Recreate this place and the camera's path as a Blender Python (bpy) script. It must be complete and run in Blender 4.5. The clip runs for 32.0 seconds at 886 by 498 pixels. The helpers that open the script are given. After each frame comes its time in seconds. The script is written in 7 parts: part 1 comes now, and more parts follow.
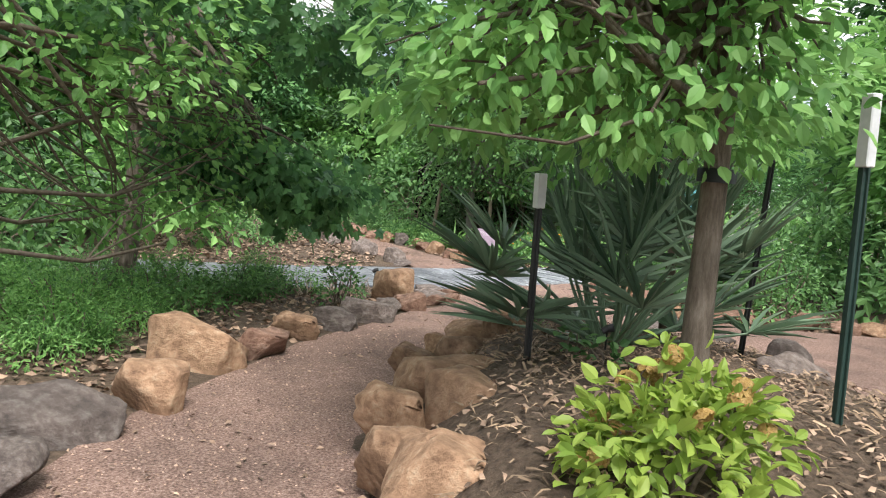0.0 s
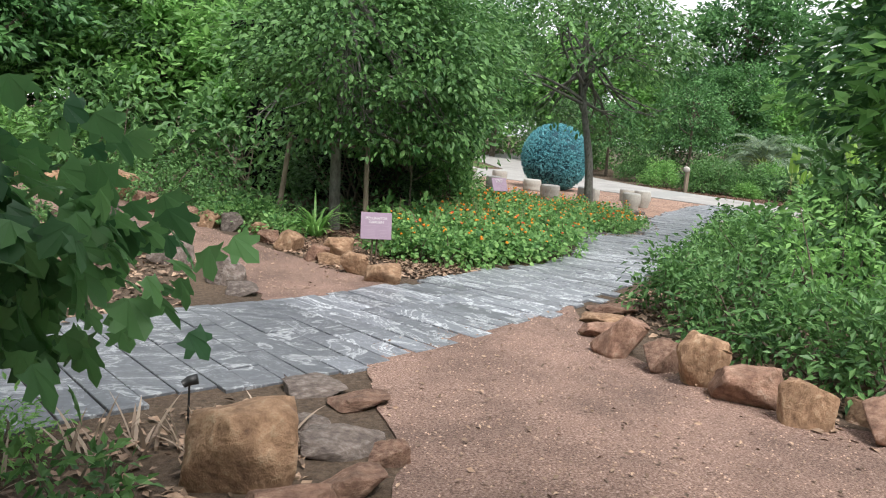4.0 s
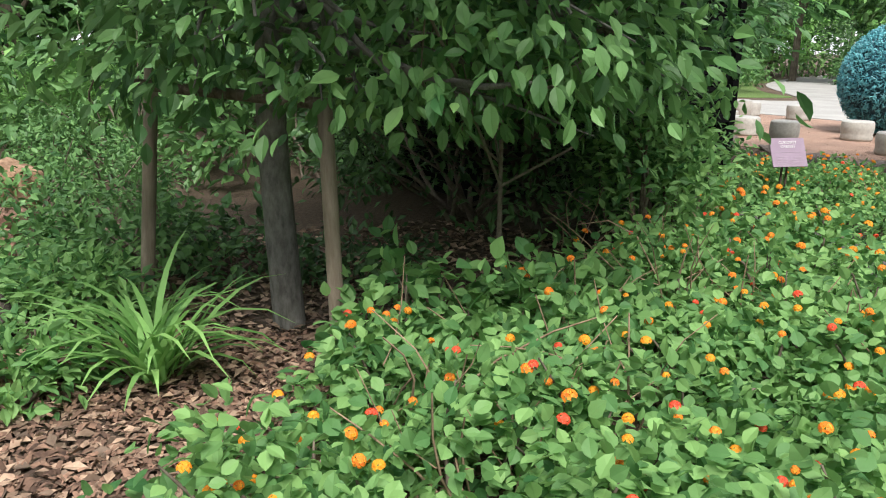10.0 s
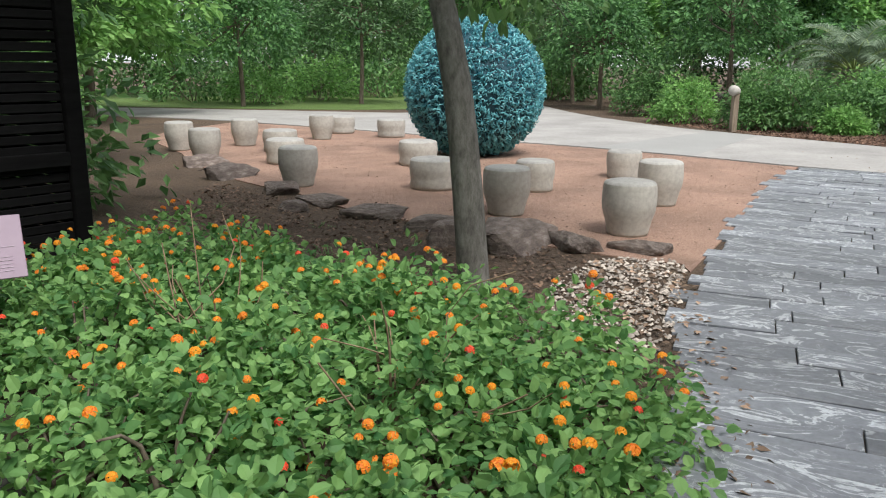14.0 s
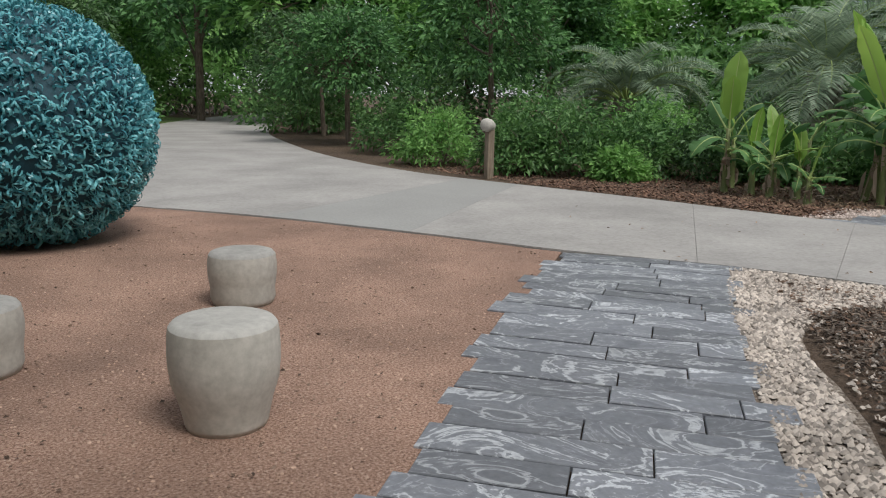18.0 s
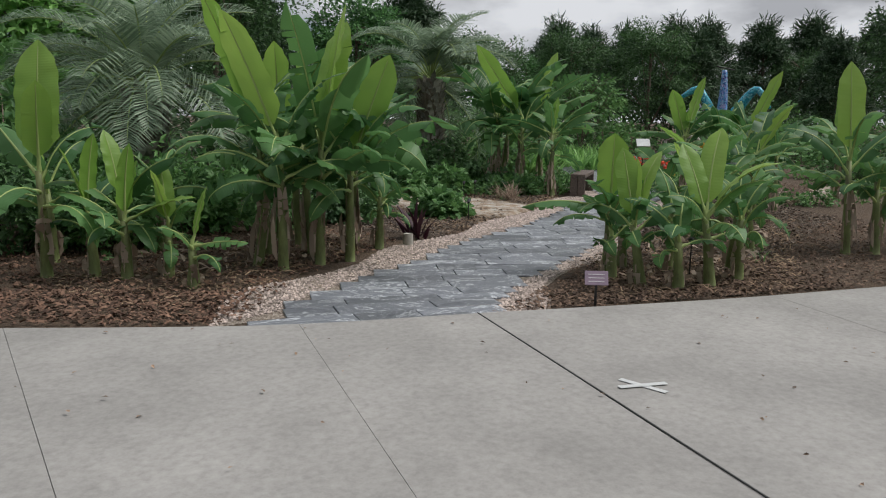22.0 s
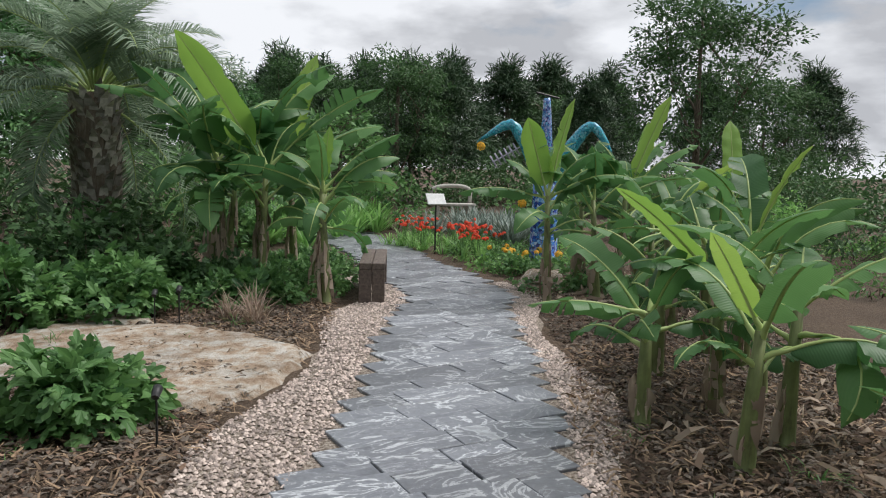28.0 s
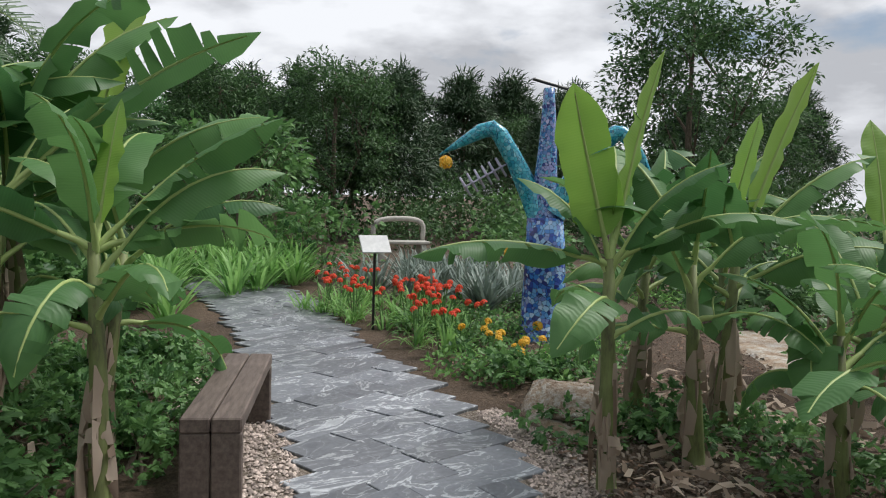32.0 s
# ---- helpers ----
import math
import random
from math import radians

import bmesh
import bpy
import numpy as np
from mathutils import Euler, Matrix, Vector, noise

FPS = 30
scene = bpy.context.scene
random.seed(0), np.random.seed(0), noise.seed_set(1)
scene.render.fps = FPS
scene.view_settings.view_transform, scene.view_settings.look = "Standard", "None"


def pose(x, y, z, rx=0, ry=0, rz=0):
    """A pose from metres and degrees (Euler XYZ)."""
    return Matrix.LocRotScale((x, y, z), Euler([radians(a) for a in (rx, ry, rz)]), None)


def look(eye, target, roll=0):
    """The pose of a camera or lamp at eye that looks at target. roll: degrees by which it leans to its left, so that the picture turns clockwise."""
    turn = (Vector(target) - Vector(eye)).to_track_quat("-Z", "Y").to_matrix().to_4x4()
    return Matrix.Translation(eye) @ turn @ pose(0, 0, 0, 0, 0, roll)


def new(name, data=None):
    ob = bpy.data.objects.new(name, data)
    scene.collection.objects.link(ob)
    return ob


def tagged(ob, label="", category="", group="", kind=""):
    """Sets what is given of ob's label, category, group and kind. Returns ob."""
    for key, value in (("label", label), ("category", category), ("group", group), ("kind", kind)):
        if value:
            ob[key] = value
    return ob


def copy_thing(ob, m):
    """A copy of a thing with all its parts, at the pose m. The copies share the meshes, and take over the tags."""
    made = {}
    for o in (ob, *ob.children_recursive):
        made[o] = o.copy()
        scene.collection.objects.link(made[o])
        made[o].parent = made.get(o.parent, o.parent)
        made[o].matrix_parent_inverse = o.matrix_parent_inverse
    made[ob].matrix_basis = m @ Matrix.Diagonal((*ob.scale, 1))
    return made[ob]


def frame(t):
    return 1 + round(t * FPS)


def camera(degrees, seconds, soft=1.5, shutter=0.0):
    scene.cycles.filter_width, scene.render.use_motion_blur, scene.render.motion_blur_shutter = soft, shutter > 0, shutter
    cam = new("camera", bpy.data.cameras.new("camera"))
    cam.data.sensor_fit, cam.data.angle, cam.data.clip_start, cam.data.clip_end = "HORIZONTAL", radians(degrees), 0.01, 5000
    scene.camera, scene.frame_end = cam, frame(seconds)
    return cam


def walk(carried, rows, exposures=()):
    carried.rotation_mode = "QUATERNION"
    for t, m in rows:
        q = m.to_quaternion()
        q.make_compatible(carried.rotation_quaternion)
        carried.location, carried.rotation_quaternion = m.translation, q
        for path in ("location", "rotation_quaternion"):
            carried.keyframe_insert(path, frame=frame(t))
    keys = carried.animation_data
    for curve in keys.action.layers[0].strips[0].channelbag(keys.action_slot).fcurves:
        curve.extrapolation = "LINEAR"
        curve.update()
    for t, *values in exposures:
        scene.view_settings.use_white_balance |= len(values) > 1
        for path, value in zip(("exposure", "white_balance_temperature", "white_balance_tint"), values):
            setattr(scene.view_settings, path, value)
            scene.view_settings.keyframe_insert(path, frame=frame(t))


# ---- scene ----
# camera and walk
cam = camera(59.8, 32.0, soft=1.1)
METRES, EYE, TILT, LEAN, TURN = 42.0, 1.53, -5.25, -4.9, 0.0
ROWS = [
    (0.0, 0.0, 0.0, 0.0, 0.0, 0.0, -0.0),
    (0.5, -0.003, 0.0139, 0.0028, -0.28, 0.1, -0.53),
    (1.0, -0.0069, 0.0288, 0.0045, -0.2, -0.46, -0.79),
    (1.5, -0.0091, 0.0445, 0.0063, 0.55, -1.39, -0.75),
    (2.0, -0.0114, 0.0609, 0.0093, 2.91, -1.33, -0.69),
    (2.5, -0.014, 0.0784, 0.0105, 3.52, -3.01, -1.2),
    (3.0, -0.0151, 0.0971, 0.0132, 4.04, -3.22, -0.67),
    (3.5, -0.0148, 0.1156, 0.0146, -4.71, -4.89, 1.5),
    (4.0, -0.0105, 0.1335, 0.0169, -13.0, -4.85, 1.09),
    (4.5, -0.0068, 0.1513, 0.018, -16.69, -5.21, 3.5),
    (6.5, 0.017, 0.2184, 0.0218, -9.1, -6.19, 0.81),
    (7.0, 0.0214, 0.2332, 0.0224, -4.74, -5.52, 0.93),
    (7.5, 0.0265, 0.2487, 0.0222, 2.88, -5.08, 0.83),
    (8.0, 0.0295, 0.2639, 0.0223, 4.31, -5.9, 0.56),
    (8.5, 0.033, 0.2778, 0.0221, 9.38, -7.17, 0.66),
    (9.0, 0.0367, 0.2923, 0.0225, 11.3, -9.13, 1.3),
    (9.5, 0.0423, 0.3054, 0.0245, 9.82, -9.26, 3.32),
    (10.0, 0.0503, 0.3184, 0.0258, 7.68, -8.74, 3.51),
    (10.5, 0.0602, 0.3316, 0.0259, -1.09, -8.49, 4.74),
    (11.0, 0.0721, 0.3431, 0.0259, -3.64, -8.42, 6.46),
    (11.5, 0.0833, 0.355, 0.025, -7.17, -8.76, 6.4),
    (12.0, 0.0955, 0.3669, 0.0246, -9.61, -8.96, 5.85),
    (12.5, 0.1069, 0.3796, 0.0244, -10.29, -9.04, 5.22),
    (13.0, 0.1175, 0.392, 0.0244, -11.34, -9.24, 4.99),
    (13.5, 0.1276, 0.405, 0.0247, -11.35, -9.22, 4.93),
    (14.0, 0.1368, 0.4183, 0.0246, -12.32, -9.44, 5.39),
    (14.5, 0.1475, 0.4306, 0.0253, -13.33, -9.56, 6.08),
    (15.0, 0.1583, 0.4428, 0.025, -19.24, -10.38, 6.72),
    (15.5, 0.1693, 0.4542, 0.025, -21.56, -9.93, 6.65),
    (17.5, 0.2084, 0.5046, 0.0258, -26.6, -9.12, 5.96),
    (18.0, 0.2176, 0.5183, 0.0263, -26.98, -8.88, 5.71),
    (18.5, 0.2258, 0.5323, 0.0266, -30.64, -9.04, 5.3),
    (19.0, 0.2348, 0.5455, 0.0269, -33.11, -9.27, 5.59),
    (19.5, 0.2441, 0.5577, 0.0275, -43.05, -10.53, 5.63),
    (20.0, 0.2546, 0.5685, 0.0276, -52.02, -11.62, 5.93),
    (20.5, 0.2651, 0.5791, 0.0284, -60.32, -12.3, 5.55),
    (21.0, 0.2756, 0.5872, 0.0286, -69.36, -13.17, 6.55),
    (21.5, 0.2871, 0.5949, 0.0292, -72.37, -12.86, 6.23),
    (22.0, 0.2979, 0.6026, 0.0294, -77.32, -13.25, 5.37),
    (22.5, 0.3108, 0.6093, 0.0295, -78.78, -12.74, 5.5),
    (23.0, 0.3242, 0.616, 0.029, -82.36, -13.03, 5.55),
    (23.5, 0.3377, 0.6209, 0.0289, -84.16, -11.96, 5.39),
    (24.0, 0.352, 0.625, 0.0285, -86.03, -11.75, 5.17),
    (24.5, 0.3662, 0.6279, 0.0275, -88.72, -12.0, 4.7),
    (26.5, 0.4217, 0.6347, 0.0225, -93.84, -12.32, 3.91),
    (27.0, 0.4354, 0.6342, 0.0213, -95.85, -11.68, 3.48),
    (27.5, 0.4496, 0.6331, 0.0202, -96.77, -11.45, 3.37),
    (28.0, 0.4637, 0.6318, 0.0185, -98.1, -11.66, 3.09),
    (28.5, 0.4784, 0.6299, 0.0172, -98.28, -11.56, 2.89),
    (29.0, 0.4925, 0.6283, 0.0158, -99.04, -11.61, 2.7),
    (29.5, 0.5067, 0.6264, 0.0145, -99.28, -11.33, 2.49),
    (30.0, 0.5212, 0.6252, 0.0129, -99.59, -11.24, 2.33),
    (30.5, 0.5351, 0.623, 0.0117, -100.07, -10.43, 2.18),
    (31.0, 0.5496, 0.6207, 0.0106, -100.31, -9.97, 2.23),
    (31.5, 0.5639, 0.618, 0.0085, -101.31, -9.85, 2.2),
    (32.0, 0.5782, 0.6147, 0.007, -101.87, -9.77, 2.27),
]
walk(cam, [(t, pose(0, 0, EYE, TILT, LEAN, TURN) @ pose(METRES * x, METRES * y, METRES * z, 90 + pitch, roll, yaw)) for t, x, y, z, yaw, pitch, roll in ROWS],
     exposures=[(0, 0.82), (2, 1.2), (3, 1.05), (4.2, 0.5), (6.5, 0.34), (7.5, 0.34), (9, 0.65), (10, 0.8), (11, 0.95), (12, 0.65), (13, 0.5), (15, 0.15), (17.5, -0.32), (20, -0.45), (23, -0.54), (24.5, -0.3), (27, -0.17), (32, -0.14)])

from mathutils.geometry import delaunay_2d_cdt

# ---- world and sun ----
SUN_EL, SUN_AZ = 58.0, 165.0
world = bpy.data.worlds.new("sky")
scene.world = world
world.use_nodes = True
wn, wl = world.node_tree.nodes, world.node_tree.links
wn.clear()
w_out = wn.new("ShaderNodeOutputWorld")
w_bg = wn.new("ShaderNodeBackground")
w_sky = wn.new("ShaderNodeTexSky")
w_sky.sky_type, w_sky.sun_disc = "NISHITA", False
w_sky.sun_elevation, w_sky.sun_rotation = radians(SUN_EL), radians(SUN_AZ)
w_co = wn.new("ShaderNodeTexCoord")
w_map = wn.new("ShaderNodeMapping")
w_map.inputs["Scale"].default_value = (1.0, 1.0, 2.6)
w_map.inputs["Location"].default_value = (0.35, 0.2, 0.0)
w_n1 = wn.new("ShaderNodeTexNoise")
w_n1.inputs["Scale"].default_value, w_n1.inputs["Detail"].default_value, w_n1.inputs["Roughness"].default_value = 2.4, 9, 0.55
w_n2 = wn.new("ShaderNodeTexNoise")
w_n2.inputs["Scale"].default_value, w_n2.inputs["Detail"].default_value = 5.0, 9
w_cover = wn.new("ShaderNodeValToRGB")
w_cover.color_ramp.elements[0].position, w_cover.color_ramp.elements[1].position = 0.36, 0.46
w_tone = wn.new("ShaderNodeValToRGB")
w_tone.color_ramp.elements[0].position, w_tone.color_ramp.elements[0].color = 0.41, (6.6, 6.8, 7.3, 1)
w_tone.color_ramp.elements[1].position, w_tone.color_ramp.elements[1].color = 0.6, (11.8, 12.1, 12.7, 1)
w_mix = wn.new("ShaderNodeMixRGB")
wl.new(w_co.outputs["Generated"], w_map.inputs["Vector"])
wl.new(w_map.outputs[0], w_n1.inputs["Vector"])
wl.new(w_map.outputs[0], w_n2.inputs["Vector"])
wl.new(w_n1.outputs[0], w_cover.inputs[0])
wl.new(w_n2.outputs[0], w_tone.inputs[0])
wl.new(w_cover.outputs[0], w_mix.inputs[0])
wl.new(w_sky.outputs[0], w_mix.inputs[1])
wl.new(w_tone.outputs[0], w_mix.inputs[2])
wl.new(w_mix.outputs[0], w_bg.inputs[0])
w_bg.inputs[1].default_value = 0.086
wl.new(w_bg.outputs[0], w_out.inputs[0])
sun = new("sun", bpy.data.lights.new("sun", "SUN"))
sun.data.energy, sun.data.angle, sun.data.color = 3.5, radians(24), (1.0, 0.965, 0.925)
sun_dir = Vector((math.sin(radians(SUN_AZ)) * math.cos(radians(SUN_EL)), math.cos(radians(SUN_AZ)) * math.cos(radians(SUN_EL)), math.sin(radians(SUN_EL))))
sun.matrix_world = look(sun_dir * 60, (0, 0, 0))


# ---- materials ----
def nodes_of(name):
    m = bpy.data.materials.new(name)
    m.use_nodes = True
    nt = m.node_tree
    return m, nt.nodes, nt.links, nt.nodes["Principled BSDF"]


def ramp(nd, stops):
    r = nd.new("ShaderNodeValToRGB")
    e = r.color_ramp.elements
    while len(e) < len(stops):
        e.new(0.5)
    for el, (p, c) in zip(e, stops):
        el.position, el.color = p, (*c, 1)
    return r


def noise_node(nd, ln, vec, scale, detail=6, rough=0.6):
    n = nd.new("ShaderNodeTexNoise")
    n.inputs["Scale"].default_value, n.inputs["Detail"].default_value, n.inputs["Roughness"].default_value = scale, detail, rough
    ln.new(vec, n.inputs["Vector"])
    return n


def surface(name, stops, grain=40.0, patch=1.5, rough=0.85, bump=0.4, dist=0.01, piece=0.0, island=False, dark=0.25, stretch=(1, 1, 1), metal=0.0):
    """A rough surface: fine grain through a colour ramp, large patches, relief, and a shift of tone from piece to piece."""
    m, nd, ln, bsdf = nodes_of(name)
    co = nd.new("ShaderNodeTexCoord")
    geo = nd.new("ShaderNodeNewGeometry")
    mp = nd.new("ShaderNodeMapping")
    mp.inputs["Scale"].default_value = stretch
    ln.new(co.outputs["Object"], mp.inputs["Vector"])
    fine = noise_node(nd, ln, mp.outputs[0], grain, 8, 0.7)
    big = noise_node(nd, ln, co.outputs["Object"], patch, 4, 0.6)
    col = ramp(nd, stops)
    ln.new(fine.outputs[0], col.inputs[0])
    mult = nd.new("ShaderNodeMixRGB")
    mult.blend_type = "MULTIPLY"
    mult.inputs[0].default_value = 1.0
    tone = ramp(nd, [(0.3, (1 - dark,) * 3), (0.7, (1.0, 1.0, 1.0))])
    ln.new(big.outputs[0], tone.inputs[0])
    ln.new(col.outputs[0], mult.inputs[1])
    ln.new(tone.outputs[0], mult.inputs[2])
    last = mult.outputs[0]
    if piece:
        hsv = nd.new("ShaderNodeHueSaturation")
        rng = nd.new("ShaderNodeMapRange")
        rng.inputs["To Min"].default_value, rng.inputs["To Max"].default_value = 1 - piece, 1 + piece
        if island:
            ln.new(geo.outputs["Random Per Island"], rng.inputs["Value"])
        else:
            info = nd.new("ShaderNodeObjectInfo")
            ln.new(info.outputs["Random"], rng.inputs["Value"])
        ln.new(rng.outputs[0], hsv.inputs["Value"])
        ln.new(last, hsv.inputs["Color"])
        last = hsv.outputs[0]
    ln.new(last, bsdf.inputs["Base Color"])
    bsdf.inputs["Roughness"].default_value = rough
    bsdf.inputs["Metallic"].default_value = metal
    if bump:
        b = nd.new("ShaderNodeBump")
        b.inputs["Strength"].default_value, b.inputs["Distance"].default_value = bump, dist
        ln.new(fine.outputs[0], b.inputs["Height"])
        ln.new(b.outputs[0], bsdf.inputs["Normal"])
    return m


def leafy(name, lo, hi, rough=0.5, through_light=0.38, gloss=0.35, veined=False):
    """A leaf: tone from leaf to leaf, light that shines through, a dull gloss."""
    m, nd, ln, bsdf = nodes_of(name)
    geo = nd.new("ShaderNodeNewGeometry")
    co = nd.new("ShaderNodeTexCoord")
    col = ramp(nd, [(0.0, (lo[0], lo[1], lo[2] * 1.2)), (1.0, (hi[0], hi[1], hi[2] * 1.2))])
    big = noise_node(nd, ln, co.outputs["Object"], 0.9, 3)
    mixv = nd.new("ShaderNodeMath")
    mixv.operation = "MULTIPLY_ADD"
    mixv.inputs[1].default_value = 0.8
    info = nd.new("ShaderNodeObjectInfo")
    ln.new(info.outputs["Random"] if veined else geo.outputs["Random Per Island"], mixv.inputs[0])
    sub = nd.new("ShaderNodeMath")
    sub.operation = "MULTIPLY_ADD"
    sub.inputs[1].default_value, sub.inputs[2].default_value = 1.2, -0.48
    ln.new(big.outputs[0], sub.inputs[0])
    ln.new(sub.outputs[0], mixv.inputs[2])
    tone = mixv.outputs[0]
    if veined:
        wave = nd.new("ShaderNodeTexWave")
        wave.inputs["Scale"].default_value, wave.inputs["Distortion"].default_value, wave.inputs["Detail"].default_value, wave.inputs["Detail Scale"].default_value = 22, 1.6, 3, 2.0
        ln.new(co.outputs["Object"], wave.inputs["Vector"])
        stripe = nd.new("ShaderNodeMath")
        stripe.operation = "MULTIPLY_ADD"
        stripe.inputs[1].default_value = 0.07
        ln.new(wave.outputs[1], stripe.inputs[0])
        ln.new(tone, stripe.inputs[2])
        tone = stripe.outputs[0]
        bp = nd.new("ShaderNodeBump")
        bp.inputs["Strength"].default_value, bp.inputs["Distance"].default_value = 0.2, 0.004
        ln.new(wave.outputs[1], bp.inputs["Height"])
        ln.new(bp.outputs[0], bsdf.inputs["Normal"])
    ln.new(tone, col.inputs[0])
    ln.new(col.outputs[0], bsdf.inputs["Base Color"])
    bsdf.inputs["Roughness"].default_value = rough
    bsdf.inputs["Specular IOR Level"].default_value = gloss
    tr = nd.new("ShaderNodeBsdfTranslucent")
    hsv = nd.new("ShaderNodeHueSaturation")
    hsv.inputs["Value"].default_value, hsv.inputs["Hue"].default_value = 1.3, 0.495
    ln.new(col.outputs[0], hsv.inputs["Color"])
    ln.new(hsv.outputs[0], tr.inputs[0])
    mx = nd.new("ShaderNodeMixShader")
    mx.inputs[0].default_value = through_light
    ln.new(bsdf.outputs[0], mx.inputs[1])
    ln.new(tr.outputs[0], mx.inputs[2])
    ln.new(mx.outputs[0], nd["Material Output"].inputs[0])
    return m


M = {}
M["soil"] = surface("soil", [(0.3, (0.045, 0.03, 0.02)), (0.48, (0.115, 0.077, 0.05)), (0.66, (0.185, 0.13, 0.088))], 26, 0.7, 0.95, 1.0, 0.035, dark=0.45)
M["gravel"] = surface("decomposed_granite", [(0.36, (0.09, 0.056, 0.042)), (0.46, (0.215, 0.13, 0.1)), (0.55, (0.325, 0.212, 0.17)), (0.66, (0.5, 0.375, 0.315))], 75, 1.3, 0.95, 0.8, 0.012, dark=0.5)
M["gravel_orange"] = surface("orange_granite", [(0.36, (0.13, 0.072, 0.05)), (0.46, (0.31, 0.185, 0.132)), (0.55, (0.42, 0.272, 0.205)), (0.66, (0.56, 0.42, 0.335))], 75, 1.1, 0.95, 0.8, 0.012, dark=0.42)
M["concrete"] = surface("concrete", [(0.3, (0.302, 0.292, 0.277)), (0.5, (0.372, 0.36, 0.342)), (0.7, (0.427, 0.415, 0.397))], 22, 0.8, 0.85, 0.15, 0.003, dark=0.3)
M["concrete_new"] = surface("concrete_patch", [(0.3, (0.27, 0.27, 0.26)), (0.7, (0.35, 0.35, 0.335))], 30, 0.5, 0.85, 0.12, 0.003, dark=0.14)
M["rock"] = surface("sandstone", [(0.26, (0.13, 0.075, 0.048)), (0.4, (0.27, 0.158, 0.093)), (0.54, (0.38, 0.235, 0.143)), (0.64, (0.43, 0.3, 0.195)), (0.78, (0.5, 0.42, 0.33))], 3.2, 1.5, 0.9, 0.7, 0.05, piece=0.25, dark=0.38)
M["red_rock"] = surface("red_sandstone", [(0.28, (0.13, 0.072, 0.052)), (0.45, (0.26, 0.145, 0.1)), (0.6, (0.37, 0.23, 0.165)), (0.76, (0.48, 0.38, 0.31))], 3.4, 1.4, 0.9, 0.7, 0.05, piece=0.25, dark=0.5)
M["grey_rock"] = surface("grey_sandstone", [(0.25, (0.07, 0.055, 0.05)), (0.5, (0.19, 0.15, 0.13)), (0.75, (0.36, 0.32, 0.29))], 4.0, 1.1, 0.9, 0.8, 0.05, piece=0.25, dark=0.5)
M["pebble"] = surface("white_pebble", [(0.3, (0.3, 0.255, 0.215)), (0.7, (0.58, 0.52, 0.46))], 14, 2, 0.8, 0.2, 0.004, piece=0.6, island=True)
M["pebble_pink"] = surface("pinkish_crushed_pebble", [(0.3, (0.34, 0.27, 0.235)), (0.7, (0.6, 0.505, 0.45))], 14, 2, 0.8, 0.2, 0.004, piece=0.6, island=True)
M["pebble_bed"] = surface("pebble_bed", [(0.36, (0.12, 0.09, 0.065)), (0.47, (0.3, 0.24, 0.19)), (0.56, (0.5, 0.43, 0.36)), (0.68, (0.7, 0.63, 0.55))], 48, 1.3, 0.95, 1.0, 0.025, dark=0.45)
M["flag"] = surface("pale_flagstone", [(0.32, (0.2, 0.13, 0.085)), (0.43, (0.4, 0.29, 0.2)), (0.52, (0.5, 0.43, 0.35)), (0.62, (0.62, 0.59, 0.54))], 6, 1.3, 0.9, 1.0, 0.05, piece=0.1, dark=0.42)
M["litter"] = surface("leaf_litter", [(0.3, (0.14, 0.085, 0.055)), (0.7, (0.44, 0.31, 0.22))], 9, 1, 0.8, 0.2, 0.004, piece=0.6, island=True)
M["mulch"] = surface("wood_mulch", [(0.3, (0.07, 0.045, 0.033)), (0.7, (0.25, 0.165, 0.115))], 18, 1, 0.95, 0.4, 0.006, piece=0.6, island=True)
M["mulch_red"] = surface("red_bark_mulch", [(0.3, (0.075, 0.042, 0.03)), (0.7, (0.27, 0.16, 0.108))], 18, 1, 0.95, 0.4, 0.006, piece=0.6, island=True)
M["grain"] = surface("granite_grain", [(0.3, (0.26, 0.16, 0.11)), (0.7, (0.5, 0.36, 0.28))], 20, 1, 0.95, 0.0, piece=0.5, island=True)
M["mulch_grey"] = surface("grey_shredded_mulch", [(0.3, (0.075, 0.058, 0.047)), (0.7, (0.25, 0.205, 0.165))], 18, 1, 0.95, 0.3, 0.006, piece=0.6, island=True)
M["straw"] = surface("dry_straw", [(0.3, (0.16, 0.1, 0.06)), (0.7, (0.4, 0.29, 0.19))], 18, 1, 0.9, 0.1, 0.003, piece=0.5, island=True)
M["bark"] = surface("bark", [(0.3, (0.06, 0.045, 0.032)), (0.5, (0.17, 0.135, 0.1)), (0.75, (0.32, 0.27, 0.22))], 22, 2.5, 0.95, 0.9, 0.02, stretch=(1, 1, 0.22), dark=0.35)
M["grey_bark"] = surface("grey_bark", [(0.3, (0.09, 0.085, 0.075)), (0.5, (0.2, 0.19, 0.17)), (0.75, (0.33, 0.32, 0.3))], 24, 3.0, 0.95, 0.8, 0.015, stretch=(1, 1, 0.4), dark=0.4)
M["twig"] = surface("twig", [(0.3, (0.1, 0.075, 0.055)), (0.7, (0.27, 0.22, 0.17))], 30, 2, 0.9, 0.2, 0.004)
M["dark_slat"] = surface("charred_timber", [(0.3, (0.003, 0.003, 0.0035)), (0.7, (0.01, 0.01, 0.0105))], 30, 2, 0.95, 0.3, 0.004, piece=0.3, stretch=(0.2, 0.2, 1))
M["dark_slat"].node_tree.nodes["Principled BSDF"].inputs["Specular IOR Level"].default_value = 0.12
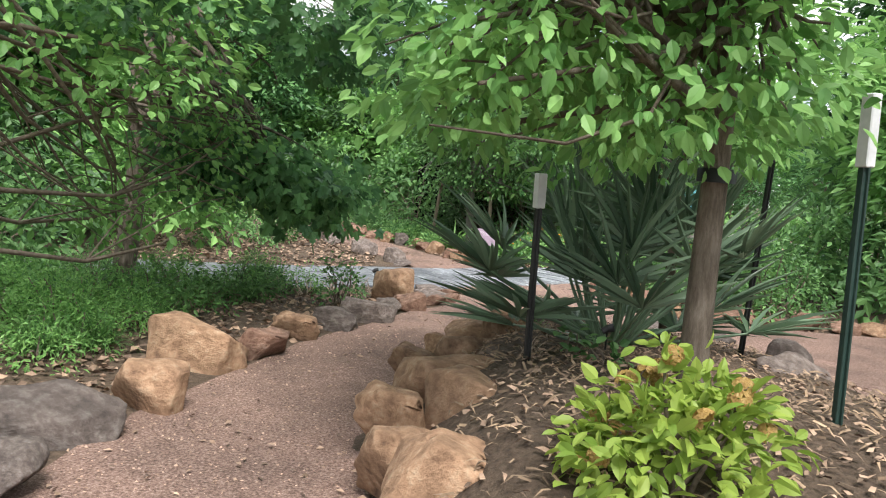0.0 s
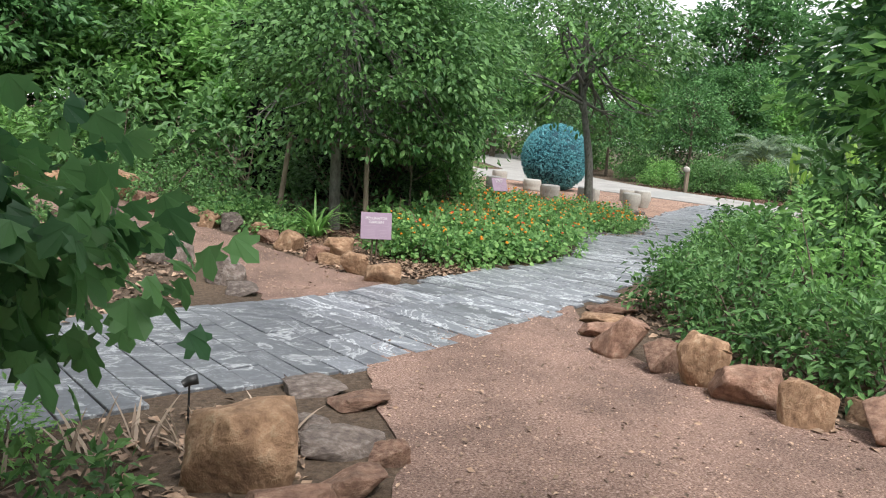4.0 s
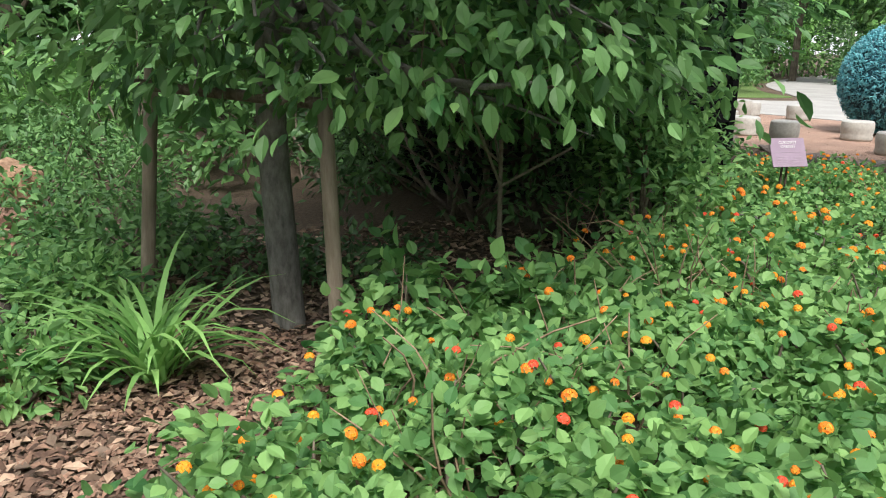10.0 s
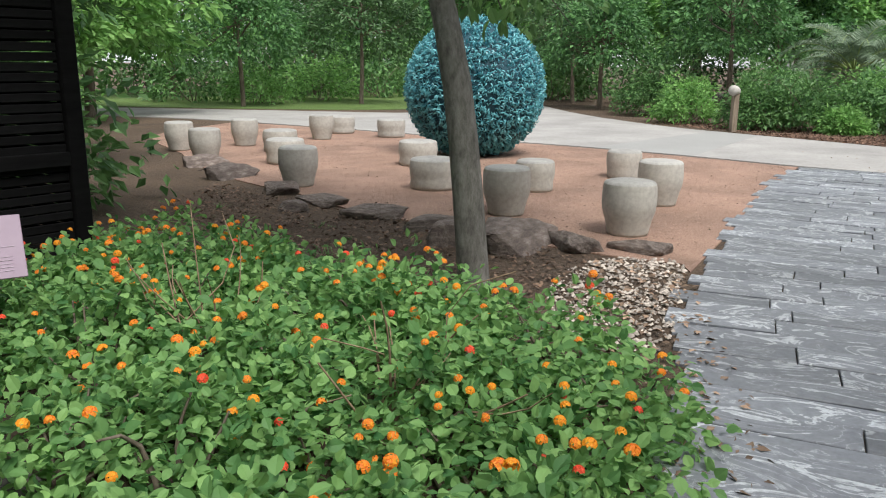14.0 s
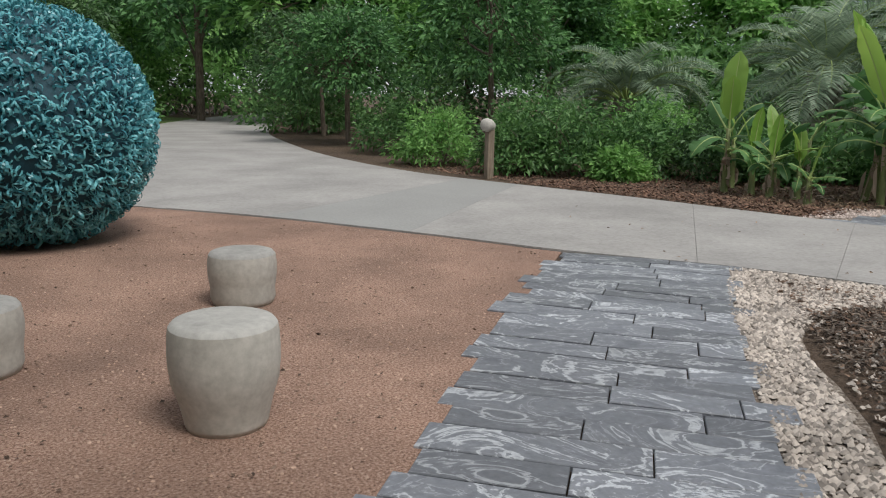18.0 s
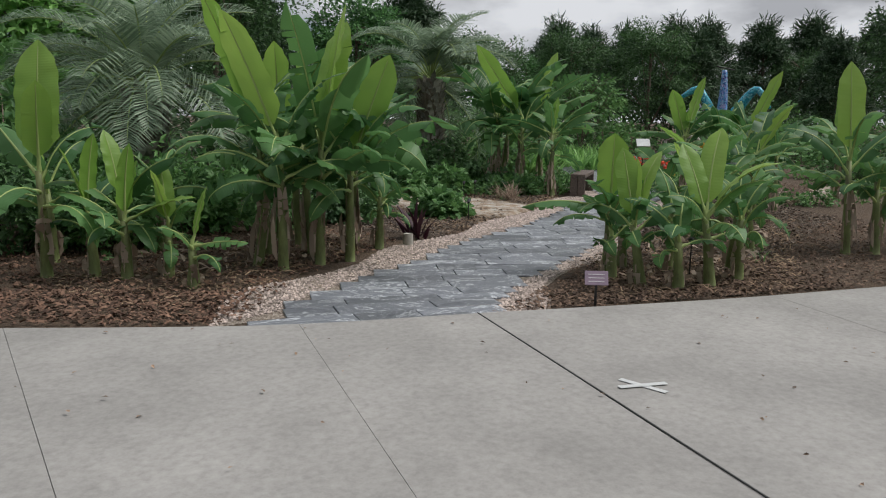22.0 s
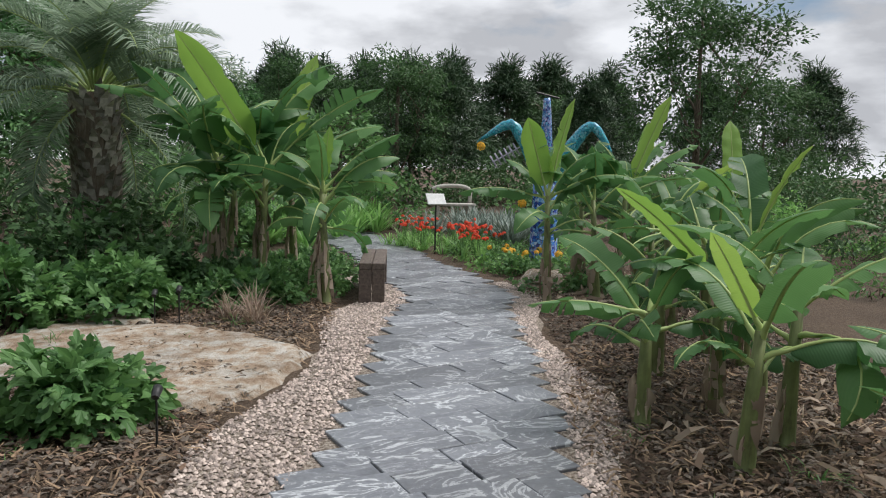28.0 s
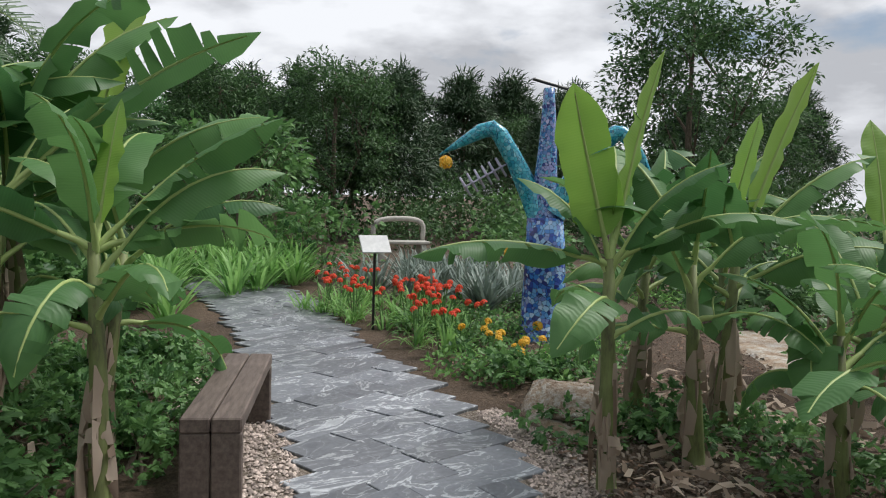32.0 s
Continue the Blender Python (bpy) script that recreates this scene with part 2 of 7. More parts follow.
M["deck"] = surface("grey_deck_board", [(0.3, (0.045, 0.04, 0.037)), (0.7, (0.11, 0.1, 0.095))], 24, 1.3, 0.75, 0.3, 0.004, piece=0.22, stretch=(1, 0.12, 1))
M["stake"] = surface("weathered_stake", [(0.3, (0.16, 0.12, 0.085)), (0.7, (0.34, 0.28, 0.21))], 26, 2, 0.9, 0.3, 0.005, stretch=(1, 1, 0.15))
M["stool"] = surface("cast_concrete", [(0.3, (0.42, 0.4, 0.36)), (0.7, (0.56, 0.54, 0.49))], 24, 3, 0.8, 0.15, 0.003, piece=0.08, dark=0.25)
M["stool_top"] = surface("weathered_concrete", [(0.3, (0.34, 0.335, 0.315)), (0.7, (0.47, 0.46, 0.43))], 24, 4, 0.85, 0.15, 0.003, piece=0.1, dark=0.3)
M["bench"] = surface("bench_timber", [(0.3, (0.07, 0.05, 0.042)), (0.7, (0.21, 0.165, 0.14))], 26, 2, 0.7, 0.3, 0.004, piece=0.15, stretch=(0.15, 1, 1))
M["sign"] = surface("mauve_sign", [(0.3, (0.29, 0.215, 0.285)), (0.7, (0.33, 0.245, 0.32))], 10, 2, 0.45, 0.02, 0.001, dark=0.08)
M["white"] = surface("white_print", [(0.3, (0.75, 0.72, 0.74)), (0.7, (0.82, 0.8, 0.82))], 10, 2, 0.5, 0.0)
M["print"] = surface("faint_print", [(0.3, (0.42, 0.33, 0.41)), (0.7, (0.46, 0.37, 0.45))], 10, 2, 0.5, 0.0)
M["black_metal"] = surface("black_metal", [(0.3, (0.012, 0.012, 0.013)), (0.7, (0.03, 0.03, 0.03))], 30, 3, 0.5, 0.05, 0.002)
M["green_metal"] = surface("green_metal", [(0.3, (0.012, 0.035, 0.028)), (0.7, (0.025, 0.06, 0.048))], 30, 3, 0.55, 0.1, 0.002)
M["white_paint"] = surface("white_paint", [(0.3, (0.6, 0.62, 0.62)), (0.7, (0.75, 0.76, 0.76))], 20, 3, 0.5, 0.05, 0.002)
M["boot"] = surface("palm_boot", [(0.3, (0.3, 0.27, 0.24)), (0.7, (0.6, 0.56, 0.5))], 14, 2, 0.95, 0.4, 0.01, piece=0.45, island=True)
M["grass"] = leafy("grass_blade", (0.045, 0.125, 0.03), (0.17, 0.33, 0.085))
# twig colour darkened: the thicket's inner shade is put into the material
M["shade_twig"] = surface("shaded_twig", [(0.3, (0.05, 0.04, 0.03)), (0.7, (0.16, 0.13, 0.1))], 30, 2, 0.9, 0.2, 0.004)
M["leaf_mid"] = leafy("leaf_mid_green", (0.038, 0.11, 0.03), (0.18, 0.35, 0.095), through_light=0.3)
M["leaf_deep"] = leafy("leaf_deep_green", (0.026, 0.085, 0.027), (0.15, 0.33, 0.09), through_light=0.26)
M["bronze_leaf"] = leafy("bronze_leaf", (0.3, 0.18, 0.05), (0.48, 0.34, 0.1), through_light=0.35)
M["leaf_light"] = leafy("leaf_light_green", (0.085, 0.22, 0.045), (0.3, 0.54, 0.14), through_light=0.4)
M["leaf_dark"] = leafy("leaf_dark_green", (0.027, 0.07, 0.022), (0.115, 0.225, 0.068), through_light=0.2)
M["leaf_maple"] = leafy("maple_leaf", (0.038, 0.11, 0.04), (0.17, 0.36, 0.105), through_light=0.36)
M["lawn"] = surface("lawn", [(0.3, (0.05, 0.1, 0.02)), (0.7, (0.16, 0.25, 0.06))], 60, 0.5, 0.95, 0.8, 0.02, dark=0.3)
M["leaf_lime"] = leafy("leaf_lime", (0.14, 0.24, 0.03), (0.36, 0.46, 0.08), through_light=0.4)
M["lantana"] = leafy("lantana_leaf", (0.05, 0.16, 0.042), (0.29, 0.5, 0.14), rough=0.6)
M["blue_leaf"] = leafy("palm_leaflet", (0.12, 0.185, 0.1), (0.36, 0.46, 0.27), through_light=0.3)
M["palmetto"] = leafy("palmetto_blade", (0.035, 0.075, 0.035), (0.26, 0.37, 0.2), through_light=0.15, rough=0.38)
M["banana"] = leafy("banana_blade", (0.038, 0.12, 0.034), (0.13, 0.28, 0.075), rough=0.46, through_light=0.35, gloss=0.38, veined=True)
M["banana_young"] = leafy("young_banana_blade", (0.18, 0.35, 0.05), (0.32, 0.49, 0.085), rough=0.44, through_light=0.4, gloss=0.5, veined=True)
M["rib"] = leafy("banana_rib", (0.32, 0.42, 0.11), (0.42, 0.52, 0.17), rough=0.45, through_light=0.1)
M["stem"] = surface("banana_stem", [(0.32, (0.08, 0.062, 0.035)), (0.42, (0.17, 0.2, 0.07)), (0.66, (0.3, 0.37, 0.13))], 7, 3, 0.6, 0.2, 0.01, stretch=(1, 1, 0.25), dark=0.4)
M["dry_leaf"] = leafy("dry_leaf", (0.2, 0.14, 0.085), (0.56, 0.46, 0.31), rough=0.9, through_light=0.2)
M["cordyline"] = leafy("cordyline_leaf", (0.02, 0.008, 0.012), (0.07, 0.02, 0.03), through_light=0.1)
M["silver"] = leafy("silver_leaf", (0.12, 0.17, 0.11), (0.3, 0.36, 0.27), through_light=0.15)
M["pine"] = leafy("pine_needle", (0.025, 0.06, 0.025), (0.08, 0.14, 0.055), through_light=0.1)
M["orange_flower"] = leafy("orange_flower", (0.75, 0.13, 0.02), (0.9, 0.42, 0.03), through_light=0.25)
M["red_flower"] = leafy("red_flower", (0.7, 0.05, 0.02), (0.9, 0.16, 0.06), through_light=0.25)
M["amber_flower"] = leafy("amber_flower", (0.8, 0.26, 0.015), (0.88, 0.45, 0.03), through_light=0.25)
M["yellow_flower"] = leafy("yellow_flower", (0.8, 0.45, 0.03), (0.9, 0.65, 0.08), through_light=0.25)


# ---- mesh helpers ----
def mesh_of(name, verts, faces, mats, smooth=False, mat_index=None):
    me = bpy.data.meshes.new(name)
    me.from_pydata([tuple(v) for v in verts] if not isinstance(verts, np.ndarray) else verts.tolist(), [], faces if isinstance(faces, list) else faces.tolist())
    for m in (mats if isinstance(mats, (list, tuple)) else [mats]):
        me.materials.append(m)
    if smooth:
        me.polygons.foreach_set("use_smooth", [True] * len(me.polygons))
    if mat_index is not None:
        me.polygons.foreach_set("material_index", mat_index)
    return me


def part(name, me, parent, label="", at=None):
    ob = new(name, me)
    if parent is not None:
        ob.parent = parent
    if at is not None:
        ob.matrix_basis = at
    if label:
        ob["label"] = label
    return ob


def thing(name, label, category, at=None, group="", kind="", me=None):
    ob = new(name, me)
    if at is not None:
        ob.matrix_basis = at
    return tagged(ob, label, category, group, kind)


def bm_mesh(name, bm, mat, smooth=False):
    me = bpy.data.meshes.new(name)
    bm.to_mesh(me)
    bm.free()
    me.materials.append(mat)
    if smooth:
        me.polygons.foreach_set("use_smooth", [True] * len(me.polygons))
    return me


def box(name, sx, sy, sz, mat, bevel=0.006, base=True):
    """A block with softened edges; its base at z = 0 unless base is off."""
    bm = bmesh.new()
    bmesh.ops.create_cube(bm, size=1)
    bmesh.ops.scale(bm, vec=(sx, sy, sz), verts=bm.verts)
    if base:
        bmesh.ops.translate(bm, vec=(0, 0, sz / 2), verts=bm.verts)
    if bevel:
        bmesh.ops.bevel(bm, geom=bm.edges[:], offset=bevel, segments=1, affect="EDGES")
    return bm_mesh(name, bm, mat)


def tube(pts, radii, sides=8, cap=True):
    """Vertices and faces of a tapered tube along points."""
    pts = np.array(pts, float)
    n = len(pts)
    tang = np.gradient(pts, axis=0)
    tang /= np.linalg.norm(tang, axis=1)[:, None] + 1e-9
    ref = np.where(np.abs(tang[:, 2:3]) > 0.9, np.array([[1.0, 0, 0]]), np.array([[0, 0, 1.0]]))
    a = np.cross(tang, ref)
    a /= np.linalg.norm(a, axis=1)[:, None]
    b = np.cross(tang, a)
    th = np.linspace(0, 2 * np.pi, sides, endpoint=False)
    r = np.broadcast_to(np.array(radii, float), (n,))[:, None, None]
    v = pts[:, None] + r * (np.cos(th)[None, :, None] * a[:, None] + np.sin(th)[None, :, None] * b[:, None])
    f = []
    for i in range(n - 1):
        for j in range(sides):
            k = (j + 1) % sides
            f.append((i * sides + j, i * sides + k, (i + 1) * sides + k, (i + 1) * sides + j))
    if cap:
        f.append(tuple(range(sides)))
        f.append(tuple(range((n - 1) * sides, n * sides)))
    return v.reshape(-1, 3), f


def joined(pieces):
    vs, fs, k = [], [], 0
    for v, f in pieces:
        vs.append(np.asarray(v, float))
        fs += [tuple(i + k for i in q) for q in f]
        k += len(v)
    return np.concatenate(vs), fs


LEAF = {}  # along, across, off the blade; faces
LEAF["kite"] = ([(0, 0, 0), (0.45, 0.5, 0.07), (1, 0, -0.1), (0.45, -0.5, 0.07)], [(0, 2, 1), (0, 3, 2)])
LEAF["ovate"] = ([(0, 0, 0), (0.2, 0.36, 0.04), (0.5, 0.5, 0.06), (0.8, 0.3, 0.0), (1, 0, -0.12), (0.8, -0.3, 0.0), (0.5, -0.5, 0.06), (0.2, -0.36, 0.04), (0.5, 0, -0.02)],
              [(0, 8, 2, 1), (8, 4, 3, 2), (0, 7, 6, 8), (8, 6, 5, 4)])
LEAF["maple"] = ([(0, 0, 0), (0.08, 0.3, 0.0), (0.02, 0.52, -0.03), (0.3, 0.42, 0.03), (0.5, 0.62, -0.06), (0.62, 0.5, -0.02), (0.56, 0.24, 0.03), (0.8, 0.26, -0.02), (1.05, 0, -0.1), (0.8, -0.26, -0.02), (0.56, -0.24, 0.03), (0.62, -0.5, -0.02), (0.5, -0.62, -0.06), (0.3, -0.42, 0.03), (0.02, -0.52, -0.03), (0.08, -0.3, 0.0)],
              [(0, 6, 3, 1), (1, 3, 2), (3, 6, 5, 4), (0, 8, 7, 6), (0, 15, 13, 10), (15, 14, 13), (13, 12, 11, 10), (0, 10, 9, 8)])
LEAF["spear"] = ([(0, 0.16, 0), (0, -0.16, 0), (0.3, 0.5, 0.02), (0.3, 0, -0.02), (0.3, -0.5, 0.02), (0.62, 0.34, 0.0), (0.62, 0, -0.03), (0.62, -0.34, 0.0), (1, 0, -0.07)], [(0, 1, 3, 2), (1, 4, 3), (2, 3, 6, 5), (3, 4, 7, 6), (5, 6, 8), (6, 7, 8)])
LEAF["blade"] = ([(0, 0.5, 0), (0, -0.5, 0), (0.5, 0.42, 0.12), (0.5, -0.42, 0.12), (1, 0, -0.12)], [(0, 1, 3, 2), (2, 3, 4)])


def unit(v):
    return v / (np.linalg.norm(v, axis=-1, keepdims=True) + 1e-9)


def leaves(P, A, N, L, W, kind="kite"):
    """Vertices and faces of many leaves: base, axis, normal, length and width of each."""
    tv, tf = LEAF[kind]
    tv = np.array(tv)
    A = unit(A)
    B = unit(np.cross(N, A))
    N = np.cross(A, B)
    L, W = np.broadcast_to(L, (len(P),)), np.broadcast_to(W, (len(P),))
    v = (P[:, None] + L[:, None, None] * (tv[None, :, 0:1] * A[:, None] + tv[None, :, 2:3] * N[:, None]) + W[:, None, None] * tv[None, :, 1:2] * B[:, None])
    off = np.arange(len(P)) * len(tv)
    f = []
    for q in tf:
        f += (off[:, None] + np.array(q)[None]).tolist()
    return v.reshape(-1, 3), f


def spread(rng, n):
    v = rng.normal(size=(n, 3))
    return unit(v)


def clump_leaves(rng, centres, m, size, flat, L, W, kind, droop=0.35, out=None):
    """Leaves round clump centres, facing up and out."""
    n = len(centres) * m
    c = np.repeat(centres, m, axis=0)
    d = spread(rng, n) * (rng.random((n, 1)) ** 0.45) * size
    d[:, 2] *= flat
    P = c + d
    mid = out if out is not None else centres.mean(axis=0)
    A = unit(unit(P - mid) * 0.5 + unit(d) * 0.7 + rng.normal(size=(n, 3)) * 0.45) - np.array([0, 0, droop])
    N = unit(np.array([[0, 0, 1.0]]) + rng.normal(size=(n, 3)) * 0.6 + unit(P - mid) * 0.3)
    k = rng.uniform(0.65, 1.25, n)
    return leaves(P, A, N, L * k, W * k, kind)


def smooth_line(pts, n=8, closed=False):
    """Catmull-Rom through control points."""
    p = [np.array(q, float) for q in pts]
    ext = [p[-1]] + p + [p[0], p[1]] if closed else [2 * p[0] - p[1]] + p + [2 * p[-1] - p[-2]]
    out = []
    for i in range(1, len(ext) - 2):
        a, b, c, d = ext[i - 1:i + 3]
        for s in range(n):
            t = s / n
            out.append(0.5 * (2 * b + (c - a) * t + (2 * a - 5 * b + 4 * c - d) * t * t + (3 * b - a - 3 * c + d) * t ** 3))
    if not closed:
        out.append(p[-1])
    return np.array(out)


def inside(pts, poly):
    x, y = pts[:, 0], pts[:, 1]
    r = np.zeros(len(pts), bool)
    for (x1, y1), (x2, y2) in zip(poly, np.roll(poly, -1, axis=0)):
        c = ((y1 > y) != (y2 > y))
        r ^= c & (x < (x2 - x1) * (y - y1) / (y2 - y1 + 1e-12) + x1)
    return r


def scatter(rng, poly, n):
    lo, hi = poly.min(axis=0), poly.max(axis=0)
    out = np.zeros((0, 2))
    while len(out) < n:
        p = rng.uniform(lo, hi, (n * 2, 2))
        out = np.concatenate([out, p[inside(p, poly)]])
    return out[:n]


def sheet(name, outline, top, thick, mat, label, category, rough=0.0, seed=1, grid=0.0):
    """A slab of ground with a given outline, its edge a little uneven; with a grid it follows the ground."""
    rng = np.random.default_rng(seed)
    o = np.array(outline, float)
    if rough:
        o = o + rng.normal(size=o.shape) * rough
    pts = o
    if grid:
        lo, hi = o.min(axis=0), o.max(axis=0)
        q = np.stack(np.meshgrid(np.arange(lo[0], hi[0], grid), np.arange(lo[1], hi[1], grid)), -1).reshape(-1, 2)
        pts = np.concatenate([o, q[inside(q, o)]])
    n = len(o)
    co, _, tri, *_ = delaunay_2d_cdt([Vector(p) for p in pts], [(i, (i + 1) % n) for i in range(n)], [], 0, 1e-5)
    co = np.array([tuple(c) for c in co])
    tri = [tuple(t) for t in tri]
    mid = np.array([co[list(t)].mean(axis=0) for t in tri])
    keep = inside(mid, o)
    tri = [t for t, k in zip(tri, keep) if k]
    z = (gz(co[:, 0], co[:, 1]) if grid else np.zeros(len(co))) + top
    edges = {}
    for t in tri:
        for a, b in zip(t, t[1:] + t[:1]):
            edges[(a, b)] = True
    rim = [e for e in edges if (e[1], e[0]) not in edges]
    v = np.concatenate([np.c_[co, z], np.c_[co, z - thick]])
    k = len(co)
    f = tri + [(b, a, a + k, b + k) for a, b in rim]
    return thing(name, label, category, kind="structure", me=mesh_of(name, v, f, mat))


# ---- ground and paths ----
SLATE_R = smooth_line([(-9, 6.2), (-5, 8.1), (-2.0, 9.55), (-0.9, 10.15), (0.3, 10.75), (1.55, 11.75), (2.8, 12.85), (3.8, 13.85), (4.75, 14.9), (6.4, 16.9), (8.1, 18.8), (9.3, 20.9), (10.1, 21.9), (12.3, 24.3), (14.33, 26.33)], 6)
SLATE_L = smooth_line([(-9.6, 8.0), (-5.8, 9.9), (-2.4, 11.5), (-1.1, 12.25), (0.0, 12.85), (0.9, 13.4), (2.0, 14.3), (3.0, 15.0), (3.9, 15.8), (4.62, 17.0), (5.42, 18.4), (7.2, 20.0), (8.3, 21.8), (11.4, 25.5), (13.38, 27.46)], 6)
SLATE2_L = smooth_line([(16.7, 27.7), (17.55, 27.75), (18.6, 27.75), (20.4, 27.3), (22.3, 26.9), (24.0, 26.42), (26.5, 26.0), (28.6, 25.55), (30.4, 25.9), (32.5, 26.1), (35.0, 26.6), (38.5, 27.6)], 6)
SLATE2_R = smooth_line([(17.2, 26.2), (18.3, 26.25), (19.4, 26.2), (21.2, 25.75), (22.5, 25.45), (24.4, 25.02), (26.9, 24.7), (28.8, 24.35), (30.4, 24.5), (32.2, 24.85), (35.0, 25.2), (38.5, 26.0)], 6)
CONC_NEAR = smooth_line([(10.4, 31.5), (11.4, 30.4), (12.5, 28.9), (13.4, 27.5), (14.35, 26.35), (15.0, 25.25), (15.7, 23.95), (17.9, 20.0), (21.5, 14.0), (26, 7), (38, -11), (60, -45)], 5)
CONC_FAR = smooth_line([(66, -42), (43, -9), (31, 8), (26.0, 14.5), (22.6, 19.2), (20.2, 23.0), (19.3, 24.45), (18.3, 26.3), (17.5, 27.8), (16.7, 30.3), (15.75, 32.8), (15.2, 34.6), (14.95, 37.4), (15.2, 42.0), (16.6, 50.0), (21, 62), (30, 80)], 5)
CONC_BRANCH = smooth_line([(26, 82), (17, 64), (13.0, 54.0), (11.5, 45.0), (11.0, 41.5), (9.6, 40.6), (6, 42.0), (-2, 45.0)], 5)
CONC_BRANCH2 = smooth_line([(-3.5, 42.0), (3.0, 39.2), (7.0, 35.5), (10.4, 31.5)], 5)[:-1]
PATH_L = smooth_line([(-1.7, -6), (-1.75, 0), (-1.66, 3.1), (-1.52, 4.3), (-1.28, 5.15), (-0.96, 6.3), (-0.6, 7.1), (-0.3, 7.9), (0.1, 8.6), (0.3, 9.2), (0.3, 9.9), (0.3, 10.6)], 5)
PATH_R = smooth_line([(2.6, 12.4), (2.45, 11.3), (2.6, 10.6), (3.0, 9.75), (4.2, 9.3), (8.0, 9.5)], 5)
ISLAND = smooth_line([(8.0, 7.4), (5.6, 6.4), (4.8, 4.0), (4.6, -4), (4.0, -4), (3.6, 0), (3.3, 4.0), (3.2, 6.2), (2.8, 7.4), (2.1, 7.9), (1.5, 7.75), (0.95, 7.3), (0.45, 6.6), (0.1, 5.8), (-0.15, 4.8), (-0.28, 4.0), (-0.2, 3.4), (-0.15, 0), (-0.15, -6)], 5)
ISLE = np.concatenate([ISLAND[20:], [(3.0, -6.0)]])


def smooth01(t):
    t = np.clip(t, 0, 1)
    return t * t * (3 - 2 * t)


def edge_distance(px, py, line):
    d = np.full(np.shape(px), 1e9)
    for (x1, y1), (x2, y2) in zip(line[:-1], line[1:]):
        vx, vy = x2 - x1, y2 - y1
        t = np.clip(((px - x1) * vx + (py - y1) * vy) / (vx * vx + vy * vy + 1e-9), 0, 1)
        d = np.minimum(d, np.hypot(px - x1 - t * vx, py - y1 - t * vy))
    return d


def gz(x, y):
    """Height of the ground: nearly level, a slight fall towards the slate, and the raised bed held by boulders."""
    x, y = np.asarray(x, float), np.asarray(y, float)
    s_ = 0.6 * (x - 0.5) - 0.8 * (y - 11.2)
    z = 0.1 * smooth01(s_ / 2.6) * (1 - 0.7 * smooth01((x - 1.2) / 1.6)) * smooth01((10 - x) / 4)
    q = np.stack([x.ravel(), y.ravel()], 1)
    near = (q[:, 0] > -0.5) & (q[:, 0] < 4.5) & (q[:, 1] < 9.5) & (q[:, 1] > -7)
    m = np.zeros(len(q))
    if near.any():
        qn = q[near]
        ins = inside(qn, ISLE)
        d = edge_distance(qn[:, 0], qn[:, 1], ISLE)
        h = np.interp(qn[:, 1], [0, 2.4, 3.2, 4.4, 5.8, 7.2, 9], [0.42, 0.46, 0.56, 0.44, 0.36, 0.2, 0.08])
        m[near] = np.where(ins, h * smooth01(d / 0.75 + 0.12), 0)
    return z + m.reshape(np.shape(x))


def gz1(x, y):
    return float(gz(np.array([x]), np.array([y]))[0])
FAR_L = smooth_line([(-0.3, 12.6), (-0.55, 13.4), (-1.2, 14.5), (-2.05, 15.9), (-3.1, 17.6), (-5.1, 20.5), (-8.4, 22.9), (-13.5, 26.5)], 5)
FAR_R = smooth_line([(-11.5, 28.0), (-7.0, 24.2), (-4.3, 21.2), (-2.9, 19.9), (-2.1, 18.7), (-1.15, 17.1), (-0.4, 15.7), (0.2, 14.7), (0.6, 14.1), (1.05, 13.45)], 5)
PLAZA_W = smooth_line([(5.0, 37.4), (3.6, 34.0), (4.4, 30.6), (5.2, 27.9), (6.0, 26.5), (6.6, 25.2), (7.4, 24.1), (8.1, 23.2), (8.75, 22.6)], 5)

gx_ = np.concatenate([[-900, -200, -60, -20], np.arange(-12, 8.01, 0.2), np.arange(8.5, 45, 0.75), [60, 200, 900]])
gy_ = np.concatenate([[-900, -200, -60, -20], np.arange(-8, 13.01, 0.2), np.arange(13.5, 45, 0.75), [60, 200, 900]])
GX, GY = np.meshgrid(gx_, gy_, indexing="ij")
GZ = gz(GX, GY)
na, nb = GX.shape
cell = (np.arange(na - 1)[:, None] * nb + np.arange(nb - 1)[None]).ravel()
thing("ground", "brown garden soil with leaf litter", "ground", kind="structure",
      me=mesh_of("ground", np.stack([GX, GY, GZ], -1).reshape(-1, 3), np.stack([cell, cell + nb, cell + nb + 1, cell + 1], 1), M["soil"], True))
# the start path, the far path and the plaza
sheet("gravel_path", np.concatenate([PATH_L, [(0.35, 10.95), (1.6, 12.0), (2.8, 13.0)], PATH_R, ISLAND]), 0.016, 0.05, M["gravel"], "pinkish crushed granite path between boulder edges", "path", 0.015, 2, grid=0.3)
sheet("gravel_path", np.concatenate([FAR_L[::-1], [(0.0, 12.75), (0.95, 13.3)], FAR_R[::-1]]), 0.013, 0.05, M["gravel"], "pinkish crushed granite path leading into the shrubs", "path", 0.02, 3)
plaza_edge = np.concatenate([[(8.7, 22.4), (11.5, 25.5), (13.42, 27.5)], CONC_NEAR[0:16][::-1], [(8.6, 33.6), (7.0, 35.4)], PLAZA_W])
sheet("gravel_plaza", plaza_edge, 0.012, 0.05, M["gravel_orange"], "orange crushed granite plaza dotted with stools", "plaza", 0.012, 4)
CONC = np.concatenate([CONC_NEAR, CONC_FAR, CONC_BRANCH, CONC_BRANCH2])
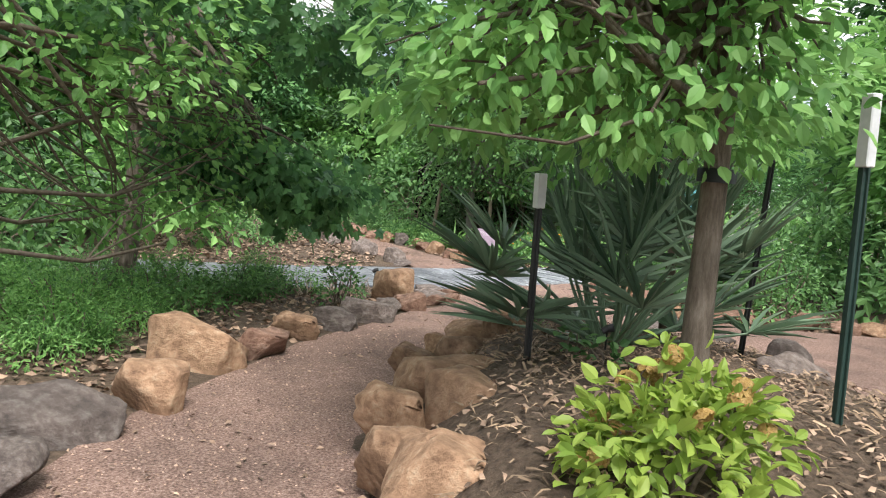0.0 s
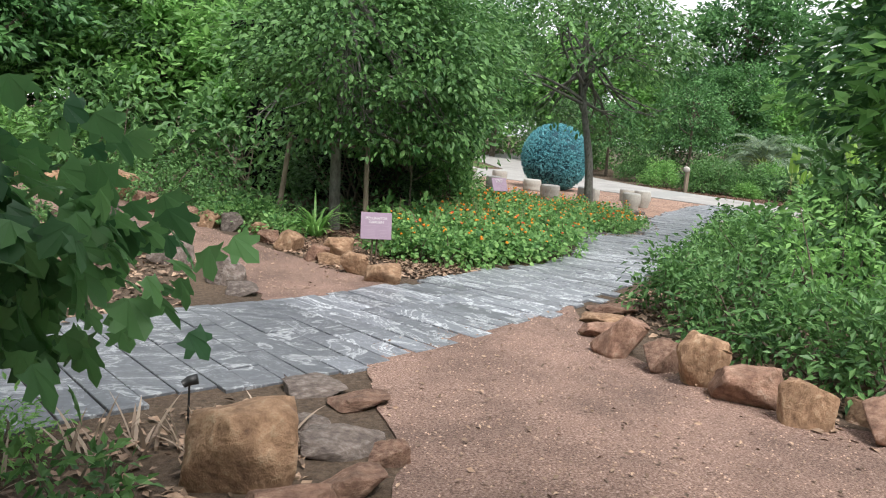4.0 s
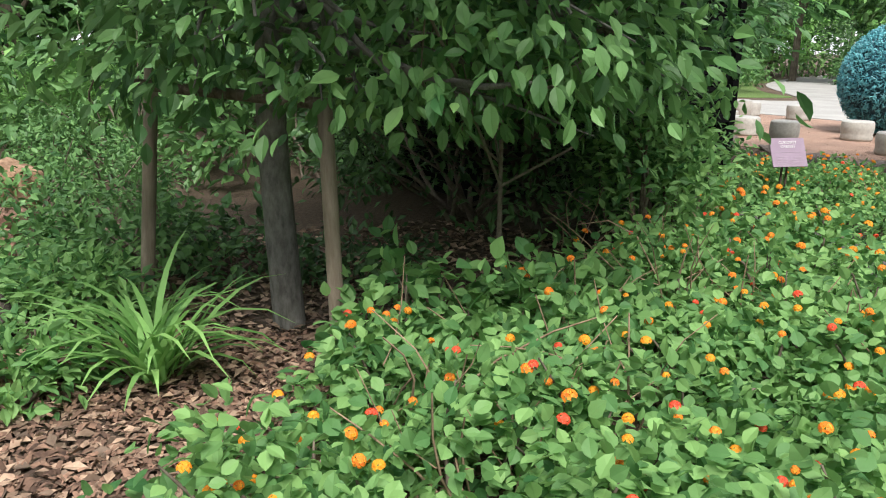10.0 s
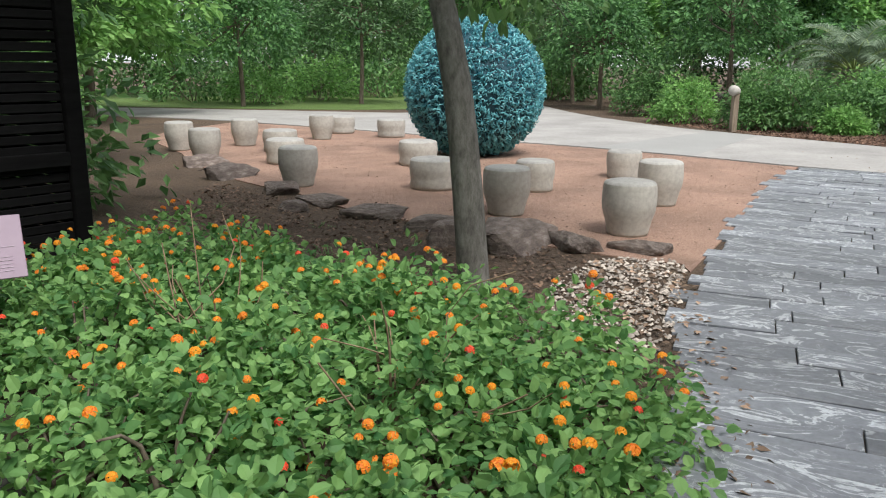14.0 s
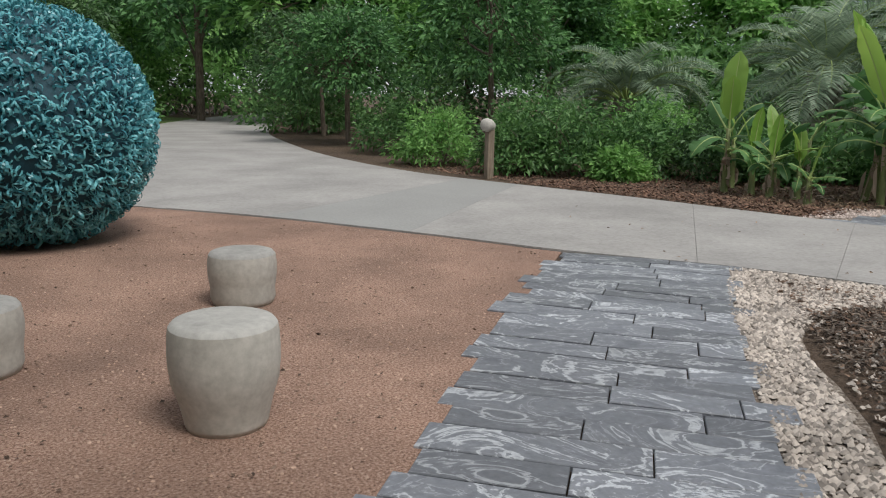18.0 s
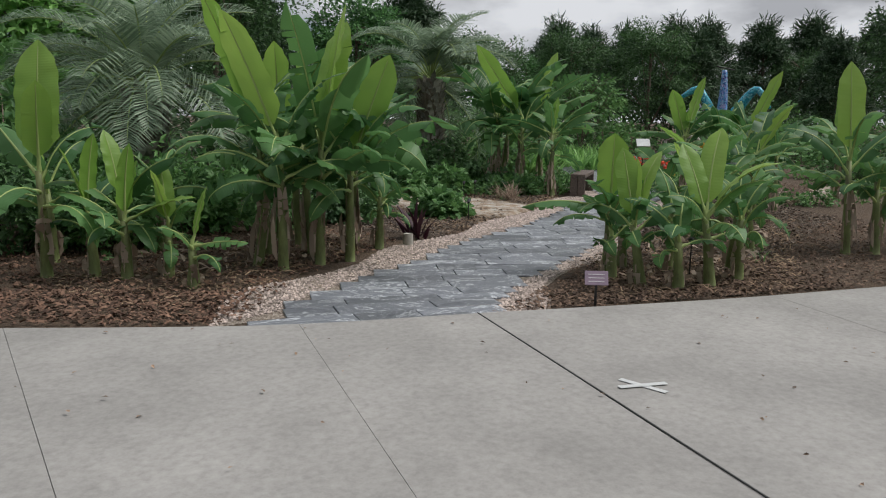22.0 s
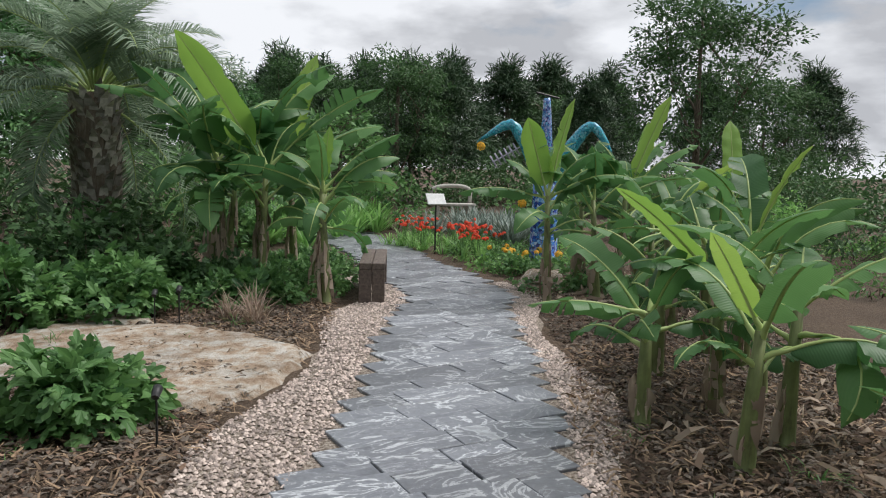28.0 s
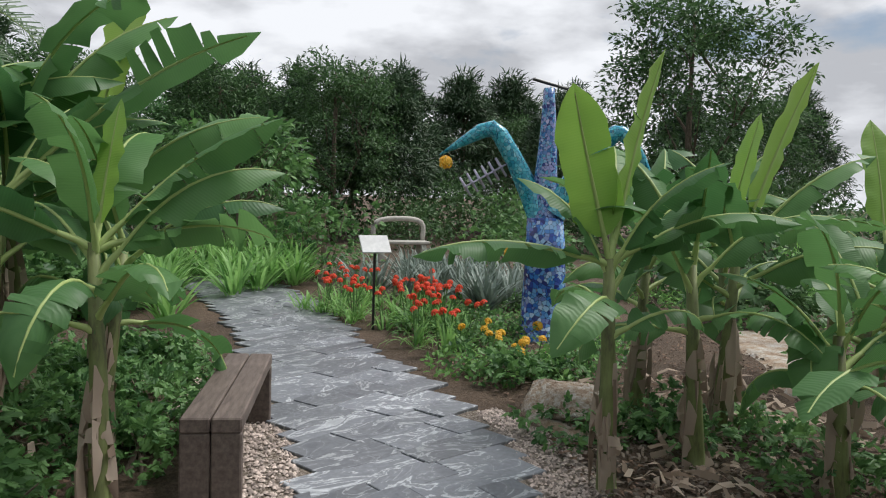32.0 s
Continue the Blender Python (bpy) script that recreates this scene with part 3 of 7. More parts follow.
conc = sheet("concrete_path", CONC, 0.022, 0.09, M["concrete"], "wide pale brushed concrete walk curving away", "path")


def near_index(line, p):
    return int(np.argmin(np.hypot(line[:, 0] - p[0], line[:, 1] - p[1])))


def dense(line, n=12):
    return np.concatenate([line[i] + (line[i + 1] - line[i]) * np.linspace(0, 1, n, endpoint=False)[:, None] for i in range(len(line) - 1)] + [line[-1:]])


DN, DF = dense(CONC_NEAR), dense(CONC_FAR)[::-1]
JOINTS = [((10.45, 31.45), (14.95, 37.4)), ((11.4, 30.4), (15.6, 33.3)), ((12.5, 28.9), (15.95, 32.2)), ((14.1, 26.5), (16.9, 29.4)), ((14.75, 25.65), (17.6, 27.5)), ((15.4, 24.5), (18.3, 26.3)), ((16.6, 22.3), (19.6, 23.9)), ((17.9, 20.0), (21.4, 21.0)), ((20.0, 16.5), (23.9, 17.3))]
for k in range(len(JOINTS) - 1):
    (a0, b0), (a1, b1) = JOINTS[k], JOINTS[k + 1]
    na0, na1, nf0, nf1 = near_index(DN, a0), near_index(DN, a1), near_index(DF, b0), near_index(DF, b1)
    poly = np.concatenate([DN[na0:na1 + 1], DF[nf0:nf1 + 1][::-1]])
    c0 = poly.mean(axis=0)
    poly = c0 + (poly - c0) * (1 - 0.004 / np.maximum(np.hypot(*(poly - c0).T), 0.3))[:, None]
    pan = sheet("panel", poly, 0.031, 0.02, M["concrete_new" if k == 1 else "concrete"], "", "")
    pan.parent = conc
    for key in ("label", "category", "kind"):
        if key in pan:
            del pan[key]

# pebble strips along the slate
PEB_A = np.concatenate([smooth_line([(14.3, 26.5), (13.35, 25.75), (12.05, 24.35), (9.95, 21.95), (9.2, 20.95)], 4), smooth_line([(9.75, 20.75), (10.55, 21.75), (12.35, 23.8), (13.4, 24.9), (14.6, 24.9), (15.7, 23.2), (16.1, 23.2)], 4), [(15.0, 25.25)]])
PEB_B = np.concatenate([SLATE2_L[9:50] - np.array([[0, 0.35]]), (SLATE2_L[9:50] + np.array([[0.05, 0.58]]) + 0.14 * np.sin(np.arange(41) * 0.7)[:, None] * np.array([[0, 1]]))[::-1], [(17.42, 28.1)]])
PEB_C = np.concatenate([SLATE2_R[6:46] + np.array([[0, 0.35]]), (SLATE2_R[6:46] + np.array([[0.1, -0.36]]) - 0.12 * np.sin(np.arange(40) * 0.6)[:, None] * np.array([[0, 1]]))[::-1]])
STREW_A = np.concatenate([smooth_line([(14.36, 26.38), (13.5, 25.6), (12.2, 24.2), (10.1, 21.8), (9.4, 20.85)], 4), PEB_A[17:]])
STREW_B = np.concatenate([SLATE2_L[9:50] + np.array([[0, 0.05]]), PEB_B[41:]])
STREW_C = np.concatenate([SLATE2_R[6:46] - np.array([[0, 0.05]]), PEB_C[40:]])
PEB_D = smooth_line([(7.7, 21.0), (8.4, 22.0), (8.75, 22.7), (8.2, 22.85), (7.6, 22.3), (7.3, 21.3)], 4, True)
for poly, sd in ((PEB_A, 5), (PEB_B, 6), (PEB_C, 7)):
    sheet("pebble_strip", poly, 0.006, 0.03, M["pebble_bed"], "strip of pale pebbles beside the slate walk", "gravel", 0.035, sd)


# ---- rocks ----
def rock_mesh(seed, mat, rough=0.1):
    """A broken sandstone block: a hull of uneven corners, worn at its edges."""
    rng = np.random.default_rng(seed)
    bm = bmesh.new()
    for _ in range(15):
        p = rng.uniform(-1, 1, 3)
        k = int(rng.integers(0, 3))
        p[k] = math.copysign(rng.uniform(0.8, 1.0), p[k])
        p = p * np.array([1, 1, 1]) * (0.82 if np.abs(p).sum() > 2.3 else 1.0)
        bm.verts.new(tuple(p))
    bmesh.ops.convex_hull(bm, input=bm.verts[:])
    bmesh.ops.delete(bm, geom=[v for v in bm.verts if not v.link_faces], context="VERTS")
    bmesh.ops.dissolve_limit(bm, angle_limit=0.28, verts=bm.verts[:], edges=bm.edges[:])
    bmesh.ops.bevel(bm, geom=bm.edges[:], offset=0.1, segments=2, profile=0.6, affect="EDGES")
    bmesh.ops.triangulate(bm, faces=bm.faces[:])
    bmesh.ops.subdivide_edges(bm, edges=[e for e in bm.edges if e.calc_length() > 0.3], cuts=2, use_grid_fill=True)
    bmesh.ops.triangulate(bm, faces=bm.faces[:])
    off = Vector(rng.uniform(-50, 50, 3))
    for v in bm.verts:
        v.co *= 1 + rough * noise.noise(v.co * 1.6 + off) + rough * 0.7 * noise.noise(v.co * 4.5 + off)
    for f in bm.faces:
        f.smooth = True
    return bm_mesh("boulder", bm, mat)


ROCKS = [rock_mesh(10 + i, M["rock" if i % 2 == 0 else "red_rock"]) for i in range(7)] + [rock_mesh(30 + i, M["grey_rock"]) for i in range(4)]


def rock(x, y, sx, sy, sz, turn=0, k=0, z=None, label="", group="boulder edging"):
    """A boulder sunk a little into the ground."""
    ob = thing("boulder", label or ("rust-brown sandstone boulder edging the path" if k < 7 else "grey lichen-spotted boulder edging the path"), "rock", group=group, me=ROCKS[k])
    ob.matrix_basis = pose(x, y, gz1(x, y) + sz * 0.5 if z is None else z, 0, 0, turn) @ Matrix.Diagonal((sx, sy, sz, 1))
    return ob


def rock_row(line, gap, size, seed, grey=0.25, side=0.0, tall=1.0):
    rng = np.random.default_rng(seed)
    line = np.array(line, float)
    seg = np.linalg.norm(np.diff(line, axis=0), axis=1)
    cum = np.concatenate([[0], np.cumsum(seg)])
    d = 0.1
    while d < cum[-1]:
        x, y = np.interp(d, cum, line[:, 0]), np.interp(d, cum, line[:, 1])
        i = min(np.searchsorted(cum, d), len(seg)) - 1
        t = line[i + 1] - line[i]
        a = math.degrees(math.atan2(t[1], t[0]))
        s = size * rng.uniform(0.7, 1.35)
        nx, ny = -t[1] / (seg[i] + 1e-9), t[0] / (seg[i] + 1e-9)
        rock(x + nx * side, y + ny * side, s * rng.uniform(0.9, 1.3), s * rng.uniform(0.6, 0.85), s * rng.uniform(0.42, 0.66) * tall, a + rng.uniform(-25, 25), int(rng.integers(0, 7)) if rng.random() > grey else int(rng.integers(7, 11)))
        d += gap * s / size * rng.uniform(0.9, 1.2)


# ---- plants ----
def limb_points(rng, a, b, sag=0.1, n=5):
    a, b = np.array(a, float), np.array(b, float)
    t = np.linspace(0, 1, n)[:, None]
    p = a + (b - a) * t
    p += np.sin(t * np.pi) * rng.normal(size=3) * sag * np.linalg.norm(b - a)
    return p


def tree(x, y, height, trunk_r, crown, clumps, per, leaf=(0.12, 0.06), kind="kite", mat="leaf_mid", seed=1, lean=(0, 0), clump=0.7, flat=0.5, label="", name="tree", bark="bark", fork=0.5, category="tree", limbs=14, droop=0.35, at=None, extra=(), split=True, cone=False):
    """A tapered trunk, limbs out to clumps of leaves, and a crown with gaps. crown: centre height, radius across, radius up, offset."""
    rng = np.random.default_rng(seed)
    cz, rx, rz = crown[:3]
    ox, oy = crown[3:5] if len(crown) > 3 else (lean[0], lean[1])
    root = thing(name, label, category, at=pose(x, y, gz1(x, y)) if at is None else at)
    top = np.array([lean[0], lean[1], height])
    tp = np.array([[0, 0, -0.1], [0, 0, 0.12], [lean[0] * 0.3, lean[1] * 0.3, height * 0.3], [lean[0] * 0.6, lean[1] * 0.6, height * 0.6], top])
    tp[1:, :2] += rng.normal(size=(4, 2)) * trunk_r * 0.25
    v, f = tube(smooth_line(tp, 4), np.interp(np.linspace(0, 1, 17), [0, 0.08, 0.5, 1], [trunk_r * 1.35, trunk_r, trunk_r * 0.8, trunk_r * 0.25]), 10)
    part("trunk", mesh_of("trunk", v, f, M[bark], True), root)
    d = spread(rng, clumps)
    d[:, 2] = np.where(d[:, 2] < -0.55, -d[:, 2], d[:, 2])
    rad = rng.uniform(0.45, 1.0, (clumps, 1)) ** 0.6 * (1 + 0.22 * np.sin(d[:, :1] * 5 + seed) * np.cos(d[:, 1:2] * 4 + seed))
    C = d * rad * np.array([rx, rx, rz]) + np.array([ox, oy, cz])
    if cone:
        up = np.clip((C[:, 2] - cz + rz) / (2 * rz), 0, 1)
        C[:, :2] *= (0.85 * (1 - up) ** 0.7 + 0.25)[:, None]
    if len(extra):
        C = np.concatenate([np.array(extra, float), C])
    pieces = []
    for i in range(min(limbs, clumps)):
        h = rng.uniform(fork, 0.95)
        base = np.array([np.interp(h * height, tp[:, 2], tp[:, k]) for k in (0, 1, 2)])
        k0 = len(pieces)
        p = limb_points(rng, base, C[i], 0.09)
        pieces.append(tube(p, np.linspace(trunk_r * 0.42, 0.008, len(p)), 5, False))
        for _ in range(2):
            q = limb_points(rng, p[2], C[i] + np.clip(rng.normal(size=3), -1, 1) * clump * 0.45, 0.1, 4)
            pieces.append(tube(q, np.linspace(trunk_r * 0.16, 0.004, len(q)), 4, False))
        if split:
            v, f = joined(pieces[k0:])
            part("limb", mesh_of("limb", v, f, M[bark], True), root)
    if pieces and not split:
        v, f = joined(pieces)
        part("branchwork", mesh_of("branchwork", v, f, M[bark], True), root)
    v, f = clump_leaves(rng, C, per, clump, flat, leaf[0], leaf[1], kind, droop, np.array([ox, oy, cz - rz * 0.4]))
    part("crown", mesh_of("crown", v, f, M[mat]), root)
    return root


def shrub(x, y, w, h, n, leaf=(0.08, 0.04), kind="kite", mat="leaf_mid", seed=1, label="", name="shrub", clump=0.18, stems=9, category="shrub", flowers=None, per=14, flat=0.8, low=0.12, droop=0.3):
    """A shrub: stems from one base and clumps of leaves over a rounded, uneven body."""
    rng = np.random.default_rng(seed)
    root = thing(name, label, category, at=pose(x, y, gz1(x, y)))
    d = spread(rng, n)
    d[:, 2] = np.abs(d[:, 2])
    r = rng.uniform(0.35, 1.0, (n, 1)) ** 0.5 * (1 + 0.25 * np.sin(d[:, :1] * 6 + seed) * np.cos(d[:, 1:2] * 5))
    C = d * r * np.array([w / 2, w / 2, h * (1 - low)]) + np.array([0, 0, h * low])
    pieces = []
    for i in range(stems):
        p = limb_points(rng, rng.normal(size=3) * np.array([w * 0.06, w * 0.06, 0]) - np.array([0, 0, 0.03]), C[i % n], 0.1, 5)
        pieces.append(tube(p, np.linspace(0.012 + 0.006 * h, 0.004, 5), 5, False))
    v, f = joined(pieces)
    part("branchwork", mesh_of("branchwork", v, f, M["twig"], True), root)
    v, f = clump_leaves(rng, C, per, clump, flat, leaf[0], leaf[1], kind, droop, np.array([0, 0, h * 0.1]))
    part("foliage", mesh_of("foliage", v, f, M[mat]), root)
    if flowers:
        fms, count, size = flowers
        pick = np.argsort(-(C[:, 2] / h + rng.random(n) * 0.8))[:count]
        for j in pick:
            p = C[j] * 1.05 + np.array([0, 0, clump * 0.7])
            fm = fms[int(rng.integers(0, len(fms)))]
            part("flower_head", flower_mesh(fm, size), root, "", pose(*p, rng.normal() * 15, rng.normal() * 15, rng.uniform(0, 360)) @ Matrix.Scale(rng.uniform(0.8, 1.3), 4))
    return root


FLOWER = {}


def flower_mesh(fm, size):
    """One domed head of small florets, shared by all of its colour."""
    if (fm, size) not in FLOWER:
        r2 = np.random.default_rng(7)
        n = 26
        k = np.arange(n) + 0.5
        el, az = np.arcsin(1 - 0.95 * k / n), k * 2.4
        out = np.stack([np.cos(az) * np.cos(el), np.sin(az) * np.cos(el), np.sin(el)], 1)
        side = unit(np.cross(out, r2.normal(size=(n, 3))))
        P = out * size * 0.8 - np.array([0, 0, size * 0.5])
        v, f = joined([leaves(P - a * size * 0.2, a, out, size * 0.62, size * 0.5, "kite") for a in (side, np.cross(out, side))])
        FLOWER[(fm, size)] = mesh_of("flower_head", v, f, M[fm])
    return FLOWER[(fm, size)]


def turn_blade(rng, length, width, droop, tears=0.3, nseg=18, fold=0.25, curl=0.0):
    """A banana leaf: an arching midrib with two wavy wings, torn crosswise into strips that hang apart. Built along +x from its stalk."""
    t = np.linspace(0, 1, nseg)
    ang = np.radians(np.linspace(0, 1, nseg) ** 1.3 * droop)
    dx = np.cumsum(np.concatenate([[0], np.cos(ang[:-1])])) * length / (nseg - 1)
    dz = -np.cumsum(np.concatenate([[0], np.sin(ang[:-1])])) * length / (nseg - 1)
    wid = width * 0.5 * np.clip(np.minimum(1.0, t * 7 + 0.25) * (1 - np.clip((t - 0.62) / 0.38, 0, 1) ** 2.2), 0.02, 1)
    rows = np.array([0.0, 0.36, 0.7, 1.0])
    v, f = [], []
    for side in (1, -1):
        cut = [0] + [i for i in range(2, nseg - 2) if rng.random() < tears] + [nseg - 1]
        phase = rng.uniform(0, 6)
        for s0, s1 in zip(cut[:-1], cut[1:]):
            hang = rng.normal() * 0.26 - 0.1 if tears > 0.1 else 0.0
            k0 = len(v)
            for i in range(s0, s1 + 1):
                ed = wid[i] * (1 + rng.normal() * 0.02)
                phi = math.atan(fold * 1.6) + hang * 0.6
                y = n = 0.0
                bend = 0.5 + hang * -0.9 + curl * rng.normal()
                pull = 0.0
                if s1 - s0 > 0 and tears > 0.02:
                    pull = (0.22 if i == s0 and s0 > 0 else -0.22 if i == s1 and s1 < nseg - 1 else 0.0) * length / nseg
                for j, r in enumerate(rows):
                    if j:
                        ds = (r - rows[j - 1]) * ed
                        a_ = phi - bend * r
                        y += math.cos(a_) * ds
                        n += math.sin(a_) * ds
                    w_ = n + math.sin(i * 1.7 + phase) * 0.05 * ed * r
                    v.append((dx[i] + math.sin(ang[i]) * w_ + pull * r + 0.12 * ed * r, side * y, dz[i] + math.cos(ang[i]) * w_))
            for i in range(s1 - s0):
                for j in range(3):
                    q = (k0 + i * 4 + j, k0 + i * 4 + 4 + j, k0 + i * 4 + 5 + j, k0 + i * 4 + 1 + j)
                    f.append(q if side > 0 else q[::-1])
    rib = tube(np.stack([dx, 0 * dx, dz], 1)[::2], np.linspace(0.015, 0.004, len(dx[::2])) * (0.6 + length * 0.4), 5, False)
    return np.array(v), f, rib


def banana(x, y, stem, L, seed, n=7, young=1, own=(), dead=4, stem_r=0.048, lean=4, label="", group="banana grove"):
    """A banana plant: a false stem in dry sheaths, a spiral of blades from drooping and torn to upright and whole, dry leaves hanging at the foot.
    own: further blades by direction, rise, length, width, droop, whether young, and roll about the rib."""
    rng = np.random.default_rng(seed)
    root = thing("banana_plant", label or ("banana plant with a bright yellow-green young leaf" if young or any(q[5] for q in own) else "green banana plant with broad arching leaves"), "banana plant", at=pose(x, y, 0, rng.normal() * lean, rng.normal() * lean, 0), group=group)
    v, f = tube([(0, 0, -0.05), (0, 0, 0.1), (0.01, 0, stem * 0.5), (0.0, 0.01, stem)], [stem_r * 1.25, stem_r * 1.1, stem_r * 0.88, stem_r * 0.6], 10)
    part("pseudostem", mesh_of("pseudostem", v, f, M["stem"], True), root)
    for k in range(2):
        z0 = stem * rng.uniform(0.0, 0.12)
        bv, bf, _ = turn_blade(rng, stem * rng.uniform(0.2, 0.4), stem_r * 2.0, 4, 0.3, 7, -0.9, 0.2)
        part("dry_sheath", mesh_of("dry_sheath", bv, bf, M["dry_leaf"], True), root, "dry brown sheath on the stem", Matrix.Rotation(radians(k * 120 + rng.uniform(-30, 30)), 4, "Z") @ Matrix.Translation((stem_r * 1.3, 0, z0)) @ Matrix.Rotation(radians(-88), 4, "Y"))
    specs = []
    for i in range(n):
        age = i / max(n - 1, 1)
        az = i * 137.5 + seed * 61 + rng.uniform(-25, 25)
        is_young = i >= n - young
        if is_young:
            el, dr, tr = rng.uniform(72, 87), rng.uniform(4, 22), 0.02
        elif age > 0.45:
            el, dr, tr = rng.uniform(42, 70), rng.uniform(45, 95), 0.2
        else:
            el, dr, tr = rng.uniform(5, 45), rng.uniform(70, 130), 0.45
        ll = L * rng.uniform(0.8, 1.1) * (0.85 if age < 0.3 else 1.0)
        specs.append((az, el, ll, ll * rng.uniform(0.29, 0.36), dr, is_young, tr, 0.66 + 0.34 * age, rng.normal() * 24))
    for az, el, ll, w, dr, yg, *turned in own:
        specs.append((az, el, ll, w, dr, bool(yg), 0.02 if yg else 0.3, 0.97, turned[0] if turned else rng.normal() * 6))
    for az, el, ll, w, dr, yg, tr, at, roll in specs:
        bv, bf, rib = turn_blade(rng, ll, w, dr, tr, 18, 0.26 if yg else rng.uniform(-0.25, 0.22), 0.08)
        stalk = ll * 0.2
        m = Matrix.Rotation(radians(az), 4, "Z") @ Matrix.Translation((0, 0, stem * at)) @ Matrix.Rotation(radians(-el), 4, "Y") @ Matrix.Translation((stalk, 0, 0)) @ Matrix.Rotation(radians(roll), 4, "X")
        leaf_ob = part("leaf", mesh_of("leaf", bv, bf, M["banana_young" if yg else "banana"], True), root, "bright yellow-green young leaf" if yg else "", m)
        sv, sf = tube([(-stalk, 0, 0), (-stalk * 0.5, 0, 0.01), (0, 0, 0)], [stem_r * 0.45, 0.018, 0.014], 6, False)
        part("midrib", mesh_of("midrib", *joined([rib, (sv, sf)]), M["rib"], True), leaf_ob)
    for i in range(dead):
        bv, bf, rib = turn_blade(rng, stem * rng.uniform(0.3, 0.6), rng.uniform(0.08, 0.15), rng.uniform(5, 25), 0.5, 8, -0.4, 0.5)
        m = Matrix.Rotation(radians(rng.uniform(0, 360)), 4, "Z") @ Matrix.Translation((stem_r * 1.05, 0, stem * rng.uniform(0.3, 0.7))) @ Matrix.Rotation(radians(rng.uniform(78, 88)), 4, "Y")
        part("dead_leaf", mesh_of("dead_leaf", bv, bf, M["dry_leaf"], True), root, "withered tan leaf hanging on the stem", m)
    return root


def feather_palm(x, y, trunk_h, trunk_r, fronds, length, seed, label, boots=True):
    """A palm with a shaggy trunk and arching feathered fronds."""
    rng = np.random.default_rng(seed)
    root = thing("palm_tree", label, "palm tree", at=pose(x, y, 0))
    v, f = tube(smooth_line([(0, 0, -0.1), (0.02, 0, trunk_h * 0.4), (-0.03, 0.02, trunk_h * 0.8), (0, 0, trunk_h)], 5), np.interp(np.linspace(0, 1, 16), [0, 0.1, 0.8, 1], [trunk_r * 1.3, trunk_r, trunk_r * 0.95, trunk_r * 0.6]), 12)
    part("trunk", mesh_of("trunk", v, f, M["bark"], True), root)
    if boots:
        k = int(trunk_h * 110)
        zz = np.linspace(0.2, trunk_h * 0.98, k)
        th = np.arange(k) * 2.4 + rng.normal(size=k) * 0.15
        out = np.stack([np.cos(th), np.sin(th), 0 * th], 1)
        P = out * trunk_r * 0.92 + np.stack([0 * zz, 0 * zz, zz], 1)
        v, f = leaves(P, out * 0.55 + np.array([0, 0, 1.0]), -out + np.array([0, 0, 0.3]), rng.uniform(0.18, 0.34, k), 0.13, "blade")
        part("trunk_shag", mesh_of("trunk_shag", v, f, M["boot"]), root, "grey shag of old leaf bases on the trunk")
    for i in range(fronds):
        az = i * 137.5 + rng.uniform(-15, 15)
        el = rng.uniform(8, 85) if i > 3 else rng.uniform(-30, -5)
        L = length * rng.uniform(0.85, 1.1)
        ns = 14
        ang = np.radians(el) - np.radians(np.linspace(0, 1, ns) ** 1.4 * rng.uniform(65, 105))
        px = np.cumsum(np.cos(ang)) * L / ns
        pz = np.cumsum(np.sin(ang)) * L / ns + trunk_h * 0.98
        c, s = math.cos(radians(az)), math.sin(radians(az))
        rach = np.stack([px * c, px * s, pz], 1)
        rv, rf = tube(rach, np.linspace(0.022, 0.004, ns), 5, False)
        m_ = 96
        t = np.linspace(0.16, 0.99, m_)
        P = np.stack([np.interp(t * (ns - 1), np.arange(ns), rach[:, k]) for k in range(3)], 1)
        T = unit(np.stack([np.interp(t * (ns - 1), np.arange(ns), np.gradient(rach[:, k])) for k in range(3)], 1))
        sd = np.tile([1.0, -1.0], m_ // 2)[:, None]
        side = unit(np.cross(T, np.array([[0, 0, 1.0]])) + 1e-6)
        nn = np.cross(side, T)
        A = side * sd + T * 0.7 + nn * 0.35 - np.array([0, 0, 0.25]) + rng.normal(size=P.shape) * 0.07
        ll = L * 0.3 * np.sin(np.pi * np.clip(t * 0.85 + 0.12, 0, 1)) ** 0.6 * rng.uniform(0.8, 1.12, m_)
        lv, lf = leaves(P, A, nn + 0 * A, ll, 0.024, "blade")
        fr = part("frond", mesh_of("frond", lv, lf, M["blue_leaf"]), root)
        part("rachis", mesh_of("rachis", rv, rf, M["rib"], True), fr)
    return root


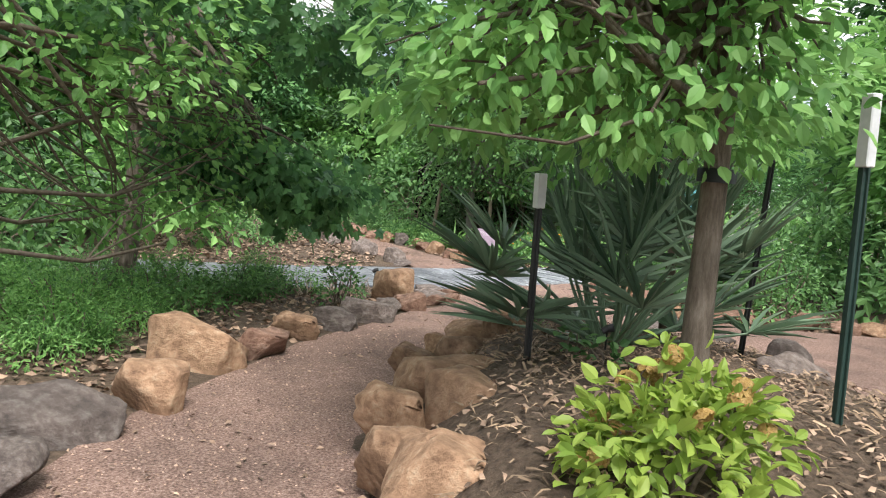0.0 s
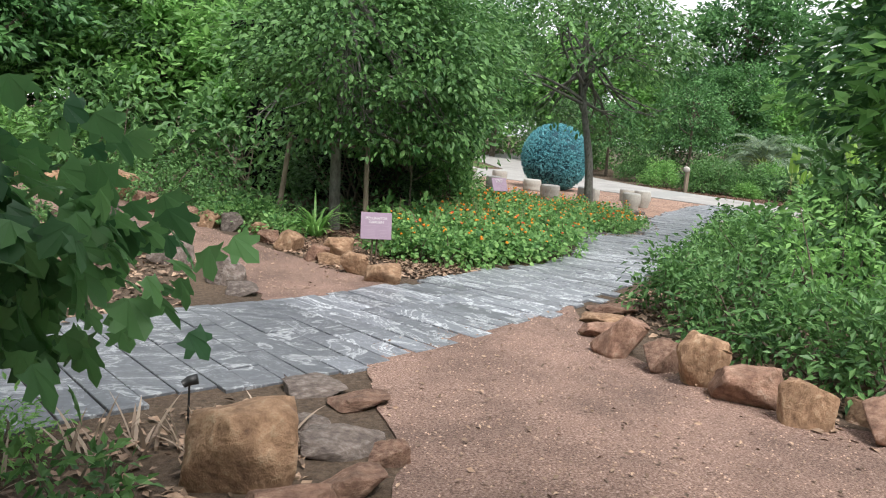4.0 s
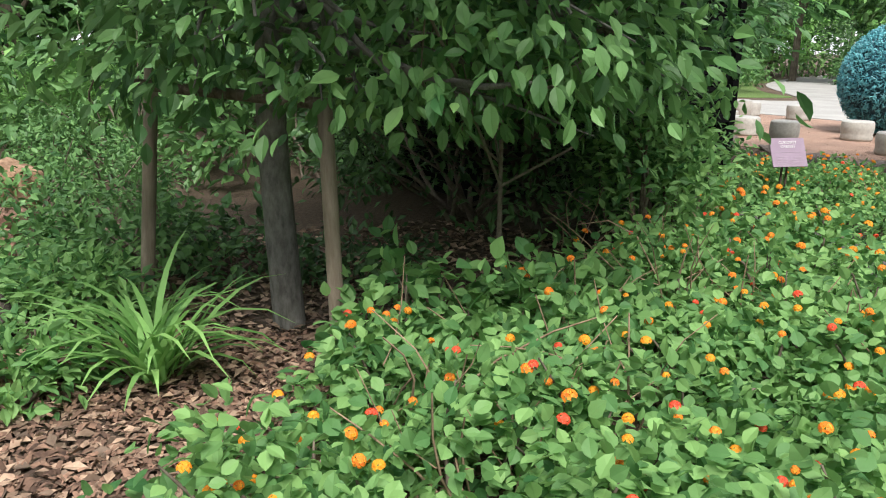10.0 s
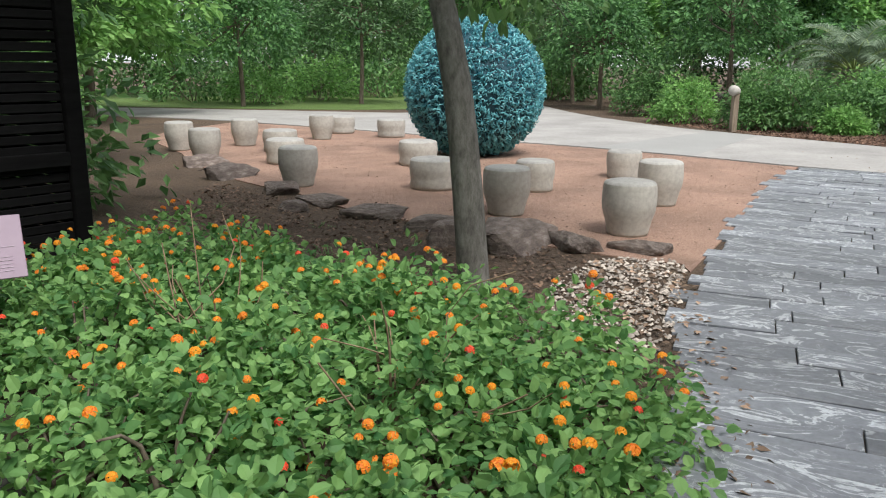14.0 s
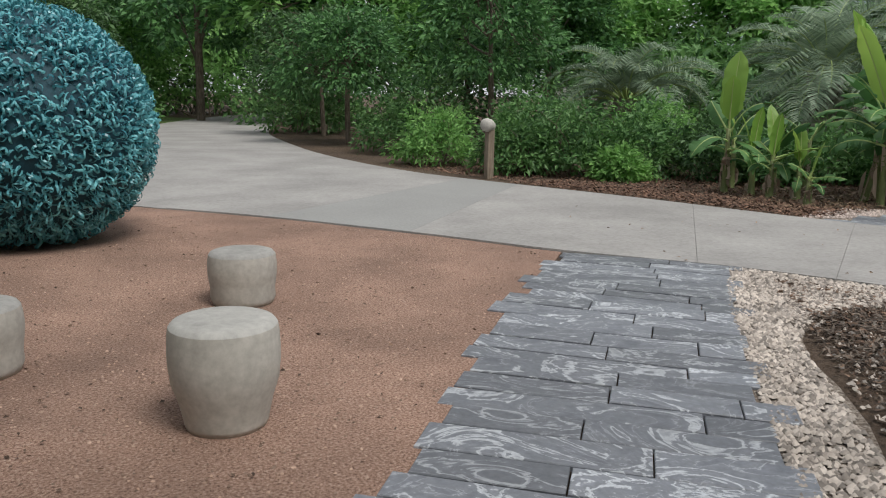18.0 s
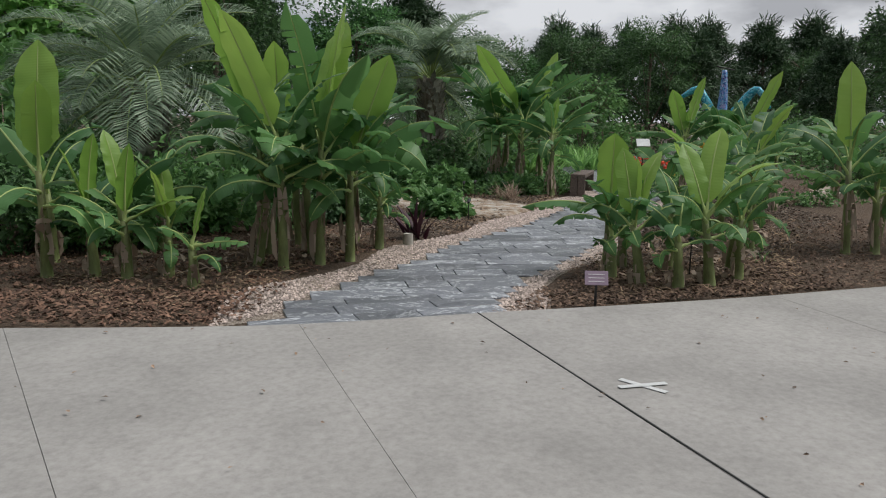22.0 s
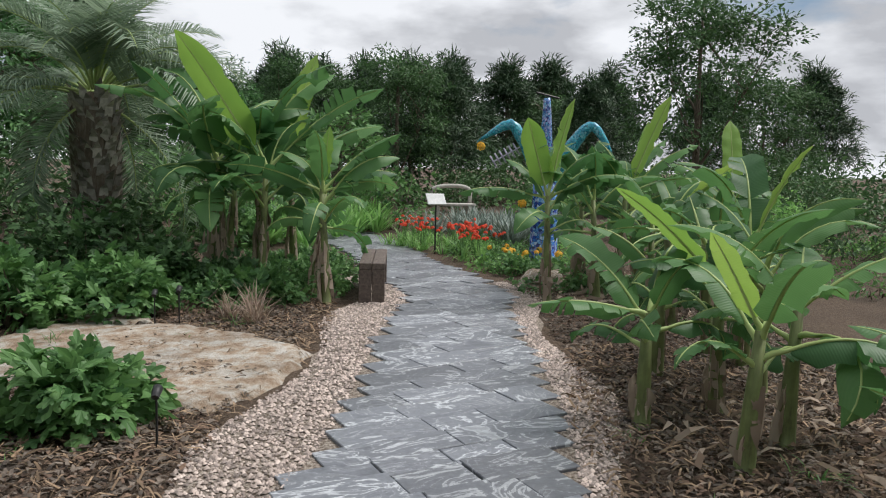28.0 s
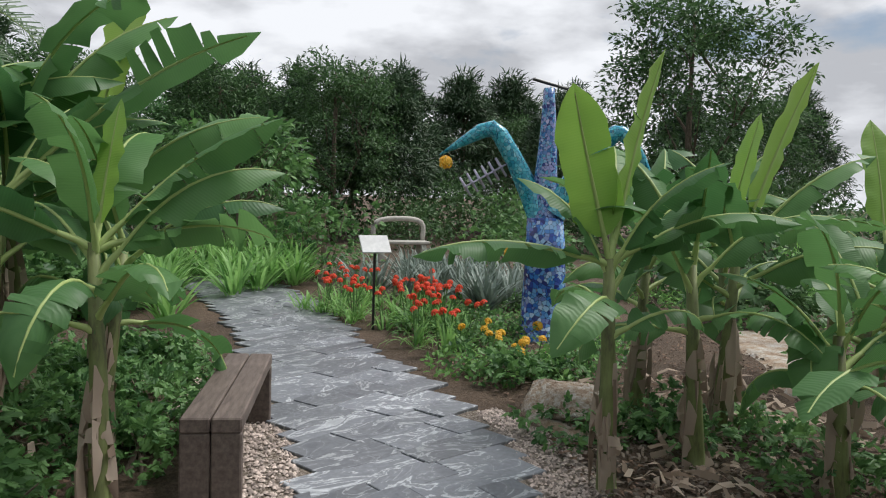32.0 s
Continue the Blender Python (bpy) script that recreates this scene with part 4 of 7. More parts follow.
def fan_palm(x, y, n, length, seed, label, spike=17):
    """A palmetto: stalks from the ground, each with a stiff fan of pointed segments."""
    rng = np.random.default_rng(seed)
    root = thing("palmetto", label, "palm", at=pose(x, y, gz1(x, y)))
    for i in range(n):
        az = radians(i * 137.5 + rng.uniform(-12, 12))
        el = radians(rng.uniform(4, 80))
        d = np.array([math.cos(az) * math.cos(el), math.sin(az) * math.cos(el), math.sin(el)])
        sl = length * rng.uniform(0.5, 0.9)
        b = np.array([math.cos(az), math.sin(az), 0]) * 0.1
        tip = b + d * sl - np.array([0, 0, 0.08 * sl])
        rv, rf = tube(limb_points(rng, b, tip, 0.03), np.linspace(0.018, 0.009, 5), 5, False)
        side = unit(np.cross(d, [0, 0, 1.0]))
        nn = np.cross(side, d)
        a = np.radians(np.linspace(-95, 95, spike))
        A = np.cos(a)[:, None] * d + np.sin(a)[:, None] * side + (np.abs(np.sin(a))[:, None] * 0.25 + 0.05) * nn
        P = np.repeat(tip[None], spike, 0)
        ll = length * rng.uniform(0.42, 0.6, spike) * (0.75 + 0.25 * np.cos(a))
        lv, lf = leaves(P, A + rng.normal(size=A.shape) * 0.07, nn + 0 * A + rng.normal(size=A.shape) * 0.3, ll, 0.042, "spear")
        fan = part("fan_leaf", mesh_of("fan_leaf", lv, lf, M["palmetto"]), root)
        part("stalk", mesh_of("stalk", rv, rf, M["palmetto"], True), fan)
    return root


def strap_clump(x, y, n, length, width, seed, mat, label, name="strap_leaf_plant", category="plant", bend=0.6, flowers=None):
    """A tuft of long arching leaves."""
    rng = np.random.default_rng(seed)
    root = thing(name, label, category, at=pose(x, y, gz1(x, y)))
    vs, fs, k = [], [], 0
    tips = []
    for i in range(n):
        az = rng.uniform(0, 2 * np.pi)
        el = rng.uniform(0.75, 1.5)
        L = length * rng.uniform(0.6, 1.1)
        t = np.linspace(0, 1, 6)
        e = el - t ** 1.5 * bend * rng.uniform(0.8, 2.2)
        r = np.cumsum(np.cos(e)) * L / 6
        z = np.cumsum(np.sin(e)) * L / 6 - 0.05
        w = width * np.array([0.6, 1, 1, 0.85, 0.5, 0.04]) / 2
        c, s = math.cos(az), math.sin(az)
        b = rng.normal(size=2) * 0.04
        for j in range(6):
            vs += [(b[0] + r[j] * c - s * w[j], b[1] + r[j] * s + c * w[j], z[j]), (b[0] + r[j] * c + s * w[j], b[1] + r[j] * s - c * w[j], z[j])]
        fs += [(k + 2 * j, k + 2 * j + 1, k + 2 * j + 3, k + 2 * j + 2) for j in range(5)]
        k += 12
    part("foliage", mesh_of("foliage", np.array(vs), fs, M[mat]), root)
    if flowers:
        fm, count, size, fh = flowers
        for j in range(count):
            p = np.array([rng.normal() * length * 0.3, rng.normal() * length * 0.3, rng.uniform(0.8, 1.05) * fh])
            fl = part("flower_head", flower_mesh(fm, size), root, "", pose(*p, rng.normal() * 20, rng.normal() * 20, 0))
            v1, f1 = tube([tuple(-p * np.array([0.6, 0.6, 1.0])), (0, 0, 0)], [0.008, 0.005], 4, False)
            part("stalk", mesh_of("stalk", v1, f1, M["leaf_mid"]), root, "", pose(*p))
    return root


def litter(name, poly, n, size, mat, seed, label, z=0.012, kind="kite", aspect=0.55, tilt=0.35):
    rng = np.random.default_rng(seed)
    p = scatter(rng, np.array(poly, float), n)
    P = np.concatenate([p, gz(p[:, 0], p[:, 1])[:, None] + z + rng.random((n, 1)) * 0.02], 1)
    th = rng.random(n) * 2 * np.pi
    A = np.stack([np.cos(th), np.sin(th), rng.normal(size=n) * tilt * 0.5], 1)
    N = np.array([[0, 0, 1.0]]) + rng.normal(size=(n, 3)) * tilt
    L = size * rng.uniform(0.5, 1.4, n)
    return thing(name, label, "ground cover", kind="stuff", me=mesh_of(name, *leaves(P, A, N, L, L * aspect, kind), M[mat]))


OCTA_V = np.array([(1, 0, 0), (0.3, 0.9, 0.1), (-0.85, 0.45, 0), (-0.8, -0.55, 0.05), (0.35, -0.95, 0), (0.1, 0.05, 1)])
OCTA_F = [(0, 1, 5), (1, 2, 5), (2, 3, 5), (3, 4, 5), (4, 0, 5)]


def pebbles(name, poly, n, size, mat, seed, label, z=0.012):
    rng = np.random.default_rng(seed)
    p = scatter(rng, np.array(poly, float), n)
    th = rng.random(n) * 2 * np.pi
    s = size * rng.uniform(0.45, 1.25, (n, 1)) * np.array([[1, 0.75, 0.5]]) * rng.uniform(0.8, 1.2, (n, 3))
    v = OCTA_V[None] * s[:, None]
    v = v + rng.normal(size=v.shape) * size * 0.08
    c, q = np.cos(th)[:, None], np.sin(th)[:, None]
    X = v[..., 0] * c - v[..., 1] * q + p[:, :1]
    Y = v[..., 0] * q + v[..., 1] * c + p[:, 1:]
    Z = v[..., 2] * 1.5 - s[:, 2:3] * 0.3 + z + s[:, 2:3] * 0.35 + gz(p[:, 0], p[:, 1])[:, None]
    V = np.stack([X, Y, Z], -1).reshape(-1, 3)
    off = np.arange(n) * 6
    F = []
    for t in OCTA_F:
        F += (off[:, None] + np.array(t)[None]).tolist()
    return thing(name, label, "pebbles", kind="stuff", me=mesh_of(name, V, F, M[mat], True))


# ---- start of the walk: gravel path among boulders ----
def edging(rows, foot=None):
    """Boulders by place, full width, height, and stone; foot: the level at which they stand."""
    for i, (x, y, w, h, k) in enumerate(rows):
        rock(x, y, w * 0.54, w * 0.38, h / 1.4, (i * 47) % 40 - 20, k, None if foot is None else foot + h * 0.36)


# beside the start of the path
edging([(-1.66, 3.05, 0.34, 0.2, 8), (-1.8, 3.68, 0.58, 0.28, 9), (-1.53, 4.26, 0.46, 0.28, 2), (-1.62, 5.25, 0.74, 0.36, 0), (-1.26, 5.62, 0.4, 0.22, 5), (-1.1, 6.3, 0.38, 0.21, 4), (-0.86, 6.85, 0.44, 0.2, 7), (-0.6, 7.35, 0.5, 0.22, 10), (-0.45, 7.95, 0.3, 0.14, 8), (-0.22, 8.15, 0.3, 0.2, 3), (-0.27, 8.62, 0.38, 0.13, 1), (0.0, 8.8, 0.3, 0.12, 5), (0.02, 9.3, 0.4, 0.12, 9), (0.22, 9.12, 0.2, 0.11, 3), (-0.15, 9.62, 0.3, 0.09, 7), (0.18, 10.0, 0.36, 0.08, 5), (-0.06, 10.3, 0.4, 0.07, 8)])
rock(-0.47, 8.98, 0.27, 0.2, 0.27, 20, 2, label="rounded rust-brown boulder at the corner of the path")
# holding the raised bed
edging([(-0.09, 4.85, 0.32, 0.24, 4), (0.2, 5.1, 0.36, 0.28, 2), (0.12, 5.6, 0.34, 0.2, 0), (0.42, 6.35, 0.56, 0.18, 6), (0.1, 4.15, 0.58, 0.36, 2), (-0.15, 3.66, 0.34, 0.3, 4), (0.3, 3.6, 0.72, 0.44, 0), (-0.1, 3.2, 0.34, 0.26, 2), (0.12, 2.86, 0.5, 0.36, 6), (0.55, 5.75, 0.3, 0.34, 4), (0.75, 6.9, 0.4, 0.2, 0), (1.1, 7.35, 0.36, 0.2, 8), (2.45, 5.0, 0.5, 0.4, 9), (2.7, 5.7, 0.45, 0.35, 7)], 0.2)
rock_row(ISLAND[40:56], 0.55, 0.22, 43, 0.3, -0.05)
# under the shrubs where the paths meet
edging([(3.05, 12.6, 0.5, 0.1, 5), (2.75, 12.15, 0.42, 0.1, 2), (2.5, 11.65, 0.36, 0.14, 1), (2.4, 11.1, 0.42, 0.32, 5), (2.52, 10.68, 0.3, 0.24, 3), (2.66, 10.33, 0.38, 0.38, 4), (2.8, 10.0, 0.46, 0.27, 1), (2.95, 9.6, 0.36, 0.32, 0), (3.35, 9.35, 0.4, 0.28, 3)])
rock_row(PATH_R[17:], 0.46, 0.23, 44, 0.05, 0.18)
# round the bed with the sign
edging([(-0.04, 15.49, 0.36, 0.26, 6), (0.55, 15.19, 0.42, 0.24, 2), (0.25, 14.78, 0.29, 0.2, 5), (0.43, 14.6, 0.38, 0.15, 0), (0.64, 14.1, 0.32, 0.24, 4), (0.9, 13.72, 0.4, 0.2, 2), (-0.3, 16.0, 0.3, 0.18, 1), (-0.36, 16.4, 0.36, 0.2, 4), (-0.79, 16.94, 0.35, 0.24, 8), (-1.12, 17.16, 0.33, 0.25, 6), (-1.5, 17.75, 0.36, 0.2, 3), (-1.93, 18.45, 0.44, 0.24, 1), (-2.3, 19.2, 0.4, 0.25, 5), (-2.74, 20.0, 0.6, 0.48, 4), (-3.45, 20.5, 0.48, 0.38, 8), (-4.3, 21.4, 0.54, 0.3, 2), (-5.2, 22.3, 0.5, 0.3, 0)])
# grey stones on the other side of the garden path
edging([(-0.72, 13.4, 0.42, 0.26, 7), (-0.55, 12.95, 0.34, 0.1, 8), (-1.35, 14.36, 0.46, 0.3, 9), (-2.1, 15.82, 0.5, 0.26, 8), (-2.5, 16.62, 0.5, 0.42, 10)])


def steel_post(x, y, h, mat, tip, lean, label):
    root = thing("fence_post", label, "post", at=pose(x, y, gz1(x, y) - 0.05, lean[0], lean[1], 20))
    part("stake", box("stake", 0.036, 0.03, h, M[mat], 0.005), root)
    part("flange", box("flange", 0.01, 0.058, h - 0.02, M[mat], 0.003), root)
    if tip:
        part("tip", box("tip", 0.05, 0.062, tip, M["white_paint"], 0.005), root, "white painted tip", pose(0, 0, h - tip + 0.012))
    return root


# tree with a dark tie and three steel posts
oak0 = tree(1.19, 3.38, 3.0, 0.072, (2.3, 1.1, 0.8, -0.5, 0.2), 230, 40, (0.08, 0.045), "ovate", "leaf_light", 51, clump=0.34, label="young tree with grey bark and light green oval leaves", limbs=30, fork=0.4, extra=np.random.default_rng(156).uniform((-1.3, -0.75, 1.12), (0.15, 0.5, 2.1), (85, 3)))
v_, f_ = tube([(0, 0, -0.03), (0, 0, 0.03)], [0.085, 0.085], 12)
part("tie", mesh_of("tie", v_, f_, M["black_metal"], True), oak0, "dark rubber tree tie", pose(0, 0, 1.0))
tree(1.95, 6.3, 2.6, 0.05, (1.85, 1.0, 0.9, -0.25, -0.8), 130, 30, (0.1, 0.055), "ovate", "leaf_light", 151, clump=0.36, label="slender tree rising through the palmetto", limbs=18, fork=0.35, extra=np.random.default_rng(155).uniform((-1.3, 0.1, 1.8), (-0.5, 0.9, 2.6), (22, 3)))
fan_palm(1.25, 5.3, 36, 1.2, 52, "large dark green palmetto with stiff pointed fans")
steel_post(0.55, 4.2, 1.08, "black_metal", 0.19, (0, -1.2), "dark steel post with a pale painted tip")
steel_post(2.3, 5.6, 1.5, "black_metal", 0, (0, 3), "thin black steel post beside the tree")
steel_post(1.76, 3.2, 1.42, "green_metal", 0.3, (0, -1.9), "green steel post with a white painted tip")
lime = shrub(0.83, 2.42, 0.66, 0.46, 96, (0.075, 0.04), "ovate", "leaf_lime", 53, "yellow-green shrub with bronze young tips", clump=0.1, per=9)
rl = np.random.default_rng(153)
for k in range(18):
    d_ = unit(rl.normal(size=3) * np.array([1, 1, 0.5]) + np.array([0, 0, 0.7]))
    part("young_shoot", flower_mesh("bronze_leaf", 0.045), lime, "bronze young leaves", pose(d_[0] * 0.29, d_[1] * 0.29, 0.1 + d_[2] * 0.38, rl.normal() * 25, rl.normal() * 25, k * 40))
for i, (x_, y_) in enumerate([(0.85, 4.6), (1.0, 4.35)]):
    shrub(x_, y_, 0.22, 0.22, 8, (0.08, 0.06), "ovate", "leaf_mid", 153 + i, "small seedling with round leaves", clump=0.05, per=3, stems=3)

# maple spreading over the path
rm = np.random.default_rng(154)
MAPLE_LOW = np.array([(0.7 + 1.75 * t_, -0.35 - 0.15 * t_, 1.75 - 0.65 * t_) for t_ in np.linspace(0, 1, 52)]) + np.clip(rm.normal(size=(52, 3)), -1.5, 1.5) * np.array([0.16, 0.2, 0.2])
LEFT_LOW = rm.uniform((1.4 - 1.1, 1.7, 0.75), (1.6, 3.3, 2.3), (42, 3))
tree(-3.5, 8.7, 4.2, 0.14, (3.0, 1.7, 1.25, 1.7, -2.0), 125, 30, (0.12, 0.12), "maple", "leaf_maple", 54, clump=0.5, label="maple with dark lobed leaves hanging over the path", limbs=30, fork=0.3, droop=0.9,
     extra=MAPLE_LOW)
tree(-3.6, 4.6, 3.6, 0.06, (2.25, 1.3, 1.0, 0.85, 0.4), 115, 28, (0.085, 0.05), "ovate", "leaf_light", 55, clump=0.45, label="multi-stemmed tree with bare grey twigs beside the path", limbs=16, fork=0.2, bark="twig", extra=LEFT_LOW)
shrub(-1.02, 8.2, 0.62, 0.55, 44, (0.06, 0.035), "kite", "leaf_mid", 56, "small thin shrub by the boulder", clump=0.09, per=8)
rs = np.random.default_rng(57)
for i in range(90):
    gx, gy = rs.uniform(-5.0, -1.5), rs.uniform(4.8, 9.5)
    if gx < -1.5 - (9.3 - gy) * 0.22:
        if i % 5 < 2:
            strap_clump(gx, gy, 90, 0.45, 0.01, 60 + i, "grass", "tuft of soft green grass under the trees", "grass_tuft", "grass", 0.9)
        else:
            shrub(gx, gy, 0.7, rs.uniform(0.25, 0.5), 46, (0.045, 0.018), "kite", "leaf_light" if i % 4 else "leaf_mid", 60 + i, "fine-leaved soft green undergrowth beneath the maple", "ground_cover_plant", 0.11, 6, "plant", None, 16)
for i in range(7):
    strap_clump(-1.0 + rs.normal() * 0.6, 9.4 + rs.normal() * 0.25, 14, 0.35, 0.02, 160 + i, "dry_leaf", "low withered iris fan", "iris_clump", "plant", 0.3)

# ---- pollinator garden ----
LANT = ("orange_flower", "orange_flower", "amber_flower", "orange_flower", "amber_flower", "red_flower")
BED1 = np.array([(1.75, 14.5), (3.05, 15.2), (3.95, 16.1), (4.75, 17.1), (4.75, 17.85), (4.2, 18.8), (3.4, 19.2), (2.0, 17.6), (1.3, 16.4), (1.3, 15.2)])
BED2 = np.array([(6.0, 19.0), (6.95, 19.95), (7.4, 20.65), (7.05, 21.5), (6.35, 22.35), (5.4, 23.3), (4.75, 23.3), (4.15, 22.2), (4.5, 21.0), (5.2, 19.8)])
for bed, sd in ((BED1, 100), (BED2, 300)):
    lo_, hi_ = bed.min(axis=0), bed.max(axis=0)
    i = 0
    for bx in np.arange(lo_[0], hi_[0], 0.43):
        for by in np.arange(lo_[1], hi_[1], 0.43):
            q = np.array([[bx + rs.normal() * 0.1, by + rs.normal() * 0.1]])
            if inside(q, bed)[0]:
                i += 1
                low = bed is BED2
                shrub(q[0, 0], q[0, 1], 0.8, rs.uniform(0.26, 0.46) if low else rs.uniform(0.3, 0.66), 46 if low else 38, (0.054, 0.04) if low else (0.066, 0.05), "ovate", "lantana", sd + i, "lantana bush with orange and red flower heads", "lantana_bush", 0.13, 6, "flower bush", (LANT, int(rs.integers(2, 9)), 0.021), 13, droop=0.3)
for i, (x_, y_) in enumerate([(5.55, 19.45), (5.8, 19.2), (6.0, 18.95), (6.2, 19.1), (6.45, 19.35), (6.7, 19.6)]):
    shrub(x_, y_, 0.55, 0.3, 26, (0.062, 0.042), "ovate", "lantana", 370 + i, "lantana bush with orange and red flower heads", "lantana_bush", 0.12, 5, "flower bush", (LANT, 5, 0.026), 9)
# plants beside the deck, with a pot
for i, (x_, y_) in enumerate([(4.05, 19.15), (3.75, 18.85), (3.75, 19.5), (3.35, 19.1), (4.75, 17.6)]):
    shrub(x_, y_, 0.8, 0.55, 40, (0.065, 0.042), "ovate", "lantana", 380 + i, "lantana bush with orange and red flower heads", "lantana_bush", 0.13, 6, "flower bush", (LANT, 7, 0.024), 12)
for i, (x_, y_, w_, h_) in enumerate([(3.05, 20.3, 0.9, 1.2), (2.95, 19.35, 1.15, 1.75), (3.2, 19.75, 0.8, 1.5)]):
    shrub(x_, y_, w_, h_, 120, (0.095, 0.048), "ovate", "lantana" if i else "leaf_mid", 390 + i, "tall leafy green shrub beside the deck", clump=0.17, per=10)


def plant_pot(x, y, r, h):
    root = thing("plant_pot", "terracotta pot with soil and a leafy plant", "pot", at=pose(x, y, 0.03))
    prof = smooth_line([(0.0, 0.0), (r * 0.7, 0.0), (r * 0.85, h * 0.4), (r * 0.98, h * 0.85), (r * 1.08, h * 0.88), (r * 1.08, h), (r * 0.95, h), (r * 0.93, h * 0.86), (0, h * 0.84)], 3)
    s = 24
    th = np.linspace(0, 2 * np.pi, s, endpoint=False)
    v = np.stack([prof[:, None, 0] * np.cos(th), prof[:, None, 0] * np.sin(th), np.repeat(prof[:, None, 1], s, 1)], -1).reshape(-1, 3)
    f = [(i * s + j, i * s + (j + 1) % s, (i + 1) * s + (j + 1) % s, (i + 1) * s + j) for i in range(len(prof) - 1) for j in range(s)]
    part("vessel", mesh_of("vessel", v, f, M["terracotta"], True), root)
    bm = bmesh.new()
    bmesh.ops.create_circle(bm, cap_ends=True, segments=20, radius=r * 0.92)
    part("soil", bm_mesh("soil", bm, M["soil"]), root, "", pose(0, 0, h * 0.88))
    rng = np.random.default_rng(395)
    C = spread(rng, 26) * np.array([0.3, 0.3, 0.25]) + np.array([0, 0, h + 0.35])
    v, f = joined([tube(limb_points(rng, (0, 0, h * 0.8), c, 0.1), np.linspace(0.008, 0.003, 5), 4, False) for c in C[:10]])
    part("branchwork", mesh_of("branchwork", v, f, M["twig"]), root)
    v, f = clump_leaves(rng, C, 9, 0.12, 0.8, 0.08, 0.04, "ovate")
    part("foliage", mesh_of("foliage", v, f, M["leaf_mid"]), root)
    return root


M["terracotta"] = surface("terracotta", [(0.3, (0.3, 0.16, 0.09)), (0.7, (0.46, 0.29, 0.18))], 20, 3, 0.85, 0.2, 0.004)
plant_pot(3.68, 20.4, 0.18, 0.24)

tree(0.72, 17.5, 4.2, 0.1, (2.75, 2.2, 1.35, 0.5, 0.2), 420, 40, (0.1, 0.052), "ovate", "leaf_mid", 58, clump=0.55, label="staked young tree with grey bark", bark="grey_bark", limbs=24, droop=0.5, fork=0.4, extra=np.random.default_rng(165).uniform((-1.3, -1.0, 1.35), (2.1, 0.6, 2.3), (90, 3)))


def timber_stake(x, y, h, lean, label):
    ob = thing("tree_stake", label, "stake", at=pose(x, y, -0.05, lean[0], lean[1], 0), group="tree stakes")
    v, f = tube([(0, 0, 0), (0, 0, h * 0.5), (0, 0, h)], [0.04, 0.04, 0.038], 10)
    part("pole", mesh_of("pole", v, f, M["stake"], True), ob)
    return ob


timber_stake(-0.17, 17.5, 1.5, (0, 6), "leaning round timber tree stake")
timber_stake(1.13, 17.05, 1.38, (0, -2), "upright round timber tree stake")
v_, f_ = tube([(-0.08, 17.45, 1.36), (1.06, 17.1, 1.3)], [0.03, 0.03], 8)
thing("stake_rail", "dark horizontal rail tying the tree stakes", "rail", me=mesh_of("stake_rail", v_, f_, M["bark"], True))
# dark evergreen behind the bed
FRONT = np.random.default_rng(162).uniform((-1.0, -1.75, 1.15), (0.9, -1.05, 2.5), (60, 3))
# its limbs take the darkened twig colour, so shade is painted inside
tree(2.1, 20.3, 3.2, 0.09, (2.3, 1.8, 1.8), 420, 34, (0.11, 0.055), "ovate", "leaf_deep", 59, clump=0.42, label="dense evergreen shrub, its inner twigs coloured dark as if in shade", name="large_shrub", limbs=40, fork=0.05, bark="shade_twig", extra=FRONT)
# added filling of dark leaves that stands for the thicket's shaded interior
shrub(1.6, 20.7, 3.4, 2.6, 320, (0.1, 0.05), "kite", "leaf_dark", 159, "dark leafy filling added for the shade inside the evergreen thicket", clump=0.38, per=22, stems=26)
tree(1.9, 17.7, 1.8, 0.02, (1.5, 0.95, 0.4, -0.15, -0.2), 60, 9, (0.12, 0.062), "ovate", "lantana", 163, clump=0.26, label="spray of broad light green leaves before the thicket", name="broadleaf_sapling", limbs=14, fork=0.45, bark="twig", droop=0.6)
for i, (x_, y_) in enumerate([(1.5, 17.0), (1.95, 16.8), (2.3, 17.4)]):
    shrub(x_, y_, 0.9, 0.6, 40, (0.1, 0.066), "ovate", "lantana", 164 + i, "broad-leaved bush at the back of the flower bed", clump=0.14, per=8)
DEAD = np.random.default_rng(170)
for i, (x_, y_) in enumerate([(2.4, 18.5), (2.9, 18.7), (1.6, 16.2), (3.3, 17.4), (2.2, 17.0), (2.9, 17.6), (2.5, 16.2), (3.4, 18.4), (2.0, 15.6), (3.6, 16.8), (5.4, 21.2), (6.2, 20.4)]):
    tw = thing("dead_twigs", "bare pale dead twigs sticking out of the bed", "twigs", at=pose(x_, y_, 0))
    for k in range(7):
        e_ = np.array([DEAD.normal() * 0.28, DEAD.normal() * 0.28, DEAD.uniform(0.3, 0.62)])
        v_, f_ = joined([tube(limb_points(DEAD, (0, 0, 0), e_, 0.12), np.linspace(0.007, 0.003, 5), 4, False), tube(limb_points(DEAD, e_ * 0.6, e_ + DEAD.normal(size=3) * 0.15, 0.1, 4), np.linspace(0.004, 0.002, 4), 4, False)])
        part("twig", mesh_of("twig", v_, f_, M["straw"], True), tw)
strap_clump(0.35, 16.6, 80, 0.85, 0.034, 158, "leaf_light", "clump of arching strap leaves in the bed", "strap_leaf_plant", "plant", 0.9)
strap_clump(0.0, 17.3, 30, 0.5, 0.03, 157, "leaf_light", "clump of arching strap leaves in the bed", "strap_leaf_plant", "plant", 0.9)


